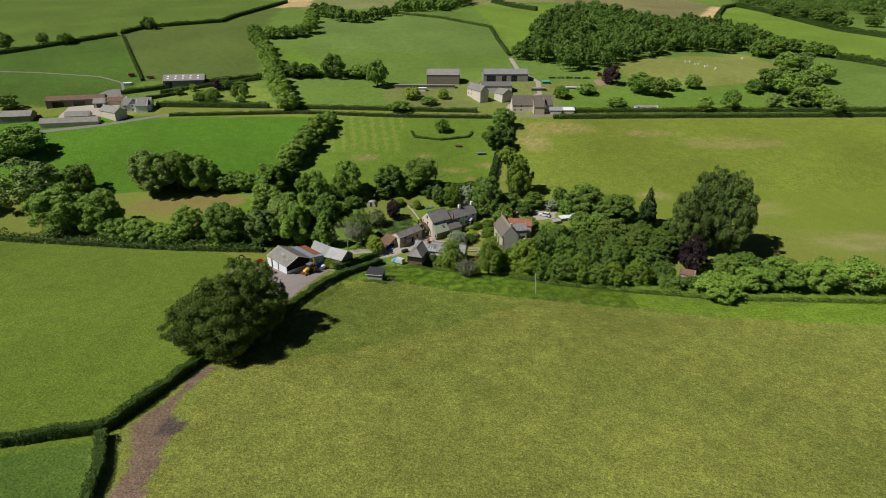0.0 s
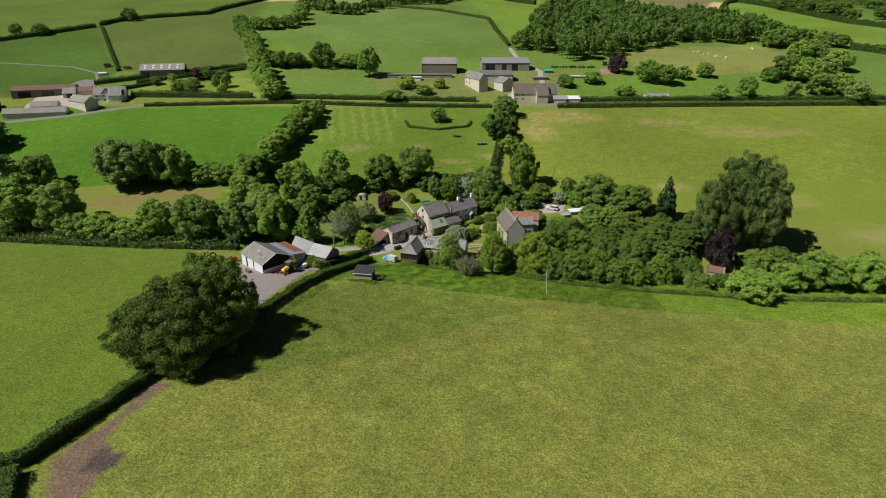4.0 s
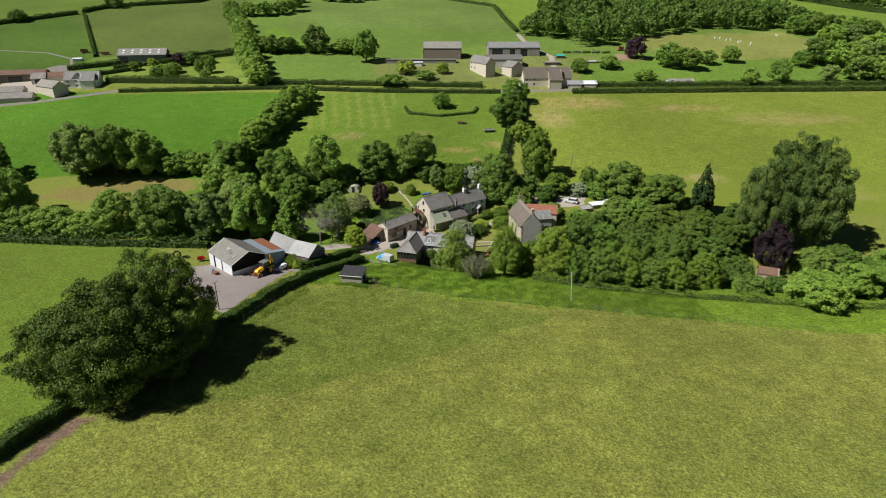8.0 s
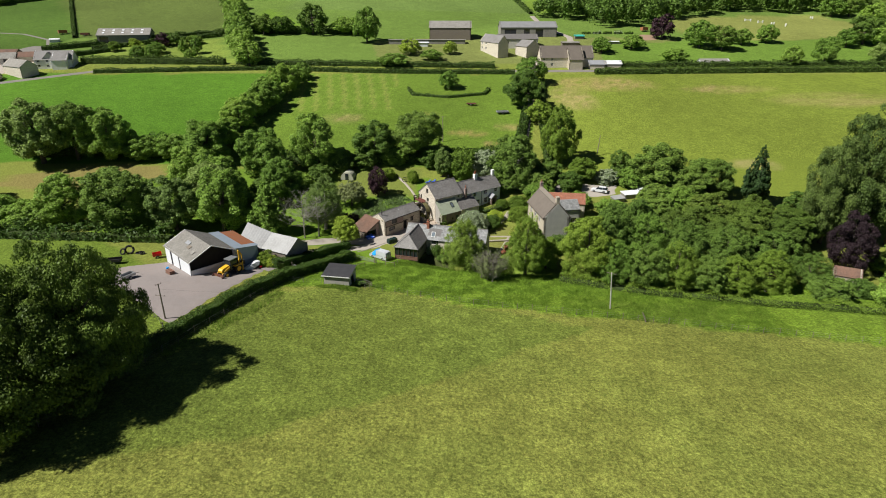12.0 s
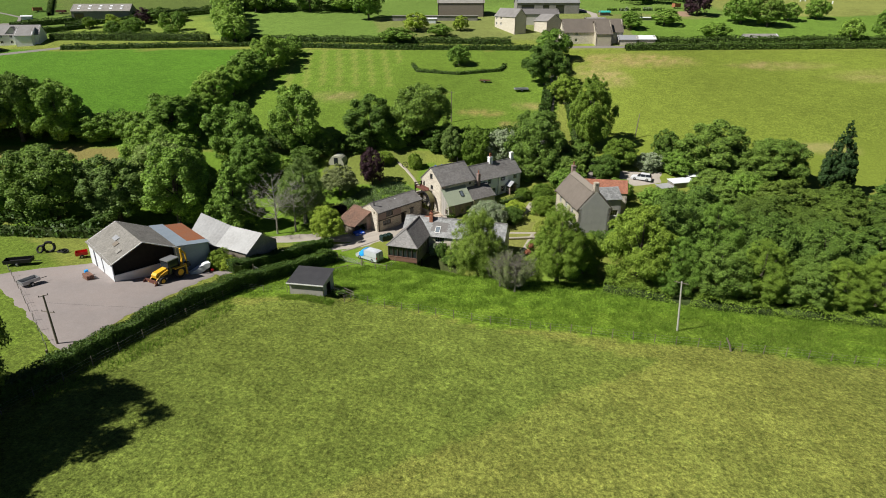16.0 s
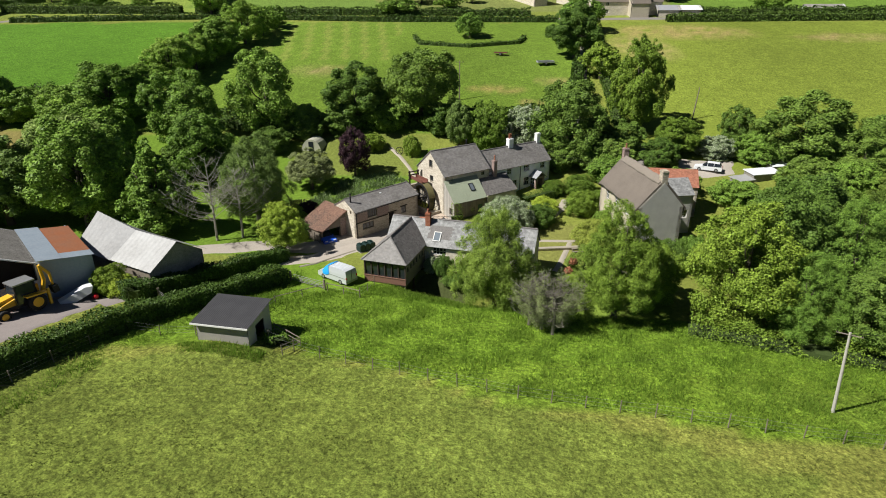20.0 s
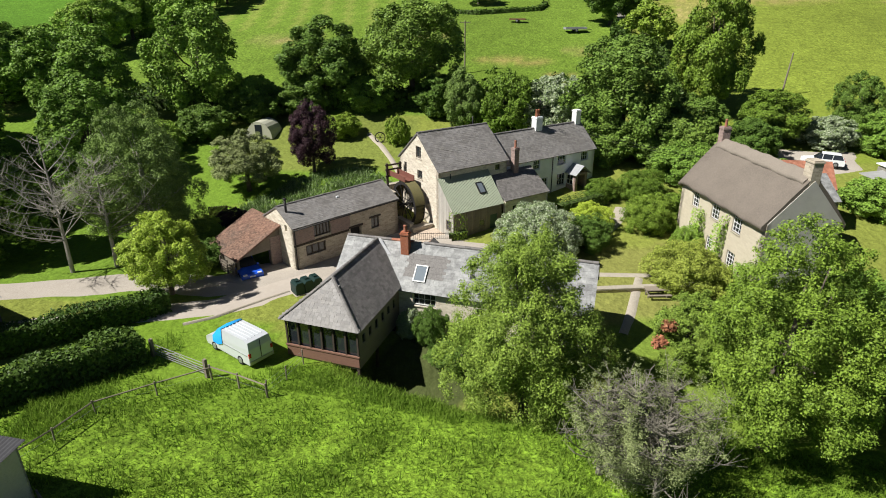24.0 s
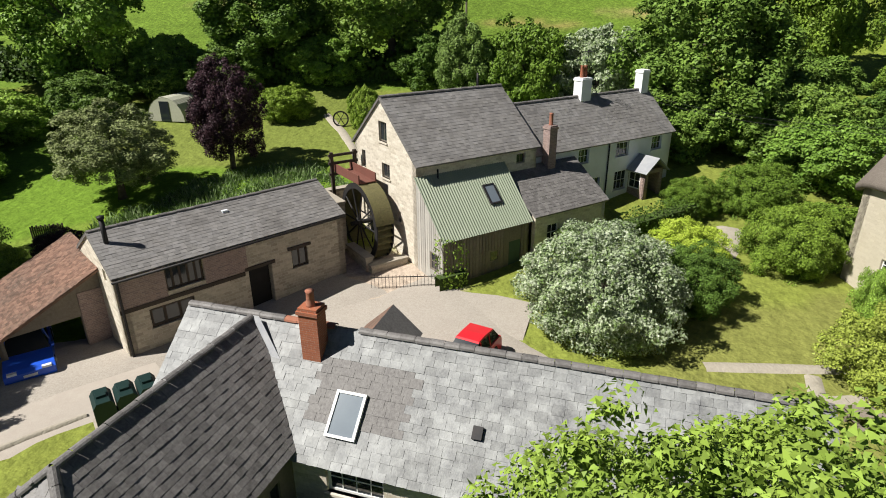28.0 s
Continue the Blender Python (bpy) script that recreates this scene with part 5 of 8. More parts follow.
gable_roof(mill, ML, MW, ME, MR, 0.25, 0.12, M_SLATE_DARK, "slate", M_SLATE, 0.32, 0.23, seed=2)
ridge_tiles(mill, (-0.1, MW / 2, MR + 0.03), (ML + 0.1, MW / 2, MR + 0.03), M_SLATE_DARK)
pipe(mill, [(1.3, -0.2, 6.5), (1.3, -0.2, 5.9), (1.3, -0.3, 5.75)], 0.05)
pipe(mill, [(7.6, MW / 2 + 0.8, 9.6), (7.6, MW / 2 + 0.8, 10.9)], 0.07, "flue")
# green tin lean-to
lean = thing("lean_to", "timber lean-to with a green corrugated tin roof", "lean-to", pose(-3.2, 216.0, 11.6, 0, 0, 37))
LD, LT, LB, LL = 2.7, 6.2, 3.35, 6.1


def corrugated(p, u, v, pitch=0.17, depth=0.025, thick=0.02):
    """Corrugated sheet: p eave corner, u along the eave, v up the slope."""
    g = Geo()
    p, u, v = Vector(p), Vector(u), Vector(v)
    n = u.cross(v).normalized()
    k = int(u.length / pitch * 4)
    for i in range(k + 1):
        q = p + u * (i / k) + n * (depth * math.sin(i * math.pi / 2))
        g.v += [tuple(q), tuple(q + v)]
    for i in range(k):
        g.f.append((2 * i, 2 * i + 2, 2 * i + 3, 2 * i + 1))
    m0 = len(g.v)
    g.v += [tuple(p - n * thick), tuple(p + u - n * thick), tuple(p + u + v - n * thick), tuple(p + v - n * thick)]
    g.f.append((m0 + 3, m0 + 2, m0 + 1, m0))
    return g


part("roof", corrugated((-0.15, -LD - 0.2, LB - 0.15), (LL + 0.3, 0, 0), (0, LD + 0.2, LT - LB + 0.15)), M_TIN_GREEN, lean, "green corrugated roof")
part("wall", wall_geo(LL, -1, [(0, LB), (LL, LB)], 0.1, [(4.6, 5.5, 0.1, 2.2), (3.2, 3.9, 1.2, 1.9)]), M_TIMBER, lean, m=pose(0, -LD, 0))
part("wall", wall_geo(LD, -1, [(0, LT - 0.15), (LD, LB)], 0.1, [(1.4, 2.2, 1.2, 2.2)]), M_TIMBER, lean, m=pose(0, 0, 0, 0, 0, 270))
part("wall", wall_geo(LD, -1, [(0, LB), (LD, LT - 0.15)], 0.1, []), M_TIMBER, lean, m=pose(LL, -LD, 0, 0, 0, 90))
window(lean, pose(0, 0, 0, 0, 0, 270), (1.4, 2.2, 1.2, 2.2), M_TIMBER, 2, 2, depth=0.02)
window(lean, pose(0, -LD, 0), (3.2, 3.9, 1.2, 1.9), M_TIMBER, 1, 1, depth=0.02)

bd = random.Random(21)
for i in range(27):
    x = i * 0.22
    if 4.5 < x + 0.11 < 5.6:
        continue
    zt = LB - 0.02
    spans = [(-0.9, 1.15), (1.95, zt)] if 3.1 < x + 0.11 < 4.0 else [(-0.9, zt)]
    for z0, z1 in spans:
        g = Geo()
        g.box(x + 0.01, x + 0.2, -LD - 0.03 - 0.012 * bd.random(), -LD, z0, z1)
        part("board", g, M_TIMBER, lean)
# light grey side boards, paler than the front to paint in the sun there
for i in range(12):
    y = -LD + i * 0.225
    zt = LB + (LT - LB) * (i + 0.3) / 12 - 0.12
    for z0, z1 in ([(-0.9, 1.15), (2.25, zt)] if 2.1 < -y + 0.6 < 2.9 else [(-0.9, zt)]):
        g = Geo()
        g.box(-0.03 - 0.012 * bd.random(), 0, y + 0.01, y + 0.205, z0, z1)
        part("board", g, M_BOARD_PALE, lean)
g = Geo()
g.box(4.62, 5.48, -LD + 0.02, -LD + 0.06, 0.1, 2.18)
part("door", g, mat("green_door", (0.06, 0.1, 0.075), 0.6, var=((3, 0.5, (0.045, 0.075, 0.055)),)), lean, "dark green plank door")
# --- white cottage, joined to the mill's far end ---
cot = thing("cottage", "whitewashed two-storey cottage with a slate roof", "house", pose(-3.2, 216.0, 12.6, 0, 0, 37) @ pose(8.8, 0.4, 0))
CL, CW, CE, CR = 13.9, 5.7, 5.3, 7.9
co = [(4.2, 5.2, 3.9, 4.9), (7.9, 9.2, 3.9, 4.9), (11.7, 12.8, 3.9, 4.9), (5.3, 6.5, 1.6, 2.7), (8.0, 9.3, 1.4, 2.8), (10.6, 11.5, 0.9, 2.9)]
cf = walls(cot, CL, CW, -1.0, CE, CR, M_WHITE, (co, [(2.2, 3.2, 3.8, 4.8)], [], []), 0.4)
for o in co[:5]:
    window(cot, cf[0], o, M_PAINT_W, 3, 2, sill=M_WHITE)
window(cot, cf[1], (2.2, 3.2, 3.8, 4.8), M_PAINT_W, 2, 2)
gable_roof(cot, CL, CW, CE, CR, 0.25, 0.1, M_SLATE_DARK, "slate", M_SLATE, 0.3, 0.23, seed=3)
ridge_tiles(cot, (0, CW / 2, CR + 0.03), (CL, CW / 2, CR + 0.03), M_SLATE_DARK)
chimney(cot, 7.0, CW / 2, CR - 0.6, CR + 1.3, 0.95, 0.8, M_WHITE, 2, M_BRICK, True, "white-painted chimney stack", 0.8)
chimney(cot, 13.3, CW / 2, CR - 0.6, CR + 1.45, 0.75, 0.7, M_WHITE, 0, None, True, "white-painted chimney stack")
chimney(cot, 1.1, -0.4, 3.0, 7.0, 0.62, 0.62, M_BRICK_OLD, 1, M_TILE_RED, True, "tall red brick chimney stack", 0.75)
pipe(cot, [(7.1, -0.06, 5.2), (7.1, -0.06, -0.6)], 0.05)
d = Geo()
d.box(10.65, 11.45, 0.1, 0.16, -0.1, 2.88)
part("door", d, M_OAK, cot)
a = Geo()
a.tube([(7.3, CW / 2, CR + 1.2), (7.3, CW / 2, CR + 3.1)], 0.02, 6)
for i in range(6):
    a.box(7.0 + i * 0.12, 7.02 + i * 0.12, CW / 2 - 0.3, CW / 2 + 0.3, CR + 3.0, CR + 3.02)
part("aerial", a, M_IRON, cot)
# porch
porch = thing("porch", "small brick porch with a pitched lead-grey roof", "porch", pose(-3.2, 216.0, 12.6, 0, 0, 37) @ pose(18.3, -1.1, 0) @ Matrix.Scale(1.35, 4))
part("wall", wall_geo(1.4, -0.8, [(0, 2.2), (1.4, 2.2)], 0.12, [(0.25, 1.15, 0, 2.0)]), M_BRICK_OLD, porch)
part("wall", wall_geo(1.4, -0.8, [(0, 2.2), (1.4, 2.2)], 0.12, [(0.3, 1.1, 1.1, 2.0)]), M_BRICK_OLD, porch, m=pose(0, 1.4, 0, 0, 0, 270))
part("wall", wall_geo(1.4, -0.8, [(0, 2.2), (1.4, 2.2)], 0.12, []), M_BRICK_OLD, porch, m=pose(1.4, 0, 0, 0, 0, 90))
window(porch, pose(0, 1.4, 0, 0, 0, 270), (0.3, 1.1, 1.1, 2.0), M_PAINT_W, 2, 2, depth=0.03)
part("roof", slab((-0.25, -0.25, 2.1), (0, 1.7, 0), (0.95, 0, 0.75), -0.06), M_LEAD, porch)
part("roof", slab((1.65, -0.25, 2.1), (0, 1.7, 0), (-0.95, 0, 0.75), 0.06), M_LEAD, porch)
# slate lean-to of the cottage
lean2 = thing("lean_to", "low lean-to with a dark slate roof between mill and cottage", "lean-to", pose(-3.2, 216.0, 12.0, 0, 0, 37) @ pose(6.3, 0, 0.2))
r = part("roof", slab((-0.05, -3.1, 2.85), (6.2, 0, 0), (0, 3.4, 2.15), 0.1), M_SLATE_DARK, lean2)
tagged(part("slating", slates_geo(slates((-0.05, -3.1, 2.85), (6.2, 0, 0), (0, 3.4, 2.15), 0.3, 0.23, random.Random(4))), M_SLATE_DARK, r), kind="stuff")
part("wall", wall_geo(5.9, -1, [(0, 3.0), (5.9, 3.0)], 0.3, [(1.0, 1.9, 1.0, 2.1)]), M_STONE, lean2, m=pose(0.1, -2.9, 0))
part("wall", wall_geo(2.9, -1, [(0, 3.0), (2.9, 4.8)], 0.3, []), M_WHITE, lean2, m=pose(6.0, -2.9, 0, 0, 0, 90))
window(lean2, pose(0.1, -2.9, 0), (1.0, 1.9, 1.0, 2.1), M_PAINT_W, 2, 2)


def skylight(parent, m, w, h, frame_mat):
    g = Geo()
    for x0, x1, y0, y1 in ((0, w, 0, 0.08), (0, w, h - 0.08, h), (0, 0.08, 0.08, h - 0.08), (w - 0.08, w, 0.08, h - 0.08)):
        g.box(x0, x1, y0, y1, 0, 0.1)
    s = part("skylight", g, frame_mat, parent, m=m)
    p = Geo()
    p.box(0.06, w - 0.06, 0.06, h - 0.06, 0.03, 0.06)
    part("pane", p, M_SKYGLASS, s)
    return s


skylight(lean, pose(3.9, -LD - 0.2, LB - 0.15, 45.3, 0, 0) @ pose(0, 1.6, 0.03), 0.8, 1.3, M_IRON)

# --- long stone barn with timber-framed windows ---
barn = thing("stone_barn", "long two-storey stone barn with a slate roof", "barn", pose(-15.47, 206.41, 11.7, 0, 0, 47.7))
BL, BW, BE, BR = 12.05, 4.9, 4.25, 5.6
bo = [(2.15, 3.95, 2.75, 4.05), (1.2, 3.3, 1.15, 2.15), (6.15, 7.45, -0.2, 2.5), (8.65, 9.65, 1.8, 2.9)]
bf = walls(barn, BL, BW, -1.2, BE, BR, (M_STONE_BARN, M_STONE_BARN, M_STONE_BARN, M_STONE), (bo, [], [], [(3.6, 4.0, 3.6, 4.2)]), 0.4)
up = Geo()
up.box(0.05, 2.15, -0.03, 0.0, 2.5, 4.15)
part("brick_panel", up, M_BRICK_OLD, barn, "weathered purple-brown brick infill")
up = Geo()
up.box(3.95, 6.15, -0.03, 0.0, 2.55, 4.15)
part("brick_panel", up, M_BRICK_OLD, barn, "weathered purple-brown brick infill")
window(barn, bf[0], bo[0], M_OAK, 5, 1, bar=0.11, frame=0.1)
window(barn, bf[0], bo[1], M_OAK, 3, 1, bar=0.14, frame=0.14)
window(barn, bf[0], bo[3], M_OAK, 2, 1, bar=0.1, frame=0.1)
for box in ((0.0, 5.95, 2.32, 2.52), (8.45, 9.85, 2.92, 3.08), (5.97, 7.65, 2.52, 2.7)):
    b = Geo()
    b.box(box[0], box[1], -0.06, 0.02, box[2], box[3])
    part("lintel", b, M_OAK, barn)
# open doorway: a near-black sheet stands for the shade inside, no door leaf
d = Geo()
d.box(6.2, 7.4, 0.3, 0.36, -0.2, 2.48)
part("door", d, M_DARK, barn, "near-black sheet standing for the shade in the open doorway")
gable_roof(barn, BL, BW, BE, BR, 0.2, 0.08, M_SLATE_DARK, "slate", M_SLATE, 0.28, 0.2, seed=5)
ridge_tiles(barn, (-0.05, BW / 2, BR + 0.03), (BL + 0.05, BW / 2, BR + 0.03), M_SLATE_DARK, 0.12)
pipe(barn, [(0.12, -0.24, 4.05), (0.12, -0.1, 3.8), (0.12, -0.1, -0.3)], 0.06)
pipe(barn, [(-0.1, -0.26, 4.0), (BL, -0.26, 4.06)], 0.06, "gutter")
pipe(barn, [(0.5, BW / 2 - 0.8, 4.9), (0.5, BW / 2 - 0.8, 6.3)], 0.11, "flue")
pipe(barn, [(0.5, BW / 2 - 0.8, 6.34), (0.5, BW / 2 - 0.8, 6.46)], 0.16, "flue_cowl")
v = Geo()
v.box(6.0, 6.3, BW / 2 - 0.75, BW / 2 - 0.5, 5.15, 5.34)
part("roof_vent", v, M_WHITE_SHEET, barn)

# --- tiled cart shed ---
cart = thing("cart_shed", "open-fronted cart shed with an old mossy clay-tile roof", "shed", pose(-20.2, 204.8, 11.7, 0, 0, 47.7))
KL, KD = 4.6, 5.2
kp, ku, kv = (-0.2, 5.4, 1.75), (0, -5.8, 0), (4.9, 0, 2.35)
r = part("roof", slab(kp, ku, kv, 0.1), M_TILE, cart)
tagged(part("tiling", slates_geo(slates(kp, ku, kv, 0.19, 0.14, random.Random(6), 0.02, jitter=0.02)), M_TILE, r), kind="stuff")
part("wall", wall_geo(4.6, -0.8, [(0, 1.7), (4.6, 3.9)], 0.25, [(0.25, 3.3, -0.8, 1.75)]), M_TIMBER, cart, m=pose(0, 0, 0))
part("wall", wall_geo(5.2, -0.8, [(0, 1.8), (5.2, 1.8)], 0.2, []), M_TIMBER, cart, m=pose(0, 5.2, 0, 0, 0, 270))
part("wall", wall_geo(4.6, -0.8, [(0, 3.9), (4.6, 1.7)], 0.25, []), M_TIMBER, cart, m=pose(4.6, 5.2, 0, 0, 0, 180))
part("pier", (lambda g: (g.box(3.35, 4.6, -0.04, 0.5, -0.8, 2.9), g)[1])(Geo()), M_BRICK_OLD, cart, "weathered brick pier")
for i in range(5):
    g = Geo()
    g.box(-0.35, -0.3, -0.1 + 0.0, 2.6, 0.05 + i * 0.26, 0.17 + i * 0.26)
    part("slat", g, M_TIMBER, cart)
for y in (0.0, 1.25, 2.55):
    g = Geo()
    g.box(-0.4, -0.28, y - 0.06, y + 0.06, -0.6, 1.5)
    part("post", g, M_TIMBER, cart)

# --- slate-roofed lodge with a glazed wing ---
LANG = -13.9
lodge = thing("lodge", "long single-storey stone lodge under a patchy pale slate roof", "house", pose(-9.9, 198.75, 11.4, 0, 0, LANG))
DL, DW, DE, DR = 19.0, 5.6, 3.6, 6.0
do = [(6.2, 8.0, 2.2, 3.2), (11.0, 12.2, 1.4, 2.6), (14.5, 15.6, 1.4, 2.6), (17.3, 18.3, 0.9, 2.2)]
df = walls(lodge, DL, DW, -1.0, DE, DR, M_STONE, (do, [(2.0, 3.0, 1.0, 2.3)], [], []), 0.4)
for o in do:
    window(lodge, df[0], o, M_PAINT_W, 4 if o[0] < 7 else 2, 2, frame=0.08, sill=M_STONE)
window(lodge, df[1], (2.0, 3.0, 1.0, 2.3), M_PAINT_W, 2, 2)
# --- slates of the lodge: the stretch by the wing as single pieces, the rest joined ---
half = DW / 2
k = (DR - DE) / half
ov = 0.3
lp, lu, lv = (-0.15, -ov, DE - ov * k), (DL + 0.3, 0, 0), (0, half + ov, (half + ov) * k)
roof_f = part("roof", slab(lp, lu, lv, 0.1), M_SLATE_DARK, lodge)
allsl = slates(lp, lu, lv, 0.36, 0.24, random.Random(7), 0.016, jitter=0.02)
nearest = [q for q in allsl if 4.3 < q[0].x < 13.5 and q[0].z > DE + 0.5][:300]
ids = {id(q) for q in nearest}
tagged(part("slating", slates_geo([q for q in allsl if id(q) not in ids]), M_SLATE_PALE_J, roof_f), kind="stuff")
bp, bu, bv = (DL + 0.15, DW + ov, DE - ov * k), (-(DL + 0.3), 0, 0), (0, -(half + ov), (half + ov) * k)
roof_b = part("roof", slab(bp, bu, bv, 0.1), M_SLATE_DARK, lodge)
tagged(part("slating", slates_geo(slates(bp, bu, bv, 0.36, 0.24, random.Random(8), 0.016)), M_SLATE_PALE_J, roof_b), kind="stuff")
ridge_tiles(lodge, (-0.1, half, DR + 0.04), (3.6, half, DR + 0.04), M_SLATE_DARK, 0.15)
ridge_tiles(lodge, (3.6, half, DR + 0.04), (5.4, half, DR + 0.04), M_TILE_RED, 0.15)
ridge_tiles(lodge, (6.2, half, DR + 0.04), (DL + 0.1, half, DR + 0.04), M_SLATE_DARK, 0.15)
chimney(lodge, 4.95, half - 0.65, DR - 1.25, DR + 1.05, 0.62, 0.55, M_BRICK, 1, M_TILE_RED, True, "slender red brick chimney", 0.5)
slope = math.degrees(math.atan(k))
skylight(lodge, pose(6.1, -ov, DE - ov * k, slope, 0, 0) @ pose(0, 0.85, 0.06), 0.95, 1.35, M_PAINT_W)
v = Geo()
v.box(0, 0.28, 0, 0.36, 0.03, 0.12)
part("roof_vent", v, M_IRON, lodge, m=pose(10.3, -ov, DE - ov * k, slope, 0, 0) @ pose(0, 1.6, 0.04))
# small gabled dormer near the far end
dm = Geo()
dz = DE + 0.35 * (DR - DE)
dx = 15.8
dm.poly([(dx - 0.95, 0.1, dz - 0.6), (dx, 0.0, dz + 1.0), (dx, 2.0, dz + 1.0)])
dm.poly([(dx + 0.95, 0.1, dz - 0.6), (dx, 2.0, dz + 1.0), (dx, 0.0, dz + 1.0)])
part("dormer_roof", dm, M_SLATE, lodge)
dg = Geo()
dg.prism([(dx - 0.8, 0.2, dz - 0.75), (dx + 0.8, 0.2, dz - 0.75), (dx, 0.2, dz + 0.75)], (0, 0.25, 0))
part("dormer_gable", dg, M_TIMBER, lodge)
for s in (-1, 1):
    g = Geo()
    a, b = Vector((dx + s * 1.0, -0.02, dz - 0.68)), Vector((dx, -0.05, dz + 1.04))
    g.tube([a, b], 0.05, 6)
    part("bargeboard", g, M_LEAD, lodge)

# one tiled roof: the slope away from the sun is coloured dark as shade
for sd, mt in ((-1, M_TILE), (1, M_SLATE_DARK)):
    part("porch_roof", slab((5.75 + sd * 1.15, 3.9 if sd > 0 else 6.5, 3.95), (0, 2.6 * sd, 0), (-1.15 * sd, 0, 1.05), 0.08), mt, lodge, "brown tiled slope" if sd < 0 else "slope given a dark colour for its shade")
g = Geo()
g.prism([(4.8, 6.1, -0.8), (4.8, 6.1, 3.95), (5.75, 6.1, 4.85), (6.7, 6.1, 3.95), (6.7, 6.1, -0.8)], (0, 0.25, 0))
part("porch_wall", g, M_STONE, lodge)
wing = thing("lodge_wing", "glazed timber wing on posts under a hipped slate roof", "house", pose(-11.95, 192.45, 11.4, 0, 0, -15.5))
WL, WW, WE, WR = 8.6, 5.4, 3.55, 6.05
# local x along the front edge, y back towards the lodge
ap, bk = Vector((WW / 2, 2.1, WR)), Vector((WW / 2, WL + 0.6, WR))
c00, c10 = Vector((-0.25, -0.25, WE)), Vector((WW + 0.25, -0.25, WE))
c01, c11 = Vector((-0.25, WL, WE)), Vector((WW + 0.25, WL - 1.2, WE))


def tri_cover(a, b, c, w, row, rg):
    """Slates over the triangle or part plane a-b (eave) with apex c."""
    u = b - a
    U = u.normalized()
    h = c - a
    foot = h.dot(U)
    V = h - U * foot
    H_ = V.length
    return slates(a, u, V, w, row, rg, trim=lambda x, y: foot * y / H_ < x < u.length - (u.length - foot) * y / H_)


g = Geo()
g.poly([c00, c10, ap])
g.poly([c10, c11, bk, ap])
g.poly([c01, c00, ap, bk])
g.poly([c00, c01, c11, c10])
wr = part("roof", g, M_SLATE_DARK, wing)
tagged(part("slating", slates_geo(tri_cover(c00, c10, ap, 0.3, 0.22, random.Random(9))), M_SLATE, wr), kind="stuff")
e0 = c10
uu = (c11 - c10)
vv = ap - c10
U = uu.normalized()
V = vv - U * vv.dot(U)
it = slates(c10, bk - ap + (ap - c10) * 0 + U * 2.4, V, 0.3, 0.22, random.Random(10), trim=lambda x, y: x > (vv.dot(U)) * y / V.length)
# right slope, away from the sun: darker slate puts its shade into the colour
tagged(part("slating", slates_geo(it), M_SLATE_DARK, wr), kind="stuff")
U2 = (c00 - c01).normalized()
v2 = ap - c00
V2 = v2 - U2 * v2.dot(U2)
st = bk - V2
it = slates(st, c00 - st, V2, 0.3, 0.22, random.Random(11), trim=lambda x, y: x < (c00 - st).length - (-v2.dot(U2)) * y / V2.length)
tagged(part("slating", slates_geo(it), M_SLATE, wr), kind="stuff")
for a, b in ((c00, ap), (c10, ap), (ap, bk)):
    ridge_tiles(wing, a + Vector((0, 0, 0.05)), b + Vector((0, 0, 0.05)), M_SLATE_DARK, 0.13, name="hip_tile")
lead = Geo()
lead.prism([(WW + 0.25, WL - 1.2, WE + 0.06), (WW + 0.55, WL - 1.2, WE + 0.06), (WW / 2 + 0.3, WL + 0.6, WR + 0.06), (WW / 2 + 0.02, WL + 0.6, WR + 0.06)], (0, 0, 0.03))
part("valley_flashing", lead, M_LEAD, wing)
# floor, apron boards, posts and glazing of the wing
fl = Geo()
fl.box(0.1, WW - 0.1, 0.1, WL - 0.4, 0.55, 0.75)
part("floor", fl, M_TIMBER, wing)
ab = Geo()
ab.box(0.0, WW, 0.0, 0.12, 0.75, 1.5)
part("apron_board", ab, M_BROWN, wing, "reddish-brown boarded apron")
ab = Geo()
part("wall", wall_geo(WL - 1.5, 0.6, [(0, WE), (WL - 1.5, WE)], 0.12, [(0.5 + i, 0.95 + i, 2.2, 2.9) for i in range(6)]), M_TIMBER, wing, "grey-brown boarded wall with small windows", m=pose(WW, 0.14, 0, 0, 0, 90))
pn = Geo()
pn.box(WW - 0.1, WW - 0.08, 0.3, WL - 1.8, 2.1, 3.0)
part("pane", pn, M_GLASS, wing)
ab.box(0.0, 0.12, 0.12, WL - 0.6, 0.75, 1.5)
part("apron_board", ab, M_TIMBER, wing)
hr = Geo()
hr.box(-0.05, WW + 0.05, -0.05, 0.08, 1.5, 1.6)
part("handrail", hr, M_BROWN, wing)
for i in range(7):
    g = Geo()
    x = 0.06 + i * (WW - 0.12) / 6
    g.box(x - 0.06, x + 0.06, 0.02, 0.14, 1.5, WE + 0.05)
    part("post", g, M_OAK, wing)
for i in range(8):
    g = Geo()
    y = 0.4 + i * 1.0
    g.box(0.02, 0.14, y - 0.06, y + 0.06, 1.5, WE + 0.05)
    part("post", g, M_OAK, wing)
for x0, x1, y0, y1 in ((0.12, WW - 0.12, 0.16, 0.17), (0.17, 0.18, 0.2, WL - 0.8)):
    g = Geo()
    g.box(x0, x1, y0, y1, 1.5, WE)
    part("glazing", g, M_GLASS, wing)
for x in (0.15, WW - 0.15):
    for y in (0.2, 3.0, 6.0):
        g = Geo()
        g.box(x - 0.1, x + 0.1, y - 0.1, y + 0.1, -1.2, 0.6)
        part("stilt", g, M_OAK, wing)

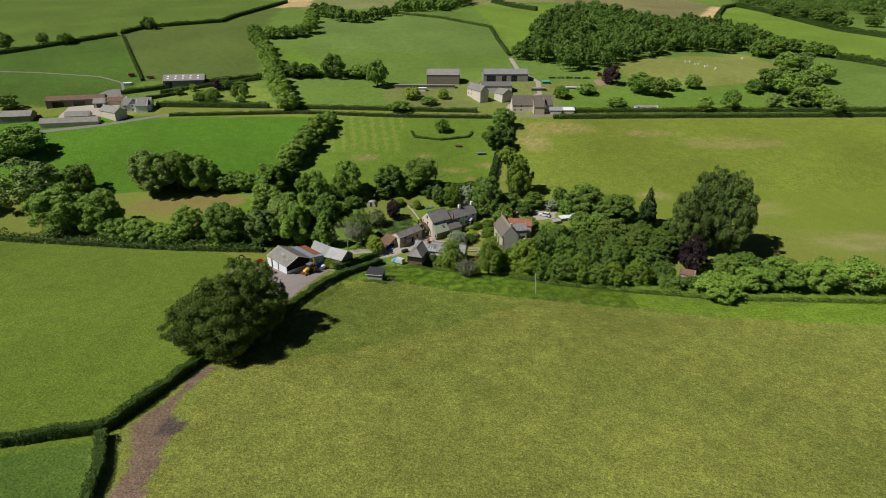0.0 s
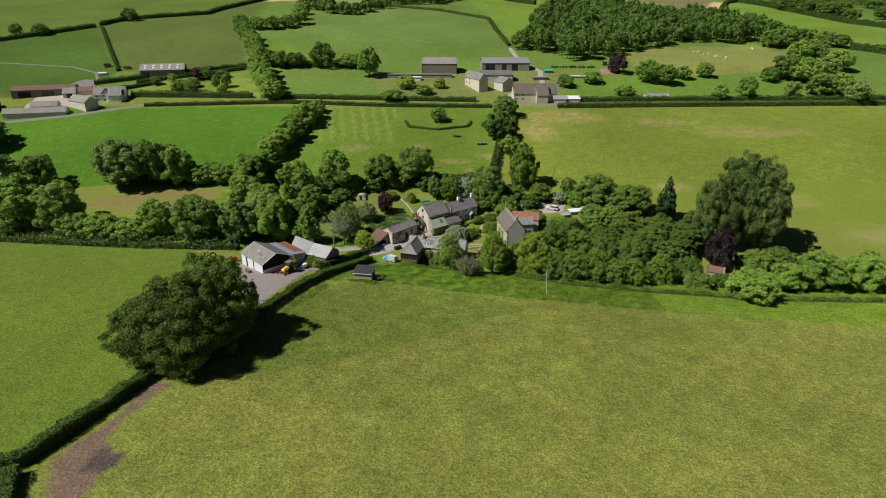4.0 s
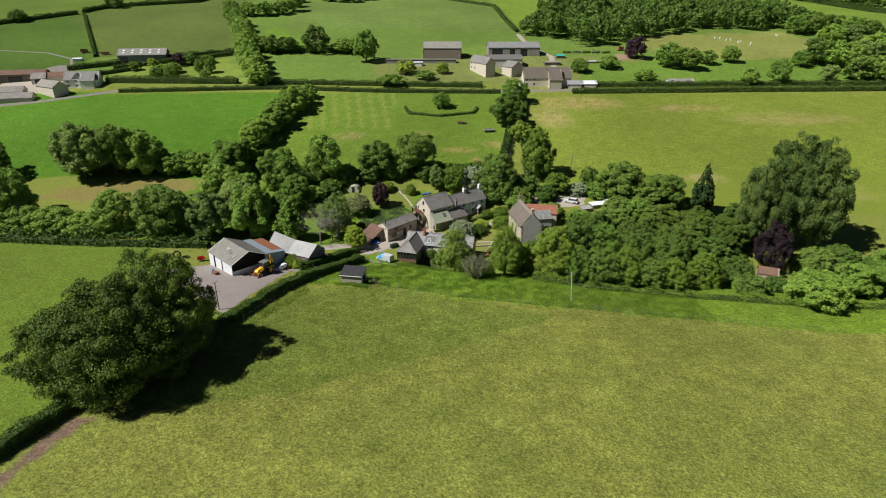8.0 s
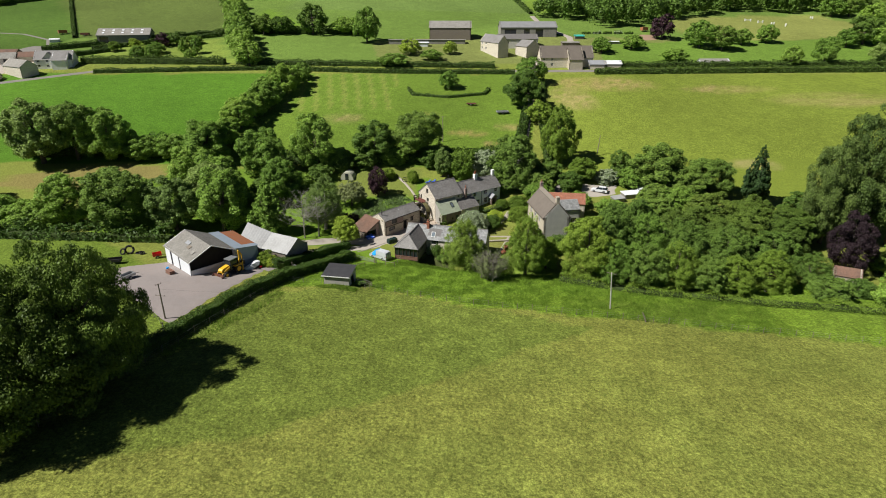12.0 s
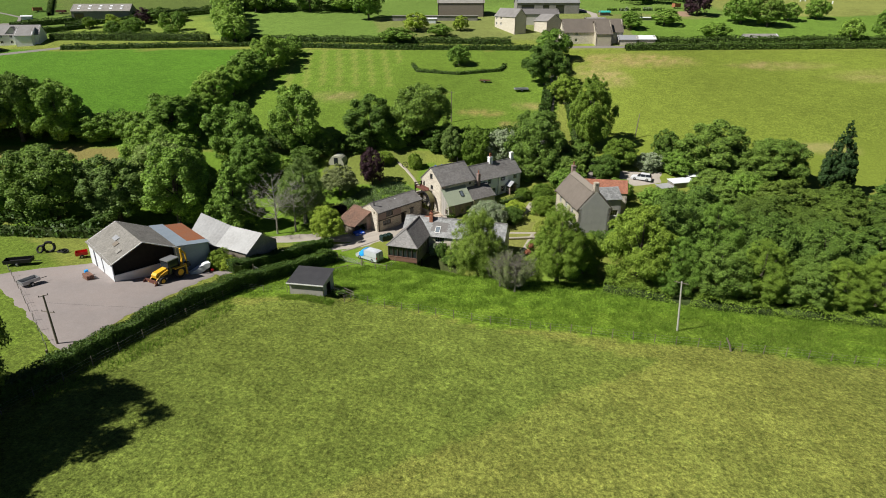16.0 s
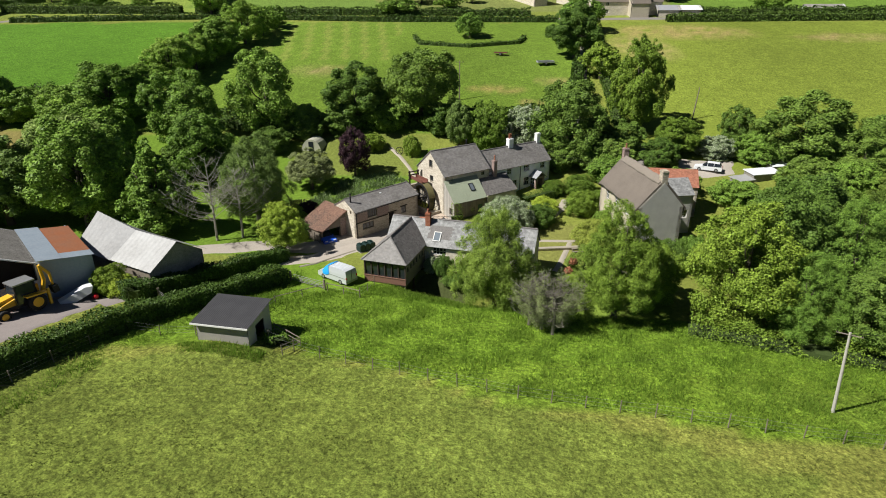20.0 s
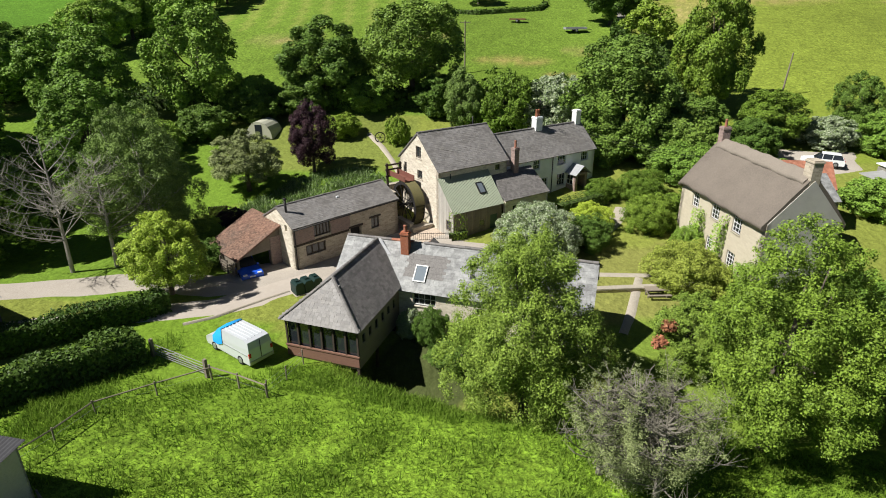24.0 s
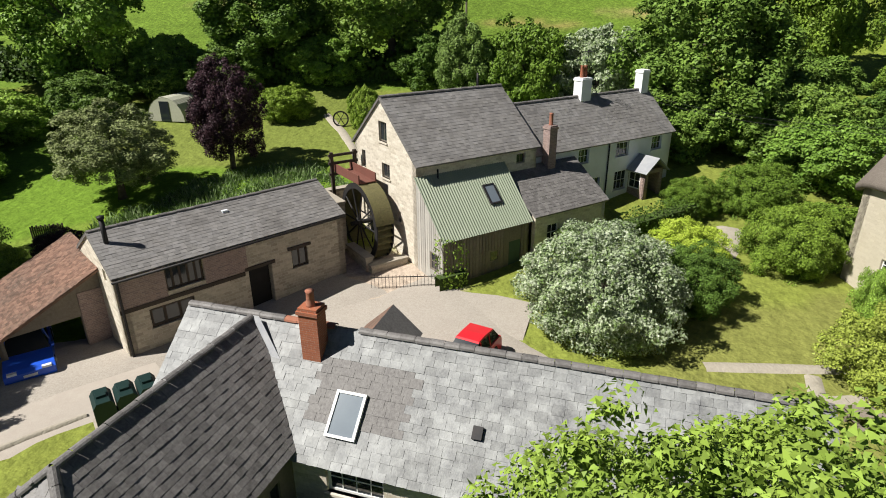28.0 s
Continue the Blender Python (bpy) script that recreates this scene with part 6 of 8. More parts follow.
# --- thatched house ---
TANG = -80.2
that = thing("thatched_house", "two-storey cream stone house under a thick grey thatched roof", "house", pose(20.9, 216.2, 11.9, 0, 0, TANG))
TL, TW, TE, TR = 13.4, 6.2, 6.3, 9.9
to = [(2.2, 3.4, 4.2, 5.7), (5.6, 6.9, 4.2, 5.8), (9.0, 10.3, 4.2, 5.8), (2.3, 3.3, 1.2, 2.4), (5.6, 6.6, 1.2, 2.4), (9.0, 10.2, 1.0, 2.4)]
tf = walls(that, TL, TW, -1.0, TE, TR - 0.2, (M_CREAM, M_RENDER, M_CREAM, M_CREAM), (to, [], [], []), 0.5)
for o in to:
    window(that, tf[0], o, M_PAINT_W, 3, 4, bar=0.04, sill=M_CREAM)


def thatch(L, W, eave, ridge, over, verge, th, far=None):
    """Thick rounded thatch: one closed skin swept along the house, softly uneven."""
    g = Geo()
    half = W / 2
    k = (ridge - eave) / half
    prof = []
    for i in range(9):
        s = i / 8
        y = -over + (half + over) * s
        prof.append((y, eave - over * k + (half + over) * k * s + th * (1 - 0.25 * s ** 6)))
    prof = [(-over + 0.22, eave - over * k - 0.05), (-over + 0.02, eave - over * k + 0.05)] + prof
    full = prof + [(W - y, z) for y, z in reversed(prof[:-1])]
    nst = 28
    far = verge if far is None else far
    rows = []
    for i in range(nst + 1):
        x = -verge + (L + verge + far) * i / nst
        end = min(i, nst - i)
        dip = (0.35, 0.12, 0.03)[end] if end < 3 and (i < 3 or far > 0) else 0
        row_ = []
        for y, z in full:
            w = 0.04 * math.sin(x * 1.7 + y * 2.1) + 0.03 * math.sin(x * 3.9 - y * 1.3)
            row_.append((x, y + (W / 2 - y) * dip * 0.08, z - dip + w))
        rows.append(len(g.v))
        g.v += row_
    n = len(full)
    for a, b in zip(rows, rows[1:]):
        for j in range(n - 1):
            g.f.append((a + j, b + j, b + j + 1, a + j + 1))
        g.f.append((b, a, a + n - 1, b + n - 1))
    for row, step in ((rows[0], 1), (rows[-1], -1)):
        cap = len(g.v)
        g.v += g.v[row:row + n]
        g.f.append(tuple(cap + j for j in range(n))[::step])
    return g


part("thatch_roof", thatch(TL, TW, TE, TR, 0.45, 0.25, 0.32, -0.04), M_THATCH, that, smooth=True)
g = thatch(TL - 0.6, 1.5, TR - 0.62, TR + 0.12, 0.0, 0.0, 0.3)
part("thatch_ridge", g, M_THATCH_RIDGE, that, "paler raised thatch ridge", smooth=True, m=pose(0.3, TW / 2 - 0.75, 0))
chimney(that, 0.5, TW / 2, TR - 0.8, TR + 1.35, 0.75, 0.75, M_BRICK_OLD, 1, M_TILE_RED, True, "brick chimney stack with an orange pot", 0.7)
chimney(that, TL - 0.5, TW / 2, TR - 0.8, TR + 1.35, 0.95, 0.8, M_STONE_BARN, 0, None, True, "squat stone chimney stack")
# extension behind it and red-roofed outhouse
ext = thing("house_extension", "slate-roofed rear extension of the thatched house", "house", pose(27.0, 210.6, 12.3, 0, 0, 10))
xf = walls(ext, 6.5, 5, -1, 5.2, 7.0, M_RENDER, ([(4.4, 5.9, 1.6, 2.8)], [(1.8, 3.0, 3.3, 4.4)], [], []), 0.3)
window(ext, xf[0], (4.4, 5.9, 1.6, 2.8), M_PAINT_W, 3, 2)
window(ext, xf[1], (1.8, 3.0, 3.3, 4.4), M_PAINT_W, 2, 2)
gable_roof(ext, 6.5, 5, 5.2, 7.0, 0.2, 0.1, M_LEAD, "slate", M_SLATE_PALE_J, 0.3, 0.24, seed=12)
sto = thing("outhouse", "small brown stone store half hidden in the thicket", "outhouse", pose(84.5, 187.0, float(land(84.5, 187)), 0, 0, -25))
walls(sto, 5.0, 3.6, -1, 2.2, 3.6, M_STONE_BARN, T=0.3)
gable_roof(sto, 5.0, 3.6, 2.2, 3.6, 0.2, 0.15, M_TILE)
ribbon("thicket_path", [(86, 187), (83.5, 182), (80, 175.5)], 1.3, M_DRIVE, "pale earth path up from the stream to a stone store", "path", dz=0.08)
red = thing("outhouse", "stone outhouse with a red clay-tile roof", "outhouse", pose(26.4, 218.0, 12.9, 0, 0, -8))
walls(red, 9.5, 5, -1, 4.2, 6.2, M_STONE, T=0.3)
gable_roof(red, 9.5, 5, 4.2, 6.2, 0.2, 0.1, M_TILE_RED, "slate", M_TILE_RED, 0.24, 0.2, seed=13)

# --- white farm building in the yard ---
shed = thing("farm_building", "white sheet-clad farm building with a grey cement roof", "barn", pose(-59.4, 183.4, 15.4, 0, 0, -45))
SL, SW, SE, SR = 12.3, 9.4, 3.6, 5.8
sf = [face(i, SL, SW) for i in range(4)]
part("wall", wall_geo(SL, -1, [(0, SE), (SL, SE)], 0.12, [(2.6, 3.5, -0.2, 3.2), (6.8, 7.4, -0.2, 3.2)]), M_WHITE_SHEET, shed, m=sf[0])
part("wall", wall_geo(SW, -1, [(0, 1.6), (SW, 1.6)], 0.12, []), M_WHITE_SHEET, shed, m=sf[1])
part("wall", wall_geo(SW, -1, [(0, SE), (SW / 2, SR), (SW, SE)], 0.12, []), M_WHITE_SHEET, shed, m=sf[3])
part("wall", wall_geo(SL, -1, [(0, SE), (SL, SE)], 0.12, []), M_WHITE_SHEET, shed, m=sf[2])
# open gable: a near-black sheet painted as the shade inside
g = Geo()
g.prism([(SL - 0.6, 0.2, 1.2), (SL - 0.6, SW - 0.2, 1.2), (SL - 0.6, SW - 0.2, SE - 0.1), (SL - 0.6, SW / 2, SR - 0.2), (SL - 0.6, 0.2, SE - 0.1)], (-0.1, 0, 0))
part("inner_cladding", g, M_DARK, shed, "near-black sheet standing for the shade inside the open gable")
for p, u, v in (((-0.2, -0.3, SE - 0.14), (SL + 0.6, 0, 0), (0, SW / 2 + 0.3, SR - SE + 0.14)), ((SL + 0.4, SW + 0.3, SE - 0.14), (-(SL + 0.6), 0, 0), (0, -(SW / 2 + 0.3), SR - SE + 0.14))):
    part("roof", corrugated(p, u, v, 0.3, 0.04), M_CEMENT, shed, "weathered grey corrugated roof")
g = Geo()
g.tube([(SL + 0.42, -0.3, SE - 0.12), (SL + 0.42, SW / 2, SR + 0.05), (SL + 0.42, SW + 0.3, SE - 0.12)], 0.09, 6)
part("bargeboard", g, M_PAINT_W, shed)
for x, y, w, m in ((9.6, 1.4, 1.2, M_CEMENT), (7.0, 1.9, 1.2, M_TIMBER), (5.0, 2.5, 1.7, M_LEAD)):
    g = Geo()
    k = (SR - SE) / (SW / 2)
    g.prism([(x, y, SE + y * k + 0.05), (x + w, y, SE + y * k + 0.05), (x + w, y + 0.75, SE + (y + 0.75) * k + 0.05), (x, y + 0.75, SE + (y + 0.75) * k + 0.05)], (0, 0, 0.08))
    part("rooflight", g, m, shed, "dirty rooflight patched into the sheets")
ext2 = thing("shed_extension", "lean-to extension with blue-grey and rusty sheet roofing", "shed", pose(-59.4, 183.4, 15.4, 0, 0, -45) @ pose(0, SW, 0))
part("roof", corrugated((SL + 0.2, 2.4, 3.42), (-(SL + 0.1), 0, 0), (0, -2.3, 0.31), 0.2, 0.03), M_BLUE_TIN, ext2, "blue-grey sheet roof")
part("roof", corrugated((SL - 1.6, 5.4, 3.0), (-(SL - 2.4), 0, 0), (0, -3.05, 0.41), 0.2, 0.03), M_RUST, ext2, "orange rusty sheet roof")
part("roof", corrugated((SL + 0.2, 5.4, 3.0), (-1.8, 0, 0), (0, -3.05, 0.41), 0.2, 0.03), M_BLUE_TIN, ext2, "blue-grey sheet roof")
part("wall", wall_geo(5.2, -1, [(0, 3.6), (5.2, 2.95)], 0.1, []), M_BLUE_TIN, ext2, m=pose(SL, 0, 0, 0, 0, 90))
part("wall", wall_geo(SL - 0.2, -1, [(0, 2.95), (SL - 0.2, 2.95)], 0.1, []), M_BLUE_TIN, ext2, m=pose(SL, 5.2, 0, 0, 0, 180))

# --- sagging tin barn by the drive ---
tin = thing("tin_barn", "old low barn with a sagging galvanised tin roof", "barn", pose(-46.9, 191.9, 14.0, 0, 0, -27))
NL, NW = 13.6, 7.2
for s, (x0, x1, za, zb) in enumerate(((-0.2, 7.0, 5.7, 4.5), (6.9, 14.2, 4.5, 4.5))):
    for side in (0, 1):
        g = Geo()
        kx, ky = 40, 8
        for j in range(ky + 1):
            for i in range(kx + 1):
                x = x0 + (x1 - x0) * i / kx
                zr = za + (zb - za) * i / kx
                t = j / ky
                y = -0.3 + (NW / 2 + 0.3) * t
                z = 2.1 + (zr - 2.1) * (t ** 0.92) + 0.025 * math.sin(i * math.pi / 2) - 0.1 * math.sin(math.pi * t)
                g.v.append((x, y if side == 0 else NW - y, z + 0.02 * s))
        for j in range(ky):
            for i in range(kx):
                a = j * (kx + 1) + i
                q = (a, a + 1, a + kx + 2, a + kx + 1)
                g.f.append(q if side == 0 else q[::-1])
        part("roof", g, M_TIN_PALE if s else M_TIN, tin)
for m, ln, tops in ((pose(0, 0, 0), NL, [(0, 2.1), (NL, 2.1)]), (pose(NL, 0, 0, 0, 0, 90), NW, [(0, 2.1), (NW / 2, 4.3), (NW, 2.1)]), (pose(NL, NW, 0, 0, 0, 180), NL, [(0, 2.1), (NL, 2.1)]), (pose(0, NW, 0, 0, 0, 270), NW, [(0, 2.1), (NW / 2, 5.5), (NW, 2.1)])):
    part("wall", wall_geo(ln, -1.5, tops, 0.2, []), M_TIMBER if ln == NL else M_CEMENT, tin, m=m)

# --- black-roofed field shelter ---
M_FELT = mat("black_felt", (0.045, 0.045, 0.05), 0.8, var=((1, 0.5, (0.07, 0.07, 0.075)), (9, 0.4, (0.03, 0.03, 0.03))), bump=0.2)
fs = thing("field_shelter", "small timber field shelter with a black sheet roof", "shed", pose(-24.3, 173.9, 14.05, 0, 0, -9))
part("roof", corrugated((-0.3, -0.35, 2.75), (5.75, 0, 0), (0, 4.9, 0.55), 0.2, 0.012), M_FELT, fs, "black corrugated roof")
fa = Geo()
fa.box(-0.3, 5.45, -0.4, -0.35, 2.6, 2.77)
part("fascia", fa, M_PAINT_W, fs)
part("wall", wall_geo(5.2, -1, [(0, 2.68), (5.2, 2.68)], 0.08, []), M_BOARD_PALE, fs)
part("wall", wall_geo(4.3, -1, [(0, 2.68), (4.3, 3.16)], 0.08, [(1.4, 3.0, -0.6, 2.1)]), M_BOARD_PALE, fs, "silvered boarded wall with a dark doorway", m=pose(5.2, 0, 0, 0, 0, 90))
part("wall", wall_geo(4.3, -1, [(0, 3.16), (4.3, 2.68)], 0.08, []), M_TIMBER, fs, m=pose(0, 4.3, 0, 0, 0, 270))
part("wall", wall_geo(5.2, -1, [(0, 3.16), (5.2, 3.16)], 0.08, []), M_TIMBER, fs, m=pose(5.2, 4.3, 0, 0, 0, 180))


# --- distant farms ---
def farmhouse(name, label, x, y, ang, L, W, eave, ridge, wall_m, roof_m, wins=(), group="", sink=0.0, cat="house"):
    ob = thing(name, label, cat, pose(x, y, float(land(x, y)) - sink, 0, 0, ang), group)
    fr = walls(ob, L, W, -2.5, eave, ridge, wall_m, (list(wins), [], [], []), 0.3)
    for o in wins:
        window(ob, fr[0], o, M_PAINT_W if cat == "house" else M_OAK, 2, 1, bar=0.08, frame=0.12)
    gable_roof(ob, L, W, eave, ridge, 0.3, 0.3, roof_m)
    return ob


W4 = [(1, 2.1, 3, 4.2), (4.5, 5.6, 3, 4.2), (1, 2.1, 0.8, 2), (4.5, 5.6, 0.8, 2)]
farmhouse("far_barn", "long dark timber barn with a grey sheet roof", -10, 388.5, 0, 21, 11, 6.0, 9.0, M_TIMBER, M_CEMENT, cat="barn")
farmhouse("far_barn", "long open barn with a pale sheet roof", 26.5, 394, 3, 29, 11, 5.0, 7.6, M_CEMENT, M_TIN, [(2, 8, 0, 4), (12, 15, 0, 4), (18, 22, 0, 4)], cat="barn")
farmhouse("far_house", "long stone farmhouse with a slate roof", 15, 369, -62, 16, 5.4, 4.5, 7.5, M_STONE, M_SLATE, W4)
farmhouse("far_house", "grey-roofed stone farm building", 24, 372, 4, 19, 9, 4.5, 6.5, M_RENDER, M_SLATE_DARK, cat="barn")
farmhouse("far_house", "small gabled farm building", 31, 362, -55, 8, 8, 4.0, 6.5, M_STONE, M_SLATE, cat="barn")
farmhouse("far_house", "large old thatched stone farmhouse", 40, 340, 3, 23, 8, 4.5, 9.0, M_STONE, M_THATCH, W4)
farmhouse("far_house", "stone cross-wing of the farmhouse", 52, 337, 3, 6, 10, 4.5, 9.0, M_CREAM, M_THATCH)
farmhouse("far_outhouse", "low outhouse with glass roof", 61, 338, 0, 7, 6, 2.2, 3.6, M_STONE, M_LEAD, cat="barn")
farmhouse("far_outhouse", "low outhouse with pale sheet roof", 68.5, 338.5, 0, 6.5, 6, 2.2, 3.4, M_STONE, M_WHITE_SHEET, cat="barn")
farmhouse("far_wall_barn", "long low concrete silage wall", -30, 380, 1, 38, 3, 2.2, 2.3, M_CEMENT, M_CEMENT, cat="barn")
lb = farmhouse("far_barn", "grey barn with rows of pale rooflights", -173, 376, 15, 24, 14, 5.0, 7.8, M_CEMENT, M_CEMENT, [(1, 5, 0, 4)], cat="barn")
for i in range(5):
    for j in range(2):
        g = Geo()
        yy = 1.6 + j * 2.6
        g.box(0, 1.1, 0, 1.3, 0.05, 0.1)
        part("rooflight", g, M_WHITE_SHEET, lb, m=pose(2.2 + i * 4.4, yy, 5.0 + yy * 0.4, 21.8, 0, 0))
farmhouse("far_barn", "long low barn with a rust-streaked roof", -226, 341, 18, 30, 10, 4.5, 6.2, M_TIMBER, M_TILE, [(3, 9, 0, 3.5), (14, 20, 0, 3.5)], cat="barn")
farmhouse("far_house", "low pale farm building round a yard", -213, 312, 14, 28, 6, 3.0, 5.0, M_STONE, M_CEMENT, cat="barn")
farmhouse("far_house", "stone farm building with a grey roof", -190, 330, -30, 14, 7, 3.5, 6.0, M_STONE, M_CEMENT, cat="barn")
farmhouse("far_house", "grey-roofed cottage by the road", -180, 336, 14, 15, 8, 4.2, 7.5, M_WHITE, M_SLATE, W4)
farmhouse("far_house", "gabled wing of the roadside cottage", -172, 335, 14, 6, 9, 4.2, 7.0, M_WHITE, M_SLATE)
farmhouse("far_barn", "pale sheet-roofed barn at the farm's edge", -238, 318, 14, 15, 10, 4.0, 6.2, M_CEMENT, M_CEMENT, cat="barn")
farmhouse("far_barn", "pale-roofed low farm building", -205, 322, 14, 12, 6, 3.0, 5.0, M_STONE, M_CEMENT, cat="barn")

# --- slates laid one by one on the lodge ---
for q in nearest:
    g = slates_geo([q])
    part("slate", g, M_SLATE_DARK if 5.2 < q[0].x < 8.2 and q[0].z < DE + 1.75 else M_SLATE_PALE, roof_f)

# ---- vehicles ----
def paintmat(name, c, metal=0.0, rough=0.3):
    return mat(name, c, rough, metal, var=((2.5, 0.25, tuple(v * 0.85 for v in c)),), spec=0.5)


M_SILVER, M_BLUE, M_RED, M_WHITECAR = paintmat("silver_paint", (0.6, 0.63, 0.66), 0.2, 0.35), paintmat("blue_paint", (0.02, 0.1, 0.62)), paintmat("red_paint", (0.6, 0.02, 0.03)), paintmat("pale_silver_paint", (0.72, 0.74, 0.76))
M_YELLOW = paintmat("machine_yellow", (0.75, 0.42, 0.02), 0, 0.5)
M_TYRE = mat("tyre", (0.02, 0.02, 0.021), 0.9, var=((6, 0.4, (0.035, 0.033, 0.03)),))
M_RIM = mat("wheel_rim", (0.4, 0.41, 0.42), 0.4, 0.6, var=((6, 0.4, (0.25, 0.25, 0.25)),))
M_LAMP_R = mat("tail_lamp", (0.5, 0.02, 0.02), 0.25)
M_LAMP_W = mat("head_lamp", (0.75, 0.76, 0.78), 0.15)
M_PLATE = mat("number_plate", (0.75, 0.75, 0.7), 0.4)
M_TARP = mat("blue_tarpaulin", (0.02, 0.33, 0.8), 0.5, var=((3, 0.4, (0.015, 0.25, 0.66)),), bump=0.4, bscale=6)


def hull(profile, width, tuck, belt):
    """Body from a side outline (x, z), its upper part drawn in towards the roof."""
    g = Geo()
    n = len(profile)
    for s in (-1, 1):
        for x, z in profile:
            y = width / 2 - tuck * max(0.0, z - belt) - 0.05 * max(0.0, 0.45 - z)
            g.v.append((x, s * y, z))
    for i in range(n):
        j = (i + 1) % n
        g.f.append((i, j, n + j, n + i))
    g.f.append(tuple(range(n - 1, -1, -1)))
    g.f.append(tuple(range(n, 2 * n)))
    return g


def wheel(parent, x, y, r, w, rim=None):
    g = Geo()
    g.tube([(x, y - w / 2, r), (x, y - w / 2 + 0.03, r), (x, y + w / 2 - 0.03, r), (x, y + w / 2, r)], [r * 0.9, r, r, r * 0.9], 20)
    t = part("wheel", g, M_TYRE, parent, smooth=False)
    h = Geo()
    s = 1 if y > 0 else -1
    h.tube([(x, y + s * (w / 2 - 0.02), r), (x, y + s * (w / 2 + 0.02), r)], [r * 0.62, r * 0.55], 14)
    part("rim", h, rim or M_RIM, t)


def panel(parent, name, pts, material, thick=0.015):
    """A thin flat panel laid on a body: its outline pushed outwards."""
    p = [Vector(q) for q in pts]
    n = (p[1] - p[0]).cross(p[2] - p[0]).normalized()
    g = Geo()
    g.prism([q - n * 0.01 for q in p], n * (thick + 0.01))
    return part(name, g, material, parent)


def car(name, label, m, paint, L=4.6, W=1.85, H=1.5, estate=False):
    ob = thing(name, label, "car", m)
    r = 0.33
    b = 0.82
    low = [(-L / 2, 0.35), (-L / 2 + 0.05, 0.22), (L / 2 - 0.08, 0.22), (L / 2, 0.4), (L / 2 - 0.03, 0.62), (L / 2 - 0.25, 0.74), (L * 0.2, b + 0.08), (-L / 2 + 0.1, b + 0.1), (-L / 2, 0.72)]
    part("body", hull(low, W, 0.1, 0.6), paint, ob)
    back = -L / 2 + (0.12 if estate else 0.3)
    cab = [(back, b + 0.08), (L * 0.21, b + 0.06), (L * 0.04, H - 0.06), (-L * 0.2, H - 0.05), (back + 0.35, H - 0.12 if estate else H - 0.3)]
    part("glasshouse", hull(cab, W - 0.14, 0.32, b), M_GLASS, ob)
    top = [(L * 0.045, H - 0.07), (L * 0.02, H - 0.01), (-L * 0.15, H), (back + 0.38, H - 0.08 if estate else H - 0.24), (back + 0.36, H - 0.13 if estate else H - 0.29)]
    part("roof", hull(top, W - 0.1, 0.32, b), paint, ob)
    for sx in (-1, 1):
        for sy in (-1, 1):
            wheel(ob, sx * L * 0.3, sy * (W / 2 - 0.1), r, 0.22)
    for sy in (-1, 1):
        g = Geo()
        g.box(L / 2 - 0.3, L / 2 - 0.03, sy * (W / 2 - 0.32) - 0.18, sy * (W / 2 - 0.32) + 0.18, 0.6, 0.72)
        part("headlight", g, M_LAMP_W, ob)
        g = Geo()
        g.box(-L / 2 - 0.01, -L / 2 + 0.1, sy * (W / 2 - 0.25) - 0.16, sy * (W / 2 - 0.25) + 0.16, 0.66, 0.86)
        part("tail_light", g, M_LAMP_R, ob)
        for px in (-L * 0.2, L * 0.03):
            g = Geo()
            g.tube([(px, sy * (W / 2 - 0.09), b), (px - 0.1, sy * (W / 2 - 0.24), H - 0.08)], 0.035, 6)
            part("pillar", g, paint, ob)
        g = Geo()
        g.box(L * 0.16, L * 0.2, sy * (W / 2 + 0.02) - 0.06, sy * (W / 2 + 0.02) + 0.06, b + 0.05, b + 0.17)
        part("mirror", g, paint, ob)
    g = Geo()
    g.box(L / 2 - 0.01, L / 2 + 0.02, -0.26, 0.26, 0.42, 0.53)
    part("number_plate", g, M_PLATE, ob)
    return ob


car("blue_car", "bright blue hatchback parked in the cart shed", pose(-20.2, 206.3, 11.62, 0, 0, 308), M_BLUE, 4.7, 1.92, 1.6)
car("red_car", "small bright red car on the forecourt", pose(0.0, 206.9, 11.6, 0, 0, 245), M_RED, 3.7, 1.65, 1.5, True)
car("white_estate_car", "pale silver estate car on rough parking ground", pose(43.7, 234.0, float(land(43.7, 234)) + 0.05, 0, 0, 155), M_WHITECAR, 4.7, 1.85, 1.6, True)

van = thing("van", "silver panel van with a blue sheet over its windscreen", "van", pose(-15.3, 192.5, float(land(-15.3, 192.5)) + 0.05, 0, 0, 146))
VL = 4.9
vp = [(-VL / 2, 0.5), (-VL / 2 + 0.05, 0.3), (VL / 2 - 0.1, 0.28), (VL / 2, 0.5), (VL / 2 - 0.05, 0.85), (VL / 2 - 0.35, 1.02), (VL / 2 - 0.95, 1.22), (VL / 2 - 1.55, 1.82), (VL / 2 - 1.85, 1.93), (-VL / 2 + 0.6, 1.97), (-VL / 2 + 0.14, 1.88), (-VL / 2 + 0.02, 1.4)]
part("body", hull(vp, 1.9, 0.14, 1.0), M_SILVER, van)
for i in range(5):
    g = Geo()
    y = -0.55 + i * 0.275
    g.box(-VL / 2 + 0.5, VL / 2 - 2.0, y - 0.03, y + 0.03, 1.94, 1.985)
    part("roof_rib", g, M_SILVER, van)
panel(van, "windscreen", [(VL / 2 - 0.98, -0.8, 1.25), (VL / 2 - 0.98, 0.8, 1.25), (VL / 2 - 1.52, 0.7, 1.8), (VL / 2 - 1.52, -0.7, 1.8)], M_GLASS)
g = Geo()
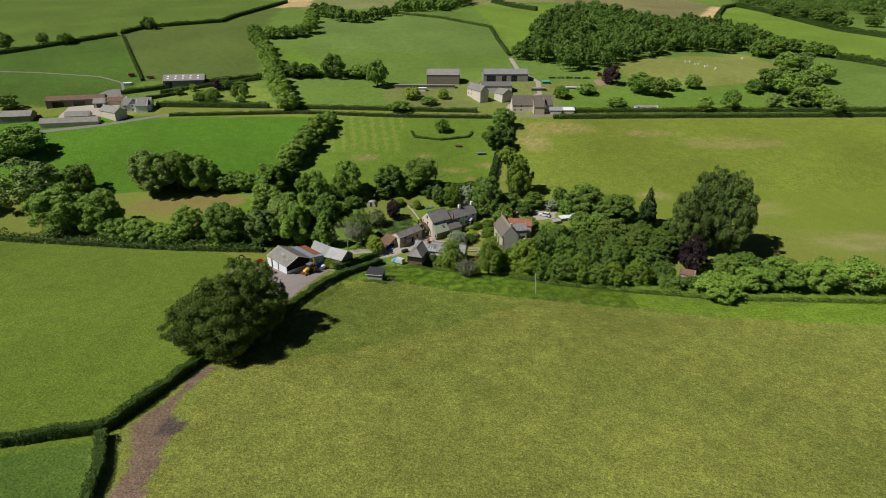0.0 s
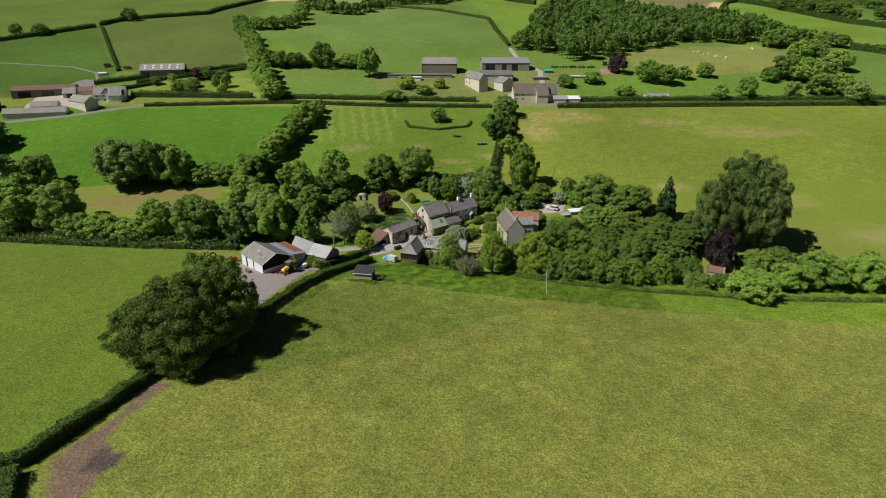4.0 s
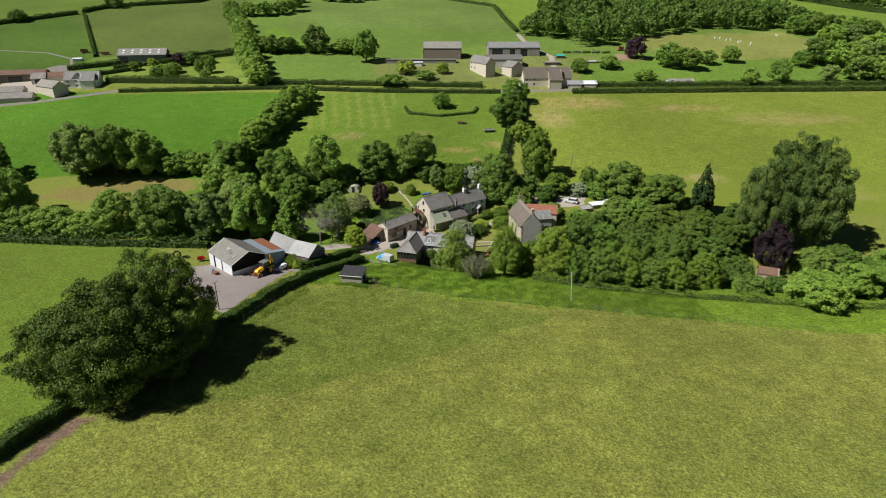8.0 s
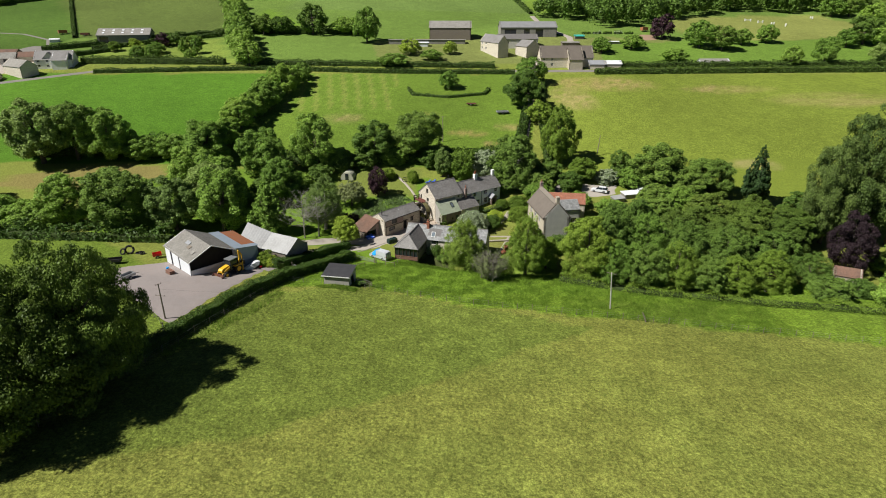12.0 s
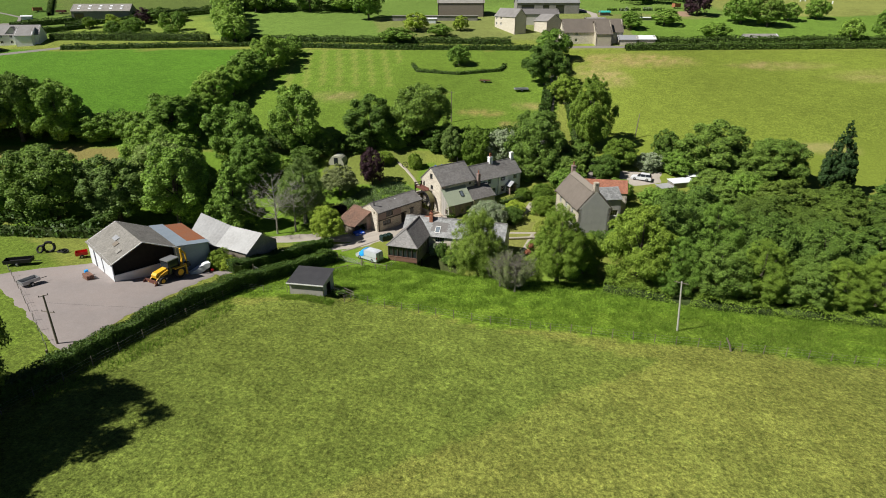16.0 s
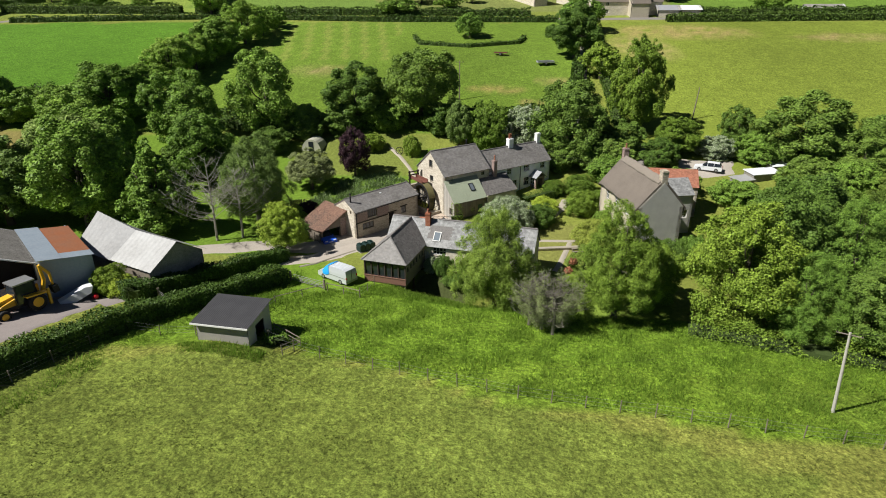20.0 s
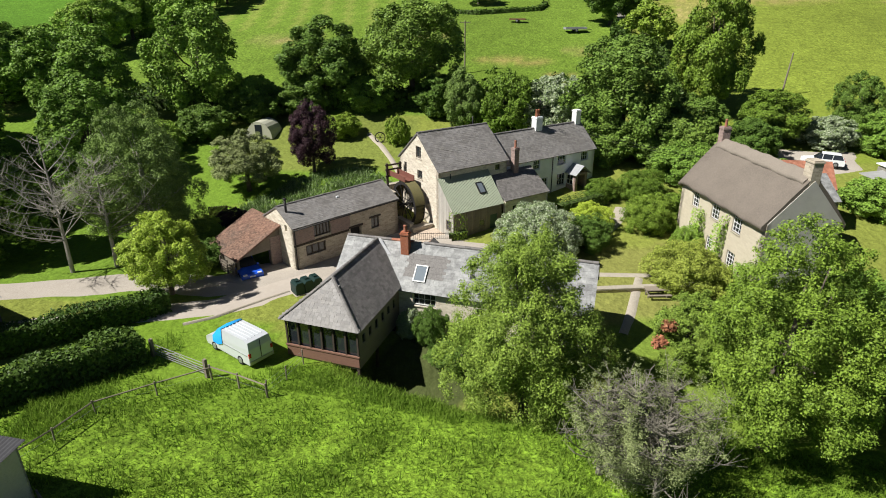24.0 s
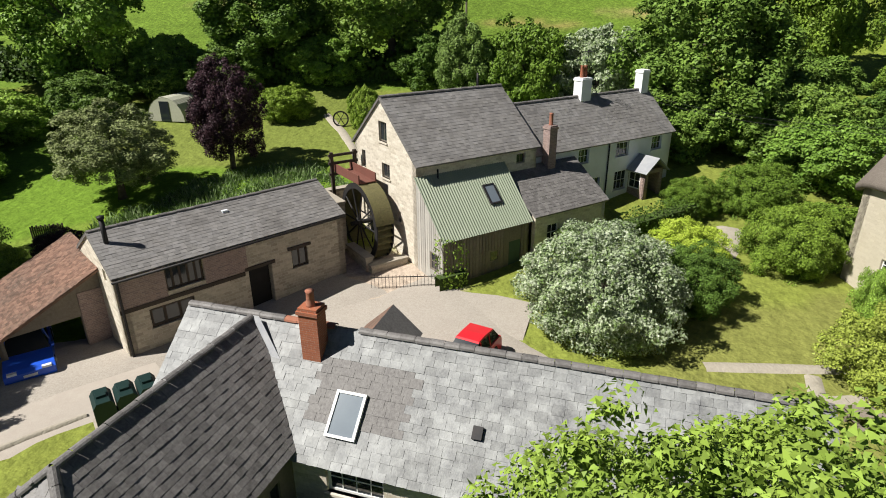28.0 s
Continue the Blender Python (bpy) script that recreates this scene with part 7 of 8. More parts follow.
g.v = [(VL / 2 - 0.85, -0.9, 1.18), (VL / 2 - 0.8, 0.2, 1.2), (VL / 2 - 0.85, 0.93, 1.15), (VL / 2 - 1.5, -0.84, 1.86), (VL / 2 - 1.45, 0.1, 1.9), (VL / 2 - 1.5, 0.86, 1.85), (VL / 2 - 1.95, -0.8, 2.0), (VL / 2 - 2.0, 0.1, 2.01), (VL / 2 - 1.9, 0.86, 1.98),
       (VL / 2 - 0.95, 1.02, 0.75), (VL / 2 - 1.5, 1.0, 0.7), (VL / 2 - 2.0, 0.99, 0.9), (VL / 2 - 0.95, -1.02, 0.85), (VL / 2 - 1.5, -1.0, 0.65), (VL / 2 - 1.95, -0.99, 0.9)]
g.f = [(0, 1, 4, 3), (1, 2, 5, 4), (3, 4, 7, 6), (4, 5, 8, 7), (2, 9, 10, 5), (5, 10, 11, 8), (12, 0, 3, 13), (13, 3, 6, 14)]
part("windscreen_cover", g, M_TARP, van, "bright blue tied-on sheet", smooth=True)
for sy in (-1, 1):
    for px in (-VL * 0.29, VL * 0.31):
        wheel(van, px, sy * 0.84, 0.34, 0.22)
    g = Geo()
    g.box(-VL / 2 - 0.02, -VL / 2 + 0.08, sy * 0.84 - 0.08, sy * 0.84 + 0.08, 0.85, 1.15)
    part("tail_light", g, M_LAMP_R, van)
    g = Geo()
    g.box(-VL / 2 + 0.2, VL / 2 - 1.9, sy * 0.955 - 0.012, sy * 0.955 + 0.012, 0.95, 0.99)
    part("side_rail", g, M_RIM, van)
g = Geo()
g.box(-VL / 2 - 0.06, -VL / 2 + 0.1, -0.93, 0.93, 0.32, 0.55)
part("bumper", g, M_RIM, van)
g = Geo()
g.box(-VL / 2 - 0.02, -VL / 2 + 0.02, -0.02, 0.02, 0.6, 1.85)
part("door_seam", g, M_IRON, van)

# backhoe loader
dig = thing("backhoe_loader", "yellow backhoe loader with raised rear arm in the yard", "digger", pose(-44.1, 177.9, float(land(-44.1, 177.9)) + 0.08, 0, 0, 243) @ Matrix.Scale(1.18, 4))
g = Geo()
g.box(-1.9, 1.9, -0.45, 0.45, 0.55, 1.05)
part("chassis", g, M_IRON, dig)
part("bonnet", hull([(0.4, 0.9), (2.1, 0.9), (2.15, 1.3), (1.9, 1.55), (0.4, 1.75)], 0.95, 0.12, 1.2), M_YELLOW, dig)
part("cab", hull([(-1.3, 0.9), (0.4, 0.9), (0.45, 1.6), (0.25, 2.6), (-1.2, 2.6), (-1.35, 1.6)], 1.4, 0.06, 1.2), M_GLASS, dig)
g = Geo()
g.box(-1.35, 0.4, -0.75, 0.75, 2.6, 2.72)
part("cab_roof", g, M_RIM, dig)
for sx in (-1.25, 0.3):
    for sy in (-0.68, 0.68):
        g = Geo()
        g.box(sx - 0.05, sx + 0.05, sy - 0.05, sy + 0.05, 0.95, 2.62)
        part("cab_post", g, M_IRON, dig)
for sy in (-0.95, 0.95):
    wheel(dig, -1.0, sy, 0.75, 0.45, M_YELLOW)
    wheel(dig, 1.6, sy * 0.9, 0.48, 0.35, M_YELLOW)
    g = Geo()
    g.tube([(0.3, sy * 0.62, 1.5), (1.5, sy * 0.62, 1.2), (2.6, sy * 0.62, 0.5)], [0.1, 0.11, 0.08], 6)
    part("loader_arm", g, M_YELLOW, dig)
    g = Geo()
    g.prism([(-1.9, sy - 0.3, 1.3), (-1.9, sy + 0.3, 1.3), (-0.2, sy + 0.3, 1.45), (-0.2, sy - 0.3, 1.45)], (0, 0, 0.12))
    part("mudguard", g, M_YELLOW, dig)
g = Geo()
for a, b_ in (((2.5, 0.9), (2.45, 0.1)), ((2.45, 0.1), (3.4, 0.05))):
    g.prism([(a[0], -1.15, a[1]), (b_[0], -1.15, b_[1]), (b_[0] + 0.05, -1.15, b_[1] + 0.08), (a[0] + 0.1, -1.15, a[1])], (0, 2.3, 0))
for sy in (-1.15, 1.11):
    g.prism([(2.45, sy, 0.08), (3.4, sy, 0.05), (2.5, sy, 0.95)], (0, 0.04, 0))
part("front_bucket", g, M_RUSTY, dig, "worn rusty loader bucket")
g = Geo()
g.tube([(-2.0, 0, 0.9), (-2.35, 0, 2.0), (-2.25, 0, 3.4)], [0.2, 0.17, 0.12], 6)
part("boom", g, M_YELLOW, dig)
g = Geo()
g.tube([(-2.25, 0, 3.4), (-2.9, 0, 2.4), (-2.95, 0, 1.3)], [0.13, 0.13, 0.1], 6)
part("dipper", g, M_YELLOW, dig)
g = Geo()
g.prism([(-2.7, -0.3, 1.2), (-3.2, -0.3, 1.25), (-3.3, -0.3, 0.6), (-2.8, -0.3, 0.55)], (0, 0.6, 0))
part("rear_bucket", g, M_IRON, dig)
for sy in (-0.9, 0.9):
    g = Geo()
    g.box(-2.15, -1.95, sy - 0.1, sy + 0.1, 0.05, 1.5)
    part("stabiliser", g, M_YELLOW, dig)

# trailers and yard clutter
def trailer(name, label, x, y, ang, L, W, material, h=0.45):
    ob = thing(name, label, "trailer", pose(x, y, float(land(x, y)) + 0.06, 0, 0, ang))
    g = Geo()
    g.box(-L / 2, L / 2, -W / 2, W / 2, 0.5, 0.58)
    part("bed", g, material, ob)
    for x0, x1, y0, y1 in ((-L / 2, L / 2, -W / 2, -W / 2 + 0.04), (-L / 2, L / 2, W / 2 - 0.04, W / 2), (-L / 2, -L / 2 + 0.04, -W / 2 + 0.04, W / 2 - 0.04), (L / 2 - 0.04, L / 2, -W / 2 + 0.04, W / 2 - 0.04)):
        g = Geo()
        g.box(x0, x1, y0, y1, 0.58, 0.58 + h)
        part("side", g, material, ob)
    for sy in (-1, 1):
        wheel(ob, 0, sy * (W / 2 + 0.1), 0.32, 0.18)
    g = Geo()
    g.tube([(L / 2, 0, 0.5), (L / 2 + 1.2, 0, 0.42)], 0.05, 6)
    part("drawbar", g, M_IRON, ob)
    return ob


trailer("trailer", "small galvanised box trailer parked in the yard", -62.0, 172.5, 60, 2.4, 1.5, M_RIM)
trailer("trailer", "pale flat farm trailer in the paddock", 19.3, 284.8, 8, 4.2, 2.0, M_LEAD, 0.3)
trailer("trailer", "rusty flat farm trailer in the paddock", 8.4, 293.1, -12, 3.4, 1.5, M_RUSTY, 0.15)
trailer("farm_machine", "dark folded farm machine at the yard edge", -70.5, 182.0, 15, 4.0, 1.6, M_IRON, 0.5)
trailer("farm_machine", "red farm implement beside the white barn", -63.0, 186.5, 30, 1.8, 1.3, M_RED, 0.5)
trailer("farm_machine", "orange farm machine far up the slope", -204.0, 400.0, 40, 4.0, 2.2, M_RUST, 1.4)
trailer("farm_machine", "rusty farm machine far up the slope", -190.0, 396.0, 10, 4.0, 2.2, M_RUSTY, 0.9)
crate = thing("log_crate", "brown crate of logs in the yard", "crate", pose(-55.2, 175.6, float(land(-55.2, 175.6)) + 0.06, 0, 0, -40))
for i in range(4):
    g = Geo()
    g.box(-0.9, 0.9, -0.5 + i * 0.26, -0.28 + i * 0.26, 0.1, 0.75 - 0.05 * (i % 2))
    part("log", g, M_BROWN, crate)
g = Geo()
g.box(-1.0, 1.0, -0.6, 0.62, 0, 0.1)
part("pallet", g, M_TIMBER, crate)
bx = thing("blue_drum", "blue plastic drum in the yard", "drum", pose(-56.3, 177.0, float(land(-56.3, 177.0)) + 0.06))
g = Geo()
g.tube([(0, 0, 0), (0, 0, 0.05), (0, 0, 0.8), (0, 0, 0.88)], [0.26, 0.3, 0.3, 0.26], 16)
part("barrel", g, M_TARP, bx)
boat = thing("covered_dinghy", "white plastic-covered load beside the yard shrubs", "load", pose(-41.0, 182.0, float(land(-41.0, 182.0)) + 0.1, 0, -22, 45))
part("cover", hull([(-1.6, 0.2), (1.4, 0.1), (1.9, 0.6), (1.2, 0.9), (-1.5, 1.0)], 1.6, 0.5, 0.3), M_WHITE_SHEET, boat)
buoy = thing("red_buoy", "red plastic buoy among yard clutter", "buoy", pose(-39.4, 182.6, float(land(-39.4, 182.6)) + 0.35))
g = Geo()
g.tube([(0, 0, -0.3), (0, 0, -0.2), (0, 0, 0), (0, 0, 0.2), (0, 0, 0.3)], [0.02, 0.24, 0.32, 0.24, 0.02], 14)
part("float", g, M_RED, buoy, smooth=True)
tree("fine_bush", "yellow", -37.6, 184.6, 2.4, 1.7, "bright yellow-green shrub beside the yard", "shrub")
tree("fine_bush", "light", -38.9, 185.0, 3.4, 1.9, "green shrub beside the yard shed", "shrub")

# old tractor tyres and scrap behind the barn end
for x, y, r, tip, turn in ((-70.4, 189.2, 0.85, 72, 20), (-71.6, 188.6, 0.6, 60, -15), (-68.6, 189.6, 0.6, 0, 0), (-67.6, 189.0, 0.5, 25, 60)):
    tyre = thing("old_tyre", "old black tractor tyre dumped beside the yard grass", "tyre", pose(x, y, float(land(x, y)) + 0.12 + r * math.sin(radians(tip)), tip, 0, turn), "dumped tyres")
    g = Geo()
    g.tube([(r * math.cos(a), r * math.sin(a), 0) for a in (i * math.tau / 20 for i in range(21))], 0.24 * r / 0.85, 8)
    part("tread", g, M_TYRE, tyre, smooth=True)

# ---- water wheel and its works ----
WX = pose(-3.2, 216.0, 11.6, 0, 0, 37)
ww = thing("waterwheel", "large mossy iron and timber water wheel against the mill", "water wheel", WX @ pose(-1.25, 4.0, 2.7))
RW, WT = 2.45, 1.15


def ring(r0, r1, x0, x1, n=40):
    g = Geo()
    for i in range(n):
        a = 2 * math.pi * i / n
        for r, x in ((r0, x0), (r1, x0), (r1, x1), (r0, x1)):
            g.v.append((x, r * math.cos(a), r * math.sin(a)))
    for i in range(n):
        j = (i + 1) % n
        for s in range(4):
            t = (s + 1) % 4
            g.f.append((4 * i + s, 4 * i + t, 4 * j + t, 4 * j + s))
    return g


for x in (-WT / 2, WT / 2 - 0.08):
    part("rim", ring(RW - 0.34, RW, x, x + 0.08), M_IRON, ww)
    for i in range(10):
        a = 2 * math.pi * i / 10
        g = Geo()
        g.tube([(x + 0.04, 0.2 * math.cos(a), 0.2 * math.sin(a)), (x + 0.04, (RW - 0.2) * math.cos(a), (RW - 0.2) * math.sin(a))], 0.045, 6)
        part("spoke", g, M_IRON, ww)
part("sole", ring(RW - 0.36, RW - 0.32, -WT / 2 + 0.08, WT / 2 - 0.08), M_MOSS, ww, "mossy timber drum")
for i in range(32):
    a = 2 * math.pi * i / 32
    g = Geo()
    c, s = math.cos(a), math.sin(a)
    c2, s2 = math.cos(a + 0.12), math.sin(a + 0.12)
    g.prism([(-WT / 2 + 0.08, (RW - 0.33) * c, (RW - 0.33) * s), (WT / 2 - 0.08, (RW - 0.33) * c, (RW - 0.33) * s), (WT / 2 - 0.08, (RW - 0.01) * c2, (RW - 0.01) * s2), (-WT / 2 + 0.08, (RW - 0.01) * c2, (RW - 0.01) * s2)], (0, -0.03 * s, 0.03 * c))
    part("paddle", g, M_MOSS, ww)
g = Geo()
for i in range(15):
    a = radians(72 + i * 7)
    for x in (-WT / 2 - 0.02, WT / 2 + 0.02):
        g.v.append((x, (RW + 0.03) * math.cos(a), (RW + 0.03) * math.sin(a)))
for i in range(14):
    g.f.append((2 * i, 2 * i + 1, 2 * i + 3, 2 * i + 2))
part("shroud", g, M_MOSS, ww, "mossy curved breast boards", smooth=True)
g = Geo()
g.tube([(-WT / 2 - 0.5, 0, 0), (WT / 2 + 0.7, 0, 0)], 0.14, 12)
part("axle", g, M_IRON, ww)
laun = thing("launder", "rust-red iron launder over the water wheel", "launder", WX @ pose(-1.25, 4.0, 5.2))
for x in (-0.6, 0.5):
    g = Geo()
    g.box(x, x + 0.08, -0.4, 3.2, 0.0, 0.55)
    part("side_plate", g, M_RUSTY, laun)
g = Geo()
g.box(-0.52, 0.5, -0.4, 3.2, 0.0, 0.06)
part("bed_plate", g, M_RUSTY, laun)
slu = thing("sluice_frame", "dark timber sluice frame behind the water wheel", "sluice", WX @ pose(-1.25, 7.0, 4.2))
for x in (-0.8, 0.8):
    g = Geo()
    g.box(x - 0.1, x + 0.1, -0.1, 0.1, -1.5, 2.3)
    part("post", g, M_OAK, slu)
for z in (0.9, 1.6, 2.1):
    g = Geo()
    g.box(-1.0, 1.0, -0.07, 0.07, z - 0.08, z + 0.08)
    part("rail", g, M_OAK, slu)


def stone_block(name, label, m, dims, category="wall", material=None, kind=""):
    ob = thing(name, label, category, m, kind=kind)
    g = Geo()
    L, W, Hh = dims
    g.box(0, L, 0, W, -1.5, Hh)
    part("masonry", g, material or M_STONE_BARN, ob)
    c = Geo()
    c.box(-0.06, L + 0.06, -0.06, W + 0.06, Hh, Hh + 0.12)
    part("coping", c, M_PAVE, ob)
    return ob


stone_block("wheel_pit_wall", "stone wall beside the wheel pit", WX @ pose(-3.4, 4.6, 0), (1.0, 3.6, 3.9))
stone_block("wheel_pit_wall", "low curved stone wall round the wheel pit", WX @ pose(-2.6, 0.9, 0), (2.4, 0.45, 1.0))
stone_block("wheel_pit_wall", "low stone wall at the wheel pit's side", WX @ pose(-2.75, 1.3, 0), (0.45, 2.6, 1.4))
stone_block("leat_wall", "stone retaining wall of the mill leat", WX @ pose(-3.0, 8.2, 2.2), (5.6, 0.5, 1.4))
steps_ = thing("stone_steps", "steep stone steps beside the barn end", "steps", pose(-8.0, 215.0, 11.8, 0, 0, 40))
for i in range(8):
    g = Geo()
    g.box(0, 1.2, i * 0.27, i * 0.27 + 0.3, -0.6, 0.2 + i * 0.2)
    part("step", g, M_PAVE, steps_)
rail = thing("iron_railing", "low black iron railing before the mill", "railing", pose(-5.6, 213.6, 11.75, 0, 0, 6))
for z in (0.15, 0.95):
    g = Geo()
    g.box(0, 3.6, -0.02, 0.02, z, z + 0.04)
    part("rail", g, M_IRON, rail)
for i in range(19):
    g = Geo()
    g.tube([(0.02 + i * 0.198, 0, 0.0), (0.02 + i * 0.198, 0, 1.05 + 0.05 * (i % 2))], 0.013, 5)
    part("baluster", g, M_IRON, rail)

# oil tanks
M_TANK = mat("tank_green", (0.008, 0.026, 0.024), 0.5, var=((2, 0.4, (0.014, 0.036, 0.032)),))
tank = thing("oil_tank", "dark green ribbed plastic oil tank on a stone base", "tank", pose(-14.1, 201.7, 11.55, 0, 0, 40))
for i in range(3):
    g = Geo()
    g.prism([(i * 0.82, 0, 0.15), (i * 0.82 + 0.76, 0, 0.15), (i * 0.82 + 0.76, 0, 1.0), (i * 0.82 + 0.62, 0, 1.2), (i * 0.82 + 0.14, 0, 1.2), (i * 0.82, 0, 1.0)], (0, 1.15, 0))
    part("tank_bay", g, M_TANK, tank)
    g = Geo()
    g.box(i * 0.82 + 0.2, i * 0.82 + 0.55, 0.4, 0.75, 1.2, 1.3)
    part("cap", g, M_TANK, tank)
g = Geo()
g.box(-0.1, 2.5, -0.1, 1.25, -0.4, 0.15)
part("base", g, M_PAVE, tank)

# nissen hut, garden ornaments, tables
hut = thing("arched_hut", "small arched corrugated greenhouse hut on the lawn", "hut", pose(-30.3, 240.4, float(land(-30.3, 240.4)) + 0.1, 0, 0, -8))
g = Geo()
for i in range(18):
    x = i * 0.2
    for s in range(13):
        t = math.pi * s / 12
        r = 2.0 + 0.03 * (i % 2)
        g.v.append((r * math.cos(t), x, r * 1.15 * math.sin(t)))
for i in range(17):
    for s in range(12):
        a = i * 13 + s
        g.f.append((a, a + 13, a + 14, a + 1))
M_HUT = mat("hut_sheet", (0.42, 0.42, 0.33), 0.7, var=((0.8, 0.5, (0.32, 0.33, 0.24)), (5, 0.4, (0.5, 0.5, 0.42))))
part("vault", g, M_HUT, hut)
g = Geo()
g.poly([(2.0 * math.cos(math.pi * s / 12), 0.02, 2.3 * math.sin(math.pi * s / 12)) for s in range(13)])
part("end_wall", g, M_HUT, hut)
g = Geo()
g.box(-0.5, 0.5, -0.03, 0.02, 0, 1.9)
part("door", g, M_GLASS, hut)
orn = thing("cast_wheel", "old iron gear wheel standing on the lawn", "ornament", pose(-12.9, 239.6, float(land(-12.9, 239.6)) + 0.75, 0, 0, 100))
part("rim", ring(0.62, 0.75, -0.06, 0.06, 24), M_IRON, orn)
for i in range(6):
    a = math.pi * i / 3
    g = Geo()
    g.tube([(0, 0, 0), (0, 0.66 * math.cos(a), 0.66 * math.sin(a))], 0.035, 6)
    part("spoke", g, M_IRON, orn)
ribbon("lawn_path", [(-14.9, 242.2), (-12.6, 238.5), (-10.6, 234.2), (-9.0, 230)], 0.9, M_PAVE, "pale stone edging path on the lawn", "path", dz=0.1)
M_CHAIR = mat("blue_fabric", (0.02, 0.08, 0.55), 0.8, var=((5, 0.4, (0.015, 0.06, 0.4)),))
for dx in (0, 1.5):
    ch = thing("garden_lounger", "folding garden lounger with blue fabric", "lounger", pose(-6.6 + dx, 238.4 + dx * 0.4, float(land(-6.6 + dx, 238.4)) + 0.02, 0, 0, 30), "blue loungers")
    g = Geo()
    g.prism([(0, 0, 0.35), (1.2, 0, 0.35), (1.7, 0, 0.85), (1.66, 0, 0.9), (1.18, 0, 0.4), (0, 0, 0.4)], (0, 0.6, 0))
    part("seat", g, M_CHAIR, ch)
    for x in (0.1, 1.1):
        for y in (0.03, 0.57):
            g = Geo()
            g.box(x - 0.02, x + 0.02, y - 0.02, y + 0.02, 0, 0.36)
            part("leg", g, M_RIM, ch)
tab = thing("picnic_table", "dark wooden picnic table with benches on the lawn", "table", pose(16.0, 204.3, float(land(16, 204.3)), 0, 0, 5))
g = Geo()
g.box(-1.0, 1.0, -0.4, 0.4, 0.7, 0.76)
part("tabletop", g, M_TIMBER, tab)
for y in (-0.85, 0.6):
    g = Geo()
    g.box(-1.0, 1.0, y, y + 0.25, 0.42, 0.47)
    part("bench", g, M_TIMBER, tab)
for x in (-0.8, 0.8):
    g = Geo()
    g.box(x - 0.04, x + 0.04, -0.8, 0.8, 0.36, 0.42)
    g.box(x - 0.04, x + 0.04, -0.35, -0.25, 0, 0.7)
    g.box(x - 0.04, x + 0.04, 0.25, 0.35, 0, 0.7)
    part("trestle", g, M_TIMBER, tab)
stone_block("garden_wall", "low stone garden wall along the lawn", pose(9.5, 204.2, 11.0, 0, 0, 8), (11.0, 0.5, 0.5))
for i, (x, y, L, W, h, a) in enumerate(((50.0, 229.5, 5.5, 2.6, 1.3, 16), (46.5, 227.0, 3.2, 2.2, 1.3, 20), (55.0, 233.5, 3.0, 2.0, 1.0, 10))):
    o = thing("ruined_shed", "low flat-roofed concrete outbuilding with pale broken roof", "outbuilding", pose(x, y, float(land(x, y)), 0, 0, a))
    g = Geo()
    g.box(0, L, 0, W, -1, h)
    part("wall", g, M_CEMENT, o)
    g = Geo()
    g.prism([(-0.2, -0.2, h), (L + 0.2, -0.2, h), (L + 0.2, W + 0.2, h + 0.3), (-0.2, W + 0.2, h + 0.3)], (0, 0, 0.1))
    part("roof", g, M_WHITE_SHEET if i != 1 else M_TIN_PALE, o)
patch("parking_ground", [(38, 230), (48, 232), (50, 238), (39, 239)], M_GRAVEL, "rough gravel parking ground", "ground")


# ---- fences, gates, poles ----
def fence(name, label, pts, step=2.6, h=1.15, wires=3, rails=0, post_r=0.05):
    ob = thing(name, label, "fence")
    line = []
    for (x0, y0), (x1, y1) in zip(pts, pts[1:]):
        n = max(1, round(math.hypot(x1 - x0, y1 - y0) / step))
        line += [(x0 + (x1 - x0) * i / n, y0 + (y1 - y0) * i / n) for i in range(n)]
    line.append(pts[-1])
    rr = random.Random(int(abs(pts[0][0]) * 10))
    tops = []
    for x, y in line:
        p = lift(x, y)
        hh = h * rr.uniform(0.92, 1.12)
        q = p + Vector((rr.uniform(-0.06, 0.06), rr.uniform(-0.06, 0.06), hh))
        g = Geo()
        g.tube([p - Vector((0, 0, 0.3)), q], [post_r, post_r * 0.9], 6)
        part("post", g, M_TIMBER, ob)
        tops.append((p, q))
    for k in range(wires):
        g = Geo()
        f = (k + 1) / (wires + 0.3)
        g.tube([p.lerp(q, f) for p, q in tops], 0.006, 4)
        part("wire", g, M_RIM, ob)
    for k in range(rails):
        f = (k + 1) / (rails + 0.15)
        for (p, q), (p2, q2) in zip(tops, tops[1:]):
            g = Geo()
            g.tube([p.lerp(q, f), p2.lerp(q2, f)], 0.045, 5)
            part("rail", g, M_TIMBER, ob)
    return ob


fence("wire_fence", "grey post-and-wire fence along the field edge", [(-17.8, 174.3), (5, 168.2), (32, 164), (88, 156)], 2.7, 1.25)
fence("wire_fence", "old post-and-wire fence along the hedge", [(-51, 124), (-42.2, 149), (-36.2, 166), (-32.6, 176), (-25, 175)], 3.4)
fence("rail_fence", "weathered post-and-rail fence by the field gate", [(-15.7, 188.9), (-11.6, 187.3)], 2.2, 1.1, 2, 1, 0.07)
fence("rail_fence", "single-rail fence running to the field shelter", [(-15.7, 188.9), (-20.5, 184.6), (-21.5, 179.2)], 3.0, 1.0, 2, 1, 0.05)
fence("wire_fence", "wire fence between the gate and the glazed wing", [(-11.6, 187.3), (-10.6, 191.4)], 2.2)
fence("rail_fence", "short weathered rail fence beside the field shelter", [(-18.2, 177.2), (-15.0, 174.8), (-16.0, 172.6)], 2.0, 1.0, 0, 2, 0.05)
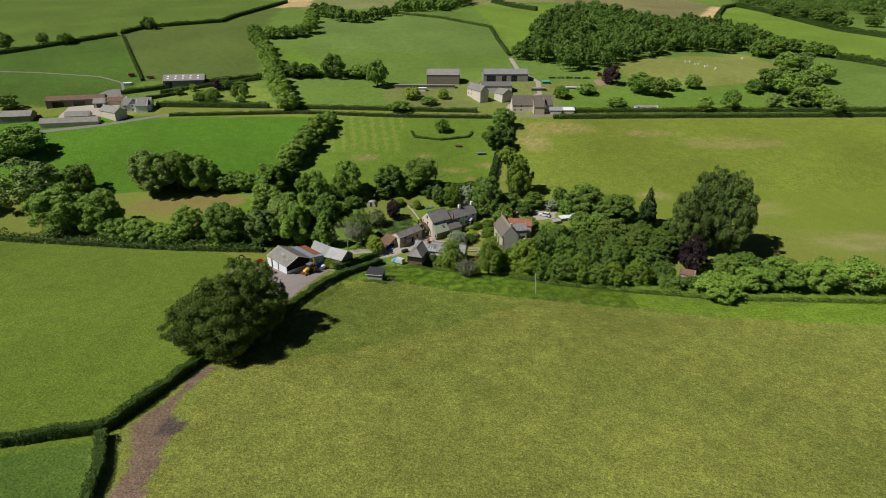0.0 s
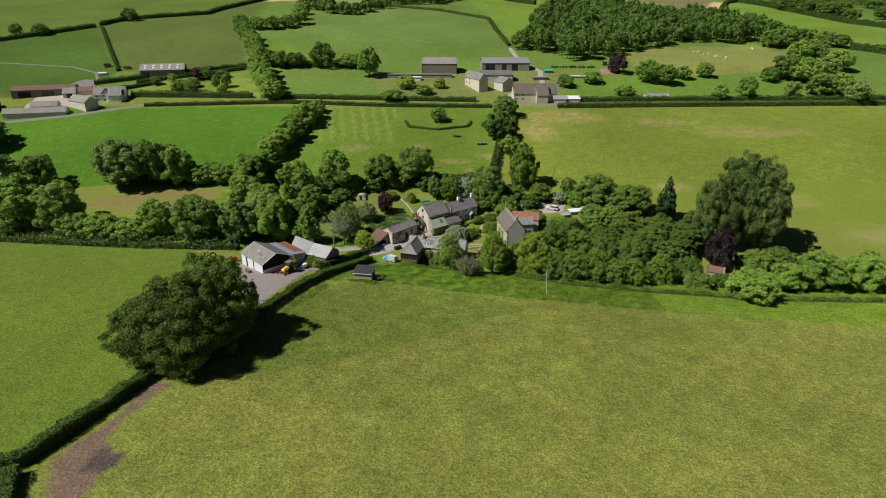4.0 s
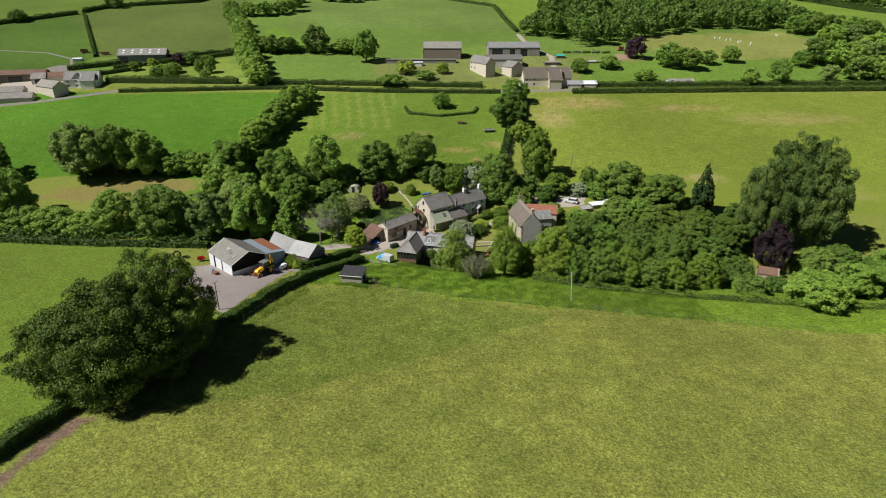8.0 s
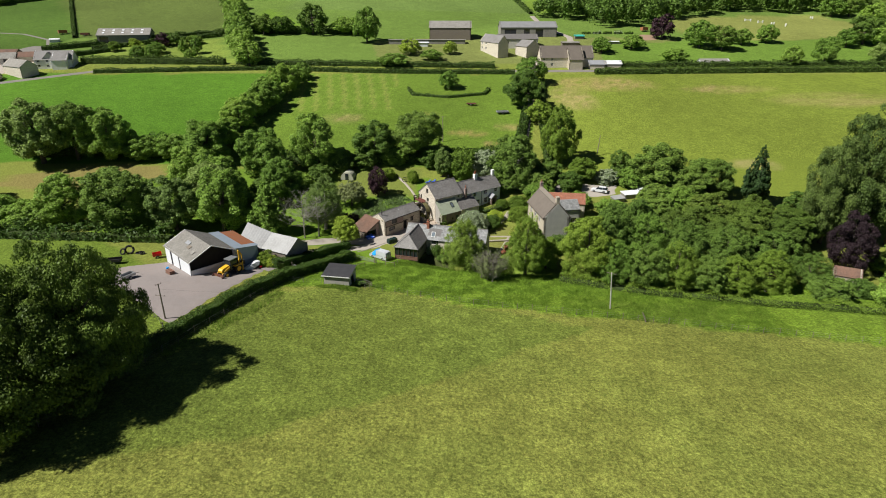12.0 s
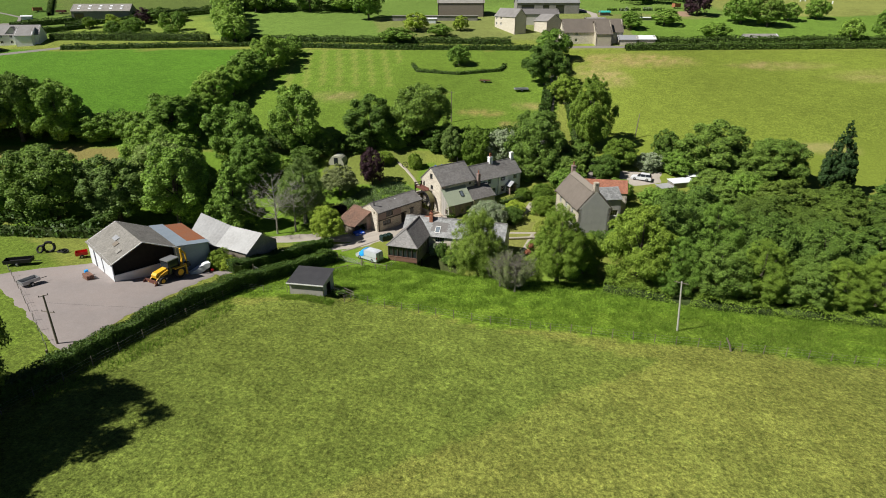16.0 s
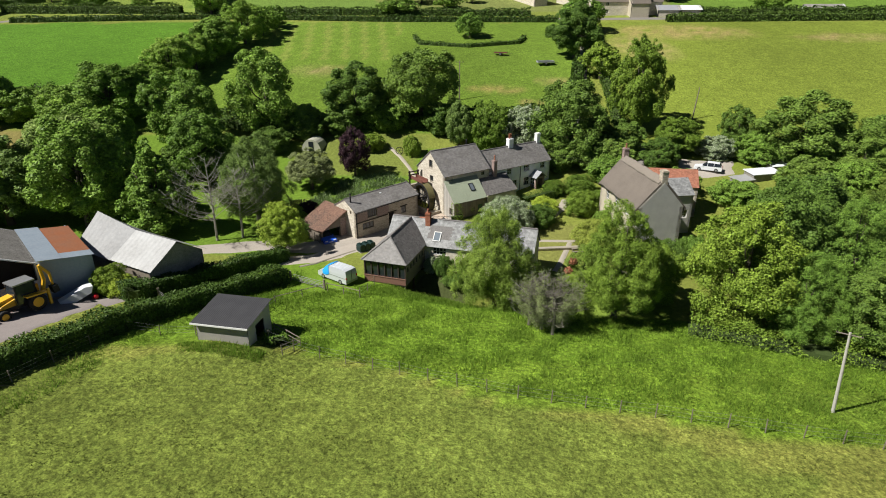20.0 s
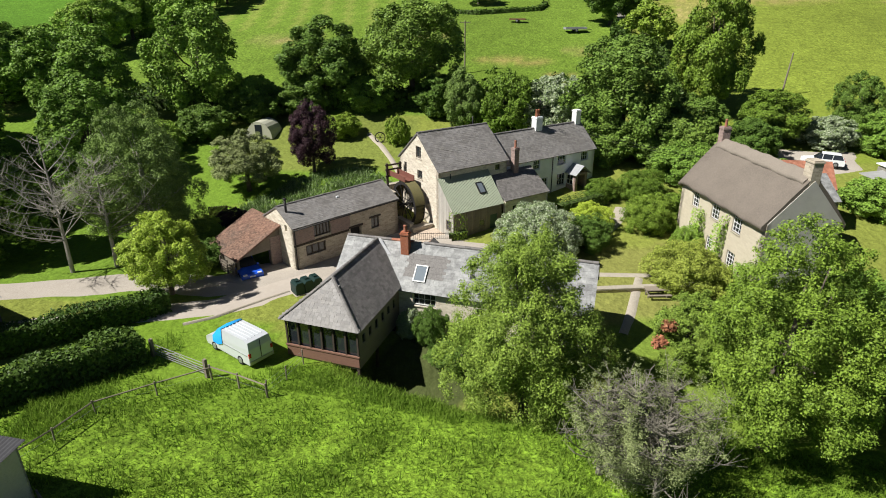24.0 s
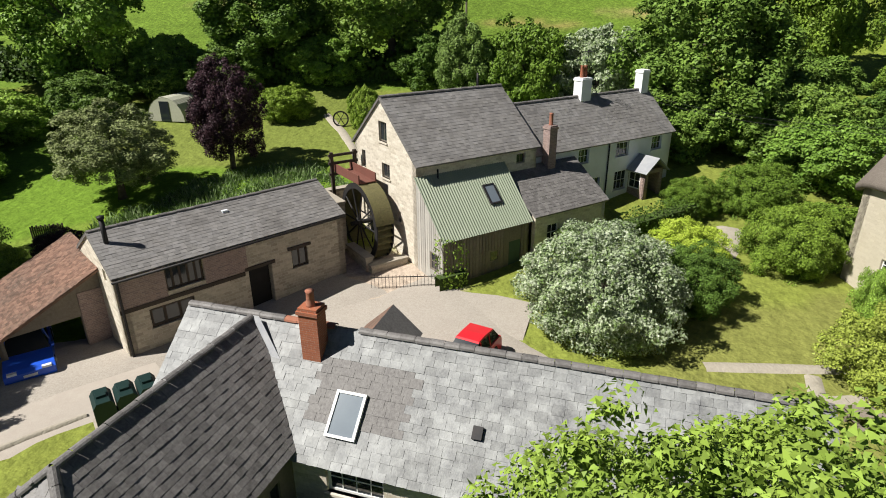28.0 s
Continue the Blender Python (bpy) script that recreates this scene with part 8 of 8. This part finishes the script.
fence("wire_fence", "wire fence at the yard edge", [(-47.5, 154.5), (-58, 166), (-70, 179)], 3.4)


M_GALV = mat("dull_galvanised", (0.22, 0.22, 0.215), 0.65, 0.2, var=((4, 0.5, (0.3, 0.3, 0.29)),))


def gate(name, label, x, y, ang, L=3.2):
    ob = thing(name, label, "gate", pose(x, y, float(land(x, y)), 0, 0, ang))
    for z in (0.25, 0.42, 0.6, 0.8, 1.02):
        g = Geo()
        g.tube([(0, 0, z), (L, 0, z)], 0.022, 6)
        part("bar", g, M_GALV, ob)
    for a, b in (((0, 0.2), (0, 1.05)), ((L, 0.2), (L, 1.05)), ((L / 2, 0.2), (L / 2, 1.05)), ((0.05, 0.25), (L / 2, 1.0)), ((L - 0.05, 0.25), (L / 2, 1.0))):
        g = Geo()
        g.tube([(a[0], 0, a[1]), (b[0], 0, b[1])], 0.02, 6)
        part("brace", g, M_GALV, ob)
    for px in (-0.15, L + 0.15):
        g = Geo()
        g.box(px - 0.1, px + 0.1, -0.1, 0.1, -0.4, 1.35)
        part("post", g, M_TIMBER, ob)
    return ob


gate("field_gate", "galvanised field gate beside the van", -20.6, 191.2, -25, 4.8)
gate("field_gate", "galvanised field gate at the yard entrance", -46.3, 152.8, -65, 3.4)
gate("field_gate", "galvanised gate leaning by the hedge", -33.0, 183.8, -40, 2.4)


def pole(name, label, x, y, h, arms=(), lean=(0, 0), wood=M_TIMBER):
    ob = thing(name, label, "pole", pose(x, y, float(land(x, y))))
    g = Geo()
    g.tube([(0, 0, -0.6), (lean[0] * 0.5, lean[1] * 0.5, h / 2), (lean[0], lean[1], h)], [0.14, 0.12, 0.09], 10)
    part("shaft", g, wood, ob)
    for z, w, a in arms:
        g = Geo()
        c, s = math.cos(radians(a)), math.sin(radians(a))
        g.tube([(lean[0] - c * w, lean[1] - s * w, z), (lean[0] + c * w, lean[1] + s * w, z)], 0.05, 6)
        part("crossarm", g, M_TIMBER, ob)
        for q in (-0.9, 0.9):
            g = Geo()
            g.tube([(lean[0] + c * w * q, lean[1] + s * w * q, z), (lean[0] + c * w * q, lean[1] + s * w * q, z + 0.18)], [0.05, 0.03], 6)
            part("insulator", g, M_IRON, ob)
    return ob


pole("utility_pole", "pale wooden power pole with a crossarm in rough grass", 31.0, 168.7, 7.6, ((7.4, 0.9, -30),), (-0.6, 0), M_BOARD_PALE)
pole("utility_pole", "dark wooden power pole with two crossarms by the yard gate", -47.6, 156.4, 6.6, ((6.5, 0.5, 45), (4.4, 0.9, -10)))
pole("utility_pole", "thin wooden power pole in the paddock", -1.9, 264.0, 8.5, ((8.2, 0.9, 0),))
pole("utility_pole", "thin leaning wooden pole in the far field", 47.2, 255.2, 6.5, (), (0.6, 0.2))
pole("utility_pole", "wooden power pole in the field-edge scrub", 112.0, 178.0, 8.0, ((7.8, 0.8, 0),))
pole("strut_post", "leaning grey fence strut at the field edge", 36.2, 163.2, 1.8, (), (-0.9, 0.4))


def cable(name, label, a, b, sag, r=0.012):
    a, b = Vector(a), Vector(b)
    g = Geo()
    g.tube([a.lerp(b, i / 16) - Vector((0, 0, sag * 4 * (i / 16) * (1 - i / 16))) for i in range(17)], r, 4)
    ob = new(name, g.mesh(name, M_IRON))
    return tagged(ob, label, "cable")


cable("overhead_cable", "thin black overhead cable near the thatched house", (11.5, 229, 20.4), (22.5, 215, 20.5), 0.6)
cable("overhead_cable", "thin black overhead cable near the thatched house", (11.7, 229.2, 20.6), (22.6, 215.2, 20.8), 0.6)
cable("overhead_cable", "thin black power cable over rough grass", (31, 168.7, 20), (112, 178, 18), 2.0)
cable("overhead_cable", "thin black power cable over rough grass", (31, 168.7, 20), (-47.6, 156.4, 22.5), 2.4, 0.006)

# ---- bare-limbed trees and rough herbage ----
def bare_tree(name, label, x, y, h, seed, material):
    rr = random.Random(seed)
    ob = thing(name, label, "tree", pose(x, y, float(land(x, y))))
    trunk = Geo()
    trunk.tube([(0, 0, -0.3), (0.1, 0, h * 0.4), (0.0, 0.1, h * 0.9)], [0.2, 0.13, 0.03], 7)
    part("trunk", trunk, material, ob)
    for i in range(46):
        z = h * rr.uniform(0.18, 0.88)
        a = rr.uniform(0, 6.28)
        ln = (h - z) * rr.uniform(0.35, 0.75)
        p = Vector((0.05, 0.03, z))
        q = p + Vector((math.cos(a) * ln, math.sin(a) * ln, ln * rr.uniform(0.3, 0.9)))
        g = Geo()
        mid = p.lerp(q, 0.5) + Vector((0, 0, -0.1 * ln))
        g.tube([p, mid, q], [0.05, 0.03, 0.008], 5)
        for k in range(13):
            b0 = mid.lerp(q, rr.random())
            b1 = b0 + Vector((rr.uniform(-1, 1), rr.uniform(-1, 1), rr.uniform(0, 1.1))) * ln * 0.28
            g.tube([b0, b1], [0.018, 0.005], 4)
        part("limb", g, material, ob)
    return ob


bare_tree("bare_tree", "pale bare-limbed dying tree beside the drive", -35.2, 204.5, 13.5, 4, M_BARK_GREY)
bare_tree("bare_tree", "pale bare-limbed dying tree beside the drive", -32.0, 206.0, 11.5, 5, M_BARK_GREY)
bare_tree("bare_shrub", "bare grey twigs rising from willow scrub", 8.4, 181.6, 6.9, 6, M_BARK_PALE)
bare_tree("bare_shrub", "bare grey twigs rising from willow scrub", 10.2, 182.4, 6.5, 7, M_BARK_PALE)


bare_tree("bare_shrub", "bare grey twigs rising from willow scrub", 7.2, 182.4, 6.0, 8, M_BARK_PALE)
bare_tree("bare_shrub", "bare grey twigs rising from willow scrub", 9.4, 180.4, 5.6, 9, M_BARK_PALE)


def herbage(name, label, poly, n, size, tone, seed, hmax=0.5):
    """Rough grass and weeds: upright blades over a stretch of ground, joined."""
    rg = np.random.default_rng(seed)
    xs, ys = [p[0] for p in poly], [p[1] for p in poly]
    X, Y = rg.uniform(min(xs), max(xs), n * 2), rg.uniform(min(ys), max(ys), n * 2)
    k = inside(X, Y, poly)
    X, Y = X[k][:n], Y[k][:n]
    clump = fbm(X, Y, 0.9, seed)
    keep = rg.random(len(X)) < 0.25 + 0.85 * clump
    X, Y, clump = X[keep], Y[keep], clump[keep]
    m = len(X)
    hgt = hmax * rg.uniform(0.35, 1.0, m) * (0.4 + clump)
    a = rg.uniform(0, 2 * math.pi, m)
    w = size * rg.uniform(0.5, 1.3, m)
    base = np.stack([X, Y, land(X, Y) - 0.03], 1)
    side = np.stack([np.cos(a) * w, np.sin(a) * w, np.zeros(m)], 1)
    tip = np.stack([rg.normal(0, 0.45, m) * hgt, rg.normal(0, 0.45, m) * hgt, hgt], 1)
    v = np.stack([base - side, base + side, base + tip + side * 0.35, base + tip - side * 0.35], 1).reshape(-1, 3)
    ob = new(name, arrays_mesh(name, v, np.arange(4 * m).reshape(m, 4), tone))
    return tagged(ob, label, "grass", kind="stuff")


M_GRASS = mat("rough_grass", (0.175, 0.29, 0.034), 0.8, var=((0.25, 0.6, (0.23, 0.33, 0.05)), (1.1, 0.5, (0.12, 0.215, 0.027))), trans=0.4, island=0.3, spec=0.15)
M_GRASS_DRY = mat("meadow_grass", (0.18, 0.225, 0.045), 0.85, var=((0.25, 0.6, (0.23, 0.245, 0.07)), (1.1, 0.5, (0.13, 0.185, 0.033))), trans=0.4, island=0.25, spec=0.15)
herbage("rough_grass", "lush rough grass and weeds by the stream", [(-25, 178), (-17, 175), (5, 168.5), (32, 164), (62, 160), (62, 176), (30, 184), (12, 186), (-5, 188.5), (-11, 190.5), (-17, 188), (-24, 190)], 110000, 0.034, M_GRASS, 41, 0.42)
herbage("meadow_tufts", "tufted meadow grass in the big field", [(-50, 118), (40, 100), (70, 150), (32, 163.6), (5, 167.8), (-17, 174), (-36, 164)], 120000, 0.05, M_GRASS_DRY, 42, 0.16)
herbage("hedge_foot_weeds", "tall weeds along the hedge foot", [(-44, 146), (-36, 164), (-31, 176), (-25, 189), (-20.5, 195), (-19, 192), (-23, 181), (-30, 172), (-34, 160), (-42, 144)], 22000, 0.035, M_GRASS, 43, 0.55)
herbage("bank_flowers", "white-flowered weeds on the bank behind the barn", [(-20, 214), (-12, 219), (-8, 226), (-14, 232), (-22, 228), (-26, 220)], 16000, 0.06, mat("bank_weeds", (0.12, 0.22, 0.03), 0.8, var=((1.5, 0.6, (0.08, 0.16, 0.02)), (4, 0.5, (0.45, 0.48, 0.35))), trans=0.2, island=0.4), 44, 0.7)
herbage("nettle_bed", "bed of tall nettles below the glazed wing", [(-13, 190.6), (-11.5, 188.2), (-5, 187.2), (0, 185.6), (0, 188), (-5, 190), (-9, 191.6)], 9000, 0.022, M_GRASS, 45, 0.4)
herbage("bramble_patch", "tangled weeds and brambles beside the gate", [(-26, 191.5), (-22, 190.5), (-20.5, 186), (-20.5, 181), (-23.5, 181), (-25, 186)], 9000, 0.022, M_GRASS, 46, 0.4)
hedge("shelter_shrub", [(-18.0, 175.8), (-16.6, 174.2)], 1.8, 1.4, "low green shrub beside the field shelter", "mid", 130, 0.14, ragged=0.6, category="shrub")
hedge("climbing_rose", [(-1.9, 213.6), (-0.4, 214.5)], 0.9, 1.9, "climbing rose against the lean-to", "light", 200, 0.11, ragged=0.95, category="climber")
hedge("garden_hedge", [(9.5, 219.8), (14.5, 222.8)], 1.6, 1.7, "clipped dark green garden hedge before the cottage", "hedge", 140, 0.13, category="hedge")
russet = tree("fine_a", "willow", 15.0, 193.2, 6.0, 2.7, "young bright green garden tree with russet shoots", turn=0)
for sx, sy, sz in ((-3.4, -1.5, 9.2), (-4.4, -1.8, 6.6)):
    rg = np.random.default_rng(int(sz * 10))
    e = rg.normal(size=(420, 3))
    e /= np.linalg.norm(e, axis=1, keepdims=True)
    v, f = leaf_cards(rg, np.array([sx, sy, sz]) + e * np.array([1.0, 0.9, 1.1]) * rg.uniform(0.3, 1.0, (420, 1)), e + np.array([0, 0, 0.4]), 0.3, 1.8, True)
    part("russet_shoot", arrays_mesh("russet_shoot", v, f, M_LEAF["russet"]), None, russet, "russet young shoots")
tree("fine_bush", "mid", 25.6, 205.6, 3.4, 1.7, "green shrub at the thatched house's corner", "shrub")
tree("fine_bush", "light", 6.6, 217.4, 2.2, 1.8, "low flowering garden shrub", "shrub")
tree("bush", "mid", 25.5, 229.0, 5.0, 4.0, "dense green shrub behind the garden", "shrub")
tree("bush", "light", 21.6, 219.6, 3.0, 2.4, "light green rounded garden shrub", "shrub")
tree("fine_bush", "plum", -25.0, 216.0, 2.0, 1.6, "low russet shrub behind the barn", "shrub")
ribbon("garden_walk", [(12.5, 214.5), (15.5, 219.0), (16.8, 222.0)], 1.8, M_PAVE, "pale gravel garden walk between shrubs", "path", dz=0.1)
tree("fine_bush", "dark", -1.0, 193.2, 1.3, 1.5, "dark green shrub in the stream gully", "shrub")
tree("fine_bush", "dark", -2.4, 195.4, 2.8, 1.3, "dark climbing shrub against the lodge wall", "shrub")
tree("fine_bush", "mid", 0.6, 194.6, 2.6, 1.3, "green shrub growing up the lodge wall", "shrub")
tree("fine_bush", "white", -4.0, 196.2, 2.2, 0.9, "small white-flowered shrub by the lodge window", "shrub")

herbage("shelter_weeds", "tall weeds in front of the field shelter", [(-26, 173.6), (-25.5, 171.8), (-17.5, 170.8), (-17.5, 172.6), (-19, 173)], 3000, 0.028, M_GRASS, 47, 0.4)
for l0, l1, h in ((3.7, 5.2, 4.0), (7.3, 8.6, 5.2), (10.8, 12.8, 3.2)):
    hedge("wall_climber", [(20.9 + 0.17 * q - 0.4, 216.2 - 0.985 * q - 0.07) for q in (l0, l1)], 0.7, h, "green climber against the cream house wall", "mid", 240, 0.13, ragged=0.5, category="climber")

# ---- distant farms: gardens, yards and clutter ----
ORN = "garden tree on the distant farm's lawn"
for shape, tone, x, y, h, r in (("far_b", "yellow", -153.2, 372.4, 4.5, 2.8), ("far_b", "plum", -139.8, 375.3, 6.5, 4.0), ("far_a", "light", -143.2, 357, 5.5, 4.0), ("far_a", "mid", -135.8, 353.5, 6.5, 3.6),
                                ("far_b", "light", -126.8, 379.8, 4.5, 4.2), ("far_a", "mid", -118.8, 353.3, 4.5, 2.8), ("far_a", "yellow", 0.5, 361.9, 6, 3), ("far_b", "mid", 71.5, 367.9, 7, 3.6)):
    tree(shape, tone, x, y, h, r, ORN, group="farm garden trees")
hedge("field_hedge", [(-195, 366), (-160, 383), (-118.7, 401)], 2.6, 2.6, "straight clipped dark garden hedge", density=9, leaf=0.6)
hedge("field_hedge", [(-175.7, 356.7), (-162, 366)], 2.4, 2.2, "clipped garden hedge behind the cottage", density=9, leaf=0.6)
patch("concrete_yard", [(-212, 322), (-190, 329), (-186, 352), (-216, 345)], M_DRIVE, "pale concrete yard between distant farm buildings", "yard", dz=0.15, cell=2.0)
patch("gravel_yard", [(-212, 360), (-196, 358), (-192, 374), (-206, 376)], M_TARMAC, "grey gravel yard behind distant farm buildings", "yard", dz=0.15, cell=2.0)
patch("barn_apron", [(-181, 374), (-172, 376), (-173, 384), (-181, 382)], M_GRAVEL, "pale concrete apron beside the grey barn", "yard", dz=0.15, cell=2.0)
farmhouse("far_shed", "small gabled farm store with green doors", -199.5, 342, 20, 6, 8, 3.0, 5.2, M_RENDER, M_CEMENT, [(1.5, 4.5, 0, 2.6)], cat="shed")
farmhouse("far_shed", "low brown-roofed farm outbuilding", -194, 346, 15, 11, 6, 2.8, 4.6, M_STONE, M_TILE, cat="shed")
farmhouse("far_shed", "stone outbuilding with a grey roof behind the cottage", -186, 349, -60, 9, 5, 2.8, 4.6, M_STONE, M_CEMENT, cat="shed")
farmhouse("far_house", "gabled pale wing of the roadside cottage", -171.5, 338.5, 104, 9, 6, 3.6, 6.6, M_RENDER, M_SLATE)
farmhouse("far_shed", "small red-roofed garden shed", 70.2, 340.4, 0, 3.0, 2.6, 1.8, 2.9, M_BRICK, M_TILE_RED, cat="shed")
farmhouse("far_shed", "pale pallet-built store in the farm yard", 55.5, 376.5, 5, 8.5, 3.5, 1.8, 2.2, M_TIMBER, M_CEMENT, cat="shed")
farmhouse("far_shed", "teal-sheeted stack in the farm yard", 64.2, 390.5, 3, 4.6, 3.0, 1.6, 2.2, M_TIMBER, mat("teal_sheet", (0.05, 0.42, 0.34), 0.5, var=((1.5, 0.5, (0.04, 0.33, 0.28)),)), cat="shed")
farmhouse("far_shed", "white touring caravan body beside the silage wall", -14.8, 375.2, 0, 4.6, 2.2, 2.0, 2.3, M_WHITE_SHEET, M_WHITE_SHEET, cat="caravan")
farmhouse("far_shed", "small white van body on the upper track", -200.5, 382, 20, 4.2, 2.0, 1.6, 2.0, M_WHITE_SHEET, M_WHITE_SHEET, cat="van")
farmhouse("far_polytunnel", "low pale polytunnel in the roadside garden", 112, 345.5, 3, 13, 4.5, 1.2, 2.4, M_WHITE_SHEET, M_CEMENT, cat="tunnel")
farmhouse("far_wall_barn", "low pale garden wall with frames", 74, 381, 1, 14, 2.5, 1.2, 1.4, M_CEMENT, M_WHITE_SHEET, cat="wall")
patch("earth_bank", [(98, 388), (106, 389), (107, 401), (99, 402)], mat("bare_earth", (0.3, 0.2, 0.13), 0.97, var=((0.5, 0.6, (0.22, 0.15, 0.1)), (3, 0.5, (0.36, 0.26, 0.18))), bump=0.5), "bare brown earth by the farm nursery", "ground", dz=0.2, cell=2.0)
for i in range(5):
    hedge("nursery_row", [(70 + i * 5.6, 402.5), (74.5 + i * 5.6, 403.0)], 1.6, 1.3, "row of potted shrubs in the farm nursery", ("mid", "white", "light", "white", "mid")[i], 12, 0.4, category="shrub")
trailer("farm_machine", "orange digger standing at the nursery edge", 104.5, 409.5, 20, 3.4, 2.4, M_RUST, 1.6)
for i, (x, y) in enumerate(((182.5, 460), (186.5, 452), (190, 444), (193.5, 436), (231, 478))):
    ob = thing("show_jump", "pale pole jump in the riding paddock", "jump", pose(x, y, float(land(x, y)), 0, 0, 20 * i), "riding jumps")
    for sx in (-1.7, 1.7):
        g = Geo()
        g.box(sx - 0.25, sx + 0.25, -0.3, 0.3, -0.1, 1.4)
        part("wing", g, M_PAINT_W, ob)
    for z in (0.5, 1.0):
        g = Geo()
        g.tube([(-1.5, 0, z), (1.5, 0, z)], 0.09, 6)
        part("pole", g, M_PAINT_W, ob)

for tone, x, y, h, r in (("dark", -52, 232, 5.0, 4.5), ("mid", -44, 236, 4.5, 4.2), ("dark", -38, 241, 4.5, 3.8), ("dark", -56, 222, 5.0, 4.5), ("mid", -40, 226, 3.6, 3.2), ("dark", -47, 216, 4.0, 3.6), ("mid", -36, 217, 3.2, 2.8), ("dark", -32, 246, 4.0, 3.4), ("mid", -34, 249, 5.5, 4.2), ("dark", -26, 248.5, 5.0, 4.0), ("mid", -16.5, 250.5, 5.0, 4.0), ("dark", -5, 249, 5.5, 4.0), ("dark", 26.0, 233.0, 6.0, 4.4), ("dark", 29.5, 241.5, 6.0, 4.4), ("dark", 17, 235.5, 5.5, 4.4), ("dark", 23.5, 235, 6.0, 4.6)):
    tree("bush", tone, x, y, h, r, "dense green undergrowth below the tall trees", "shrub", group="undergrowth")
ribbon("back_lane", [(29.5, 229.0), (31.6, 234.0), (34.0, 239.5), (32.5, 247.0)], 2.8, M_TARMAC, "narrow dark lane behind the thatched house", "lane", dz=0.1)

pal = thing("picket_fence", "short black-stained paling fence behind the barn", "fence", pose(-28.4, 218.0, float(land(-28.4, 218.0))))
px_, py_ = 1.70, 0.66
for i in range(16):
    u = i / 15
    g = Geo()
    g.box(px_ * u - 0.05, px_ * u + 0.05, py_ * u - 0.02, py_ * u + 0.02, -0.3, 1.1 + 0.08 * (i % 2))
    part("pale", g, M_OAK, pal)
for z in (0.3, 0.8):
    g = Geo()
    g.tube([(-0.1, 0.05, z), (px_ + 0.1, py_ + 0.05, z)], 0.04, 6)
    part("rail", g, M_OAK, pal)
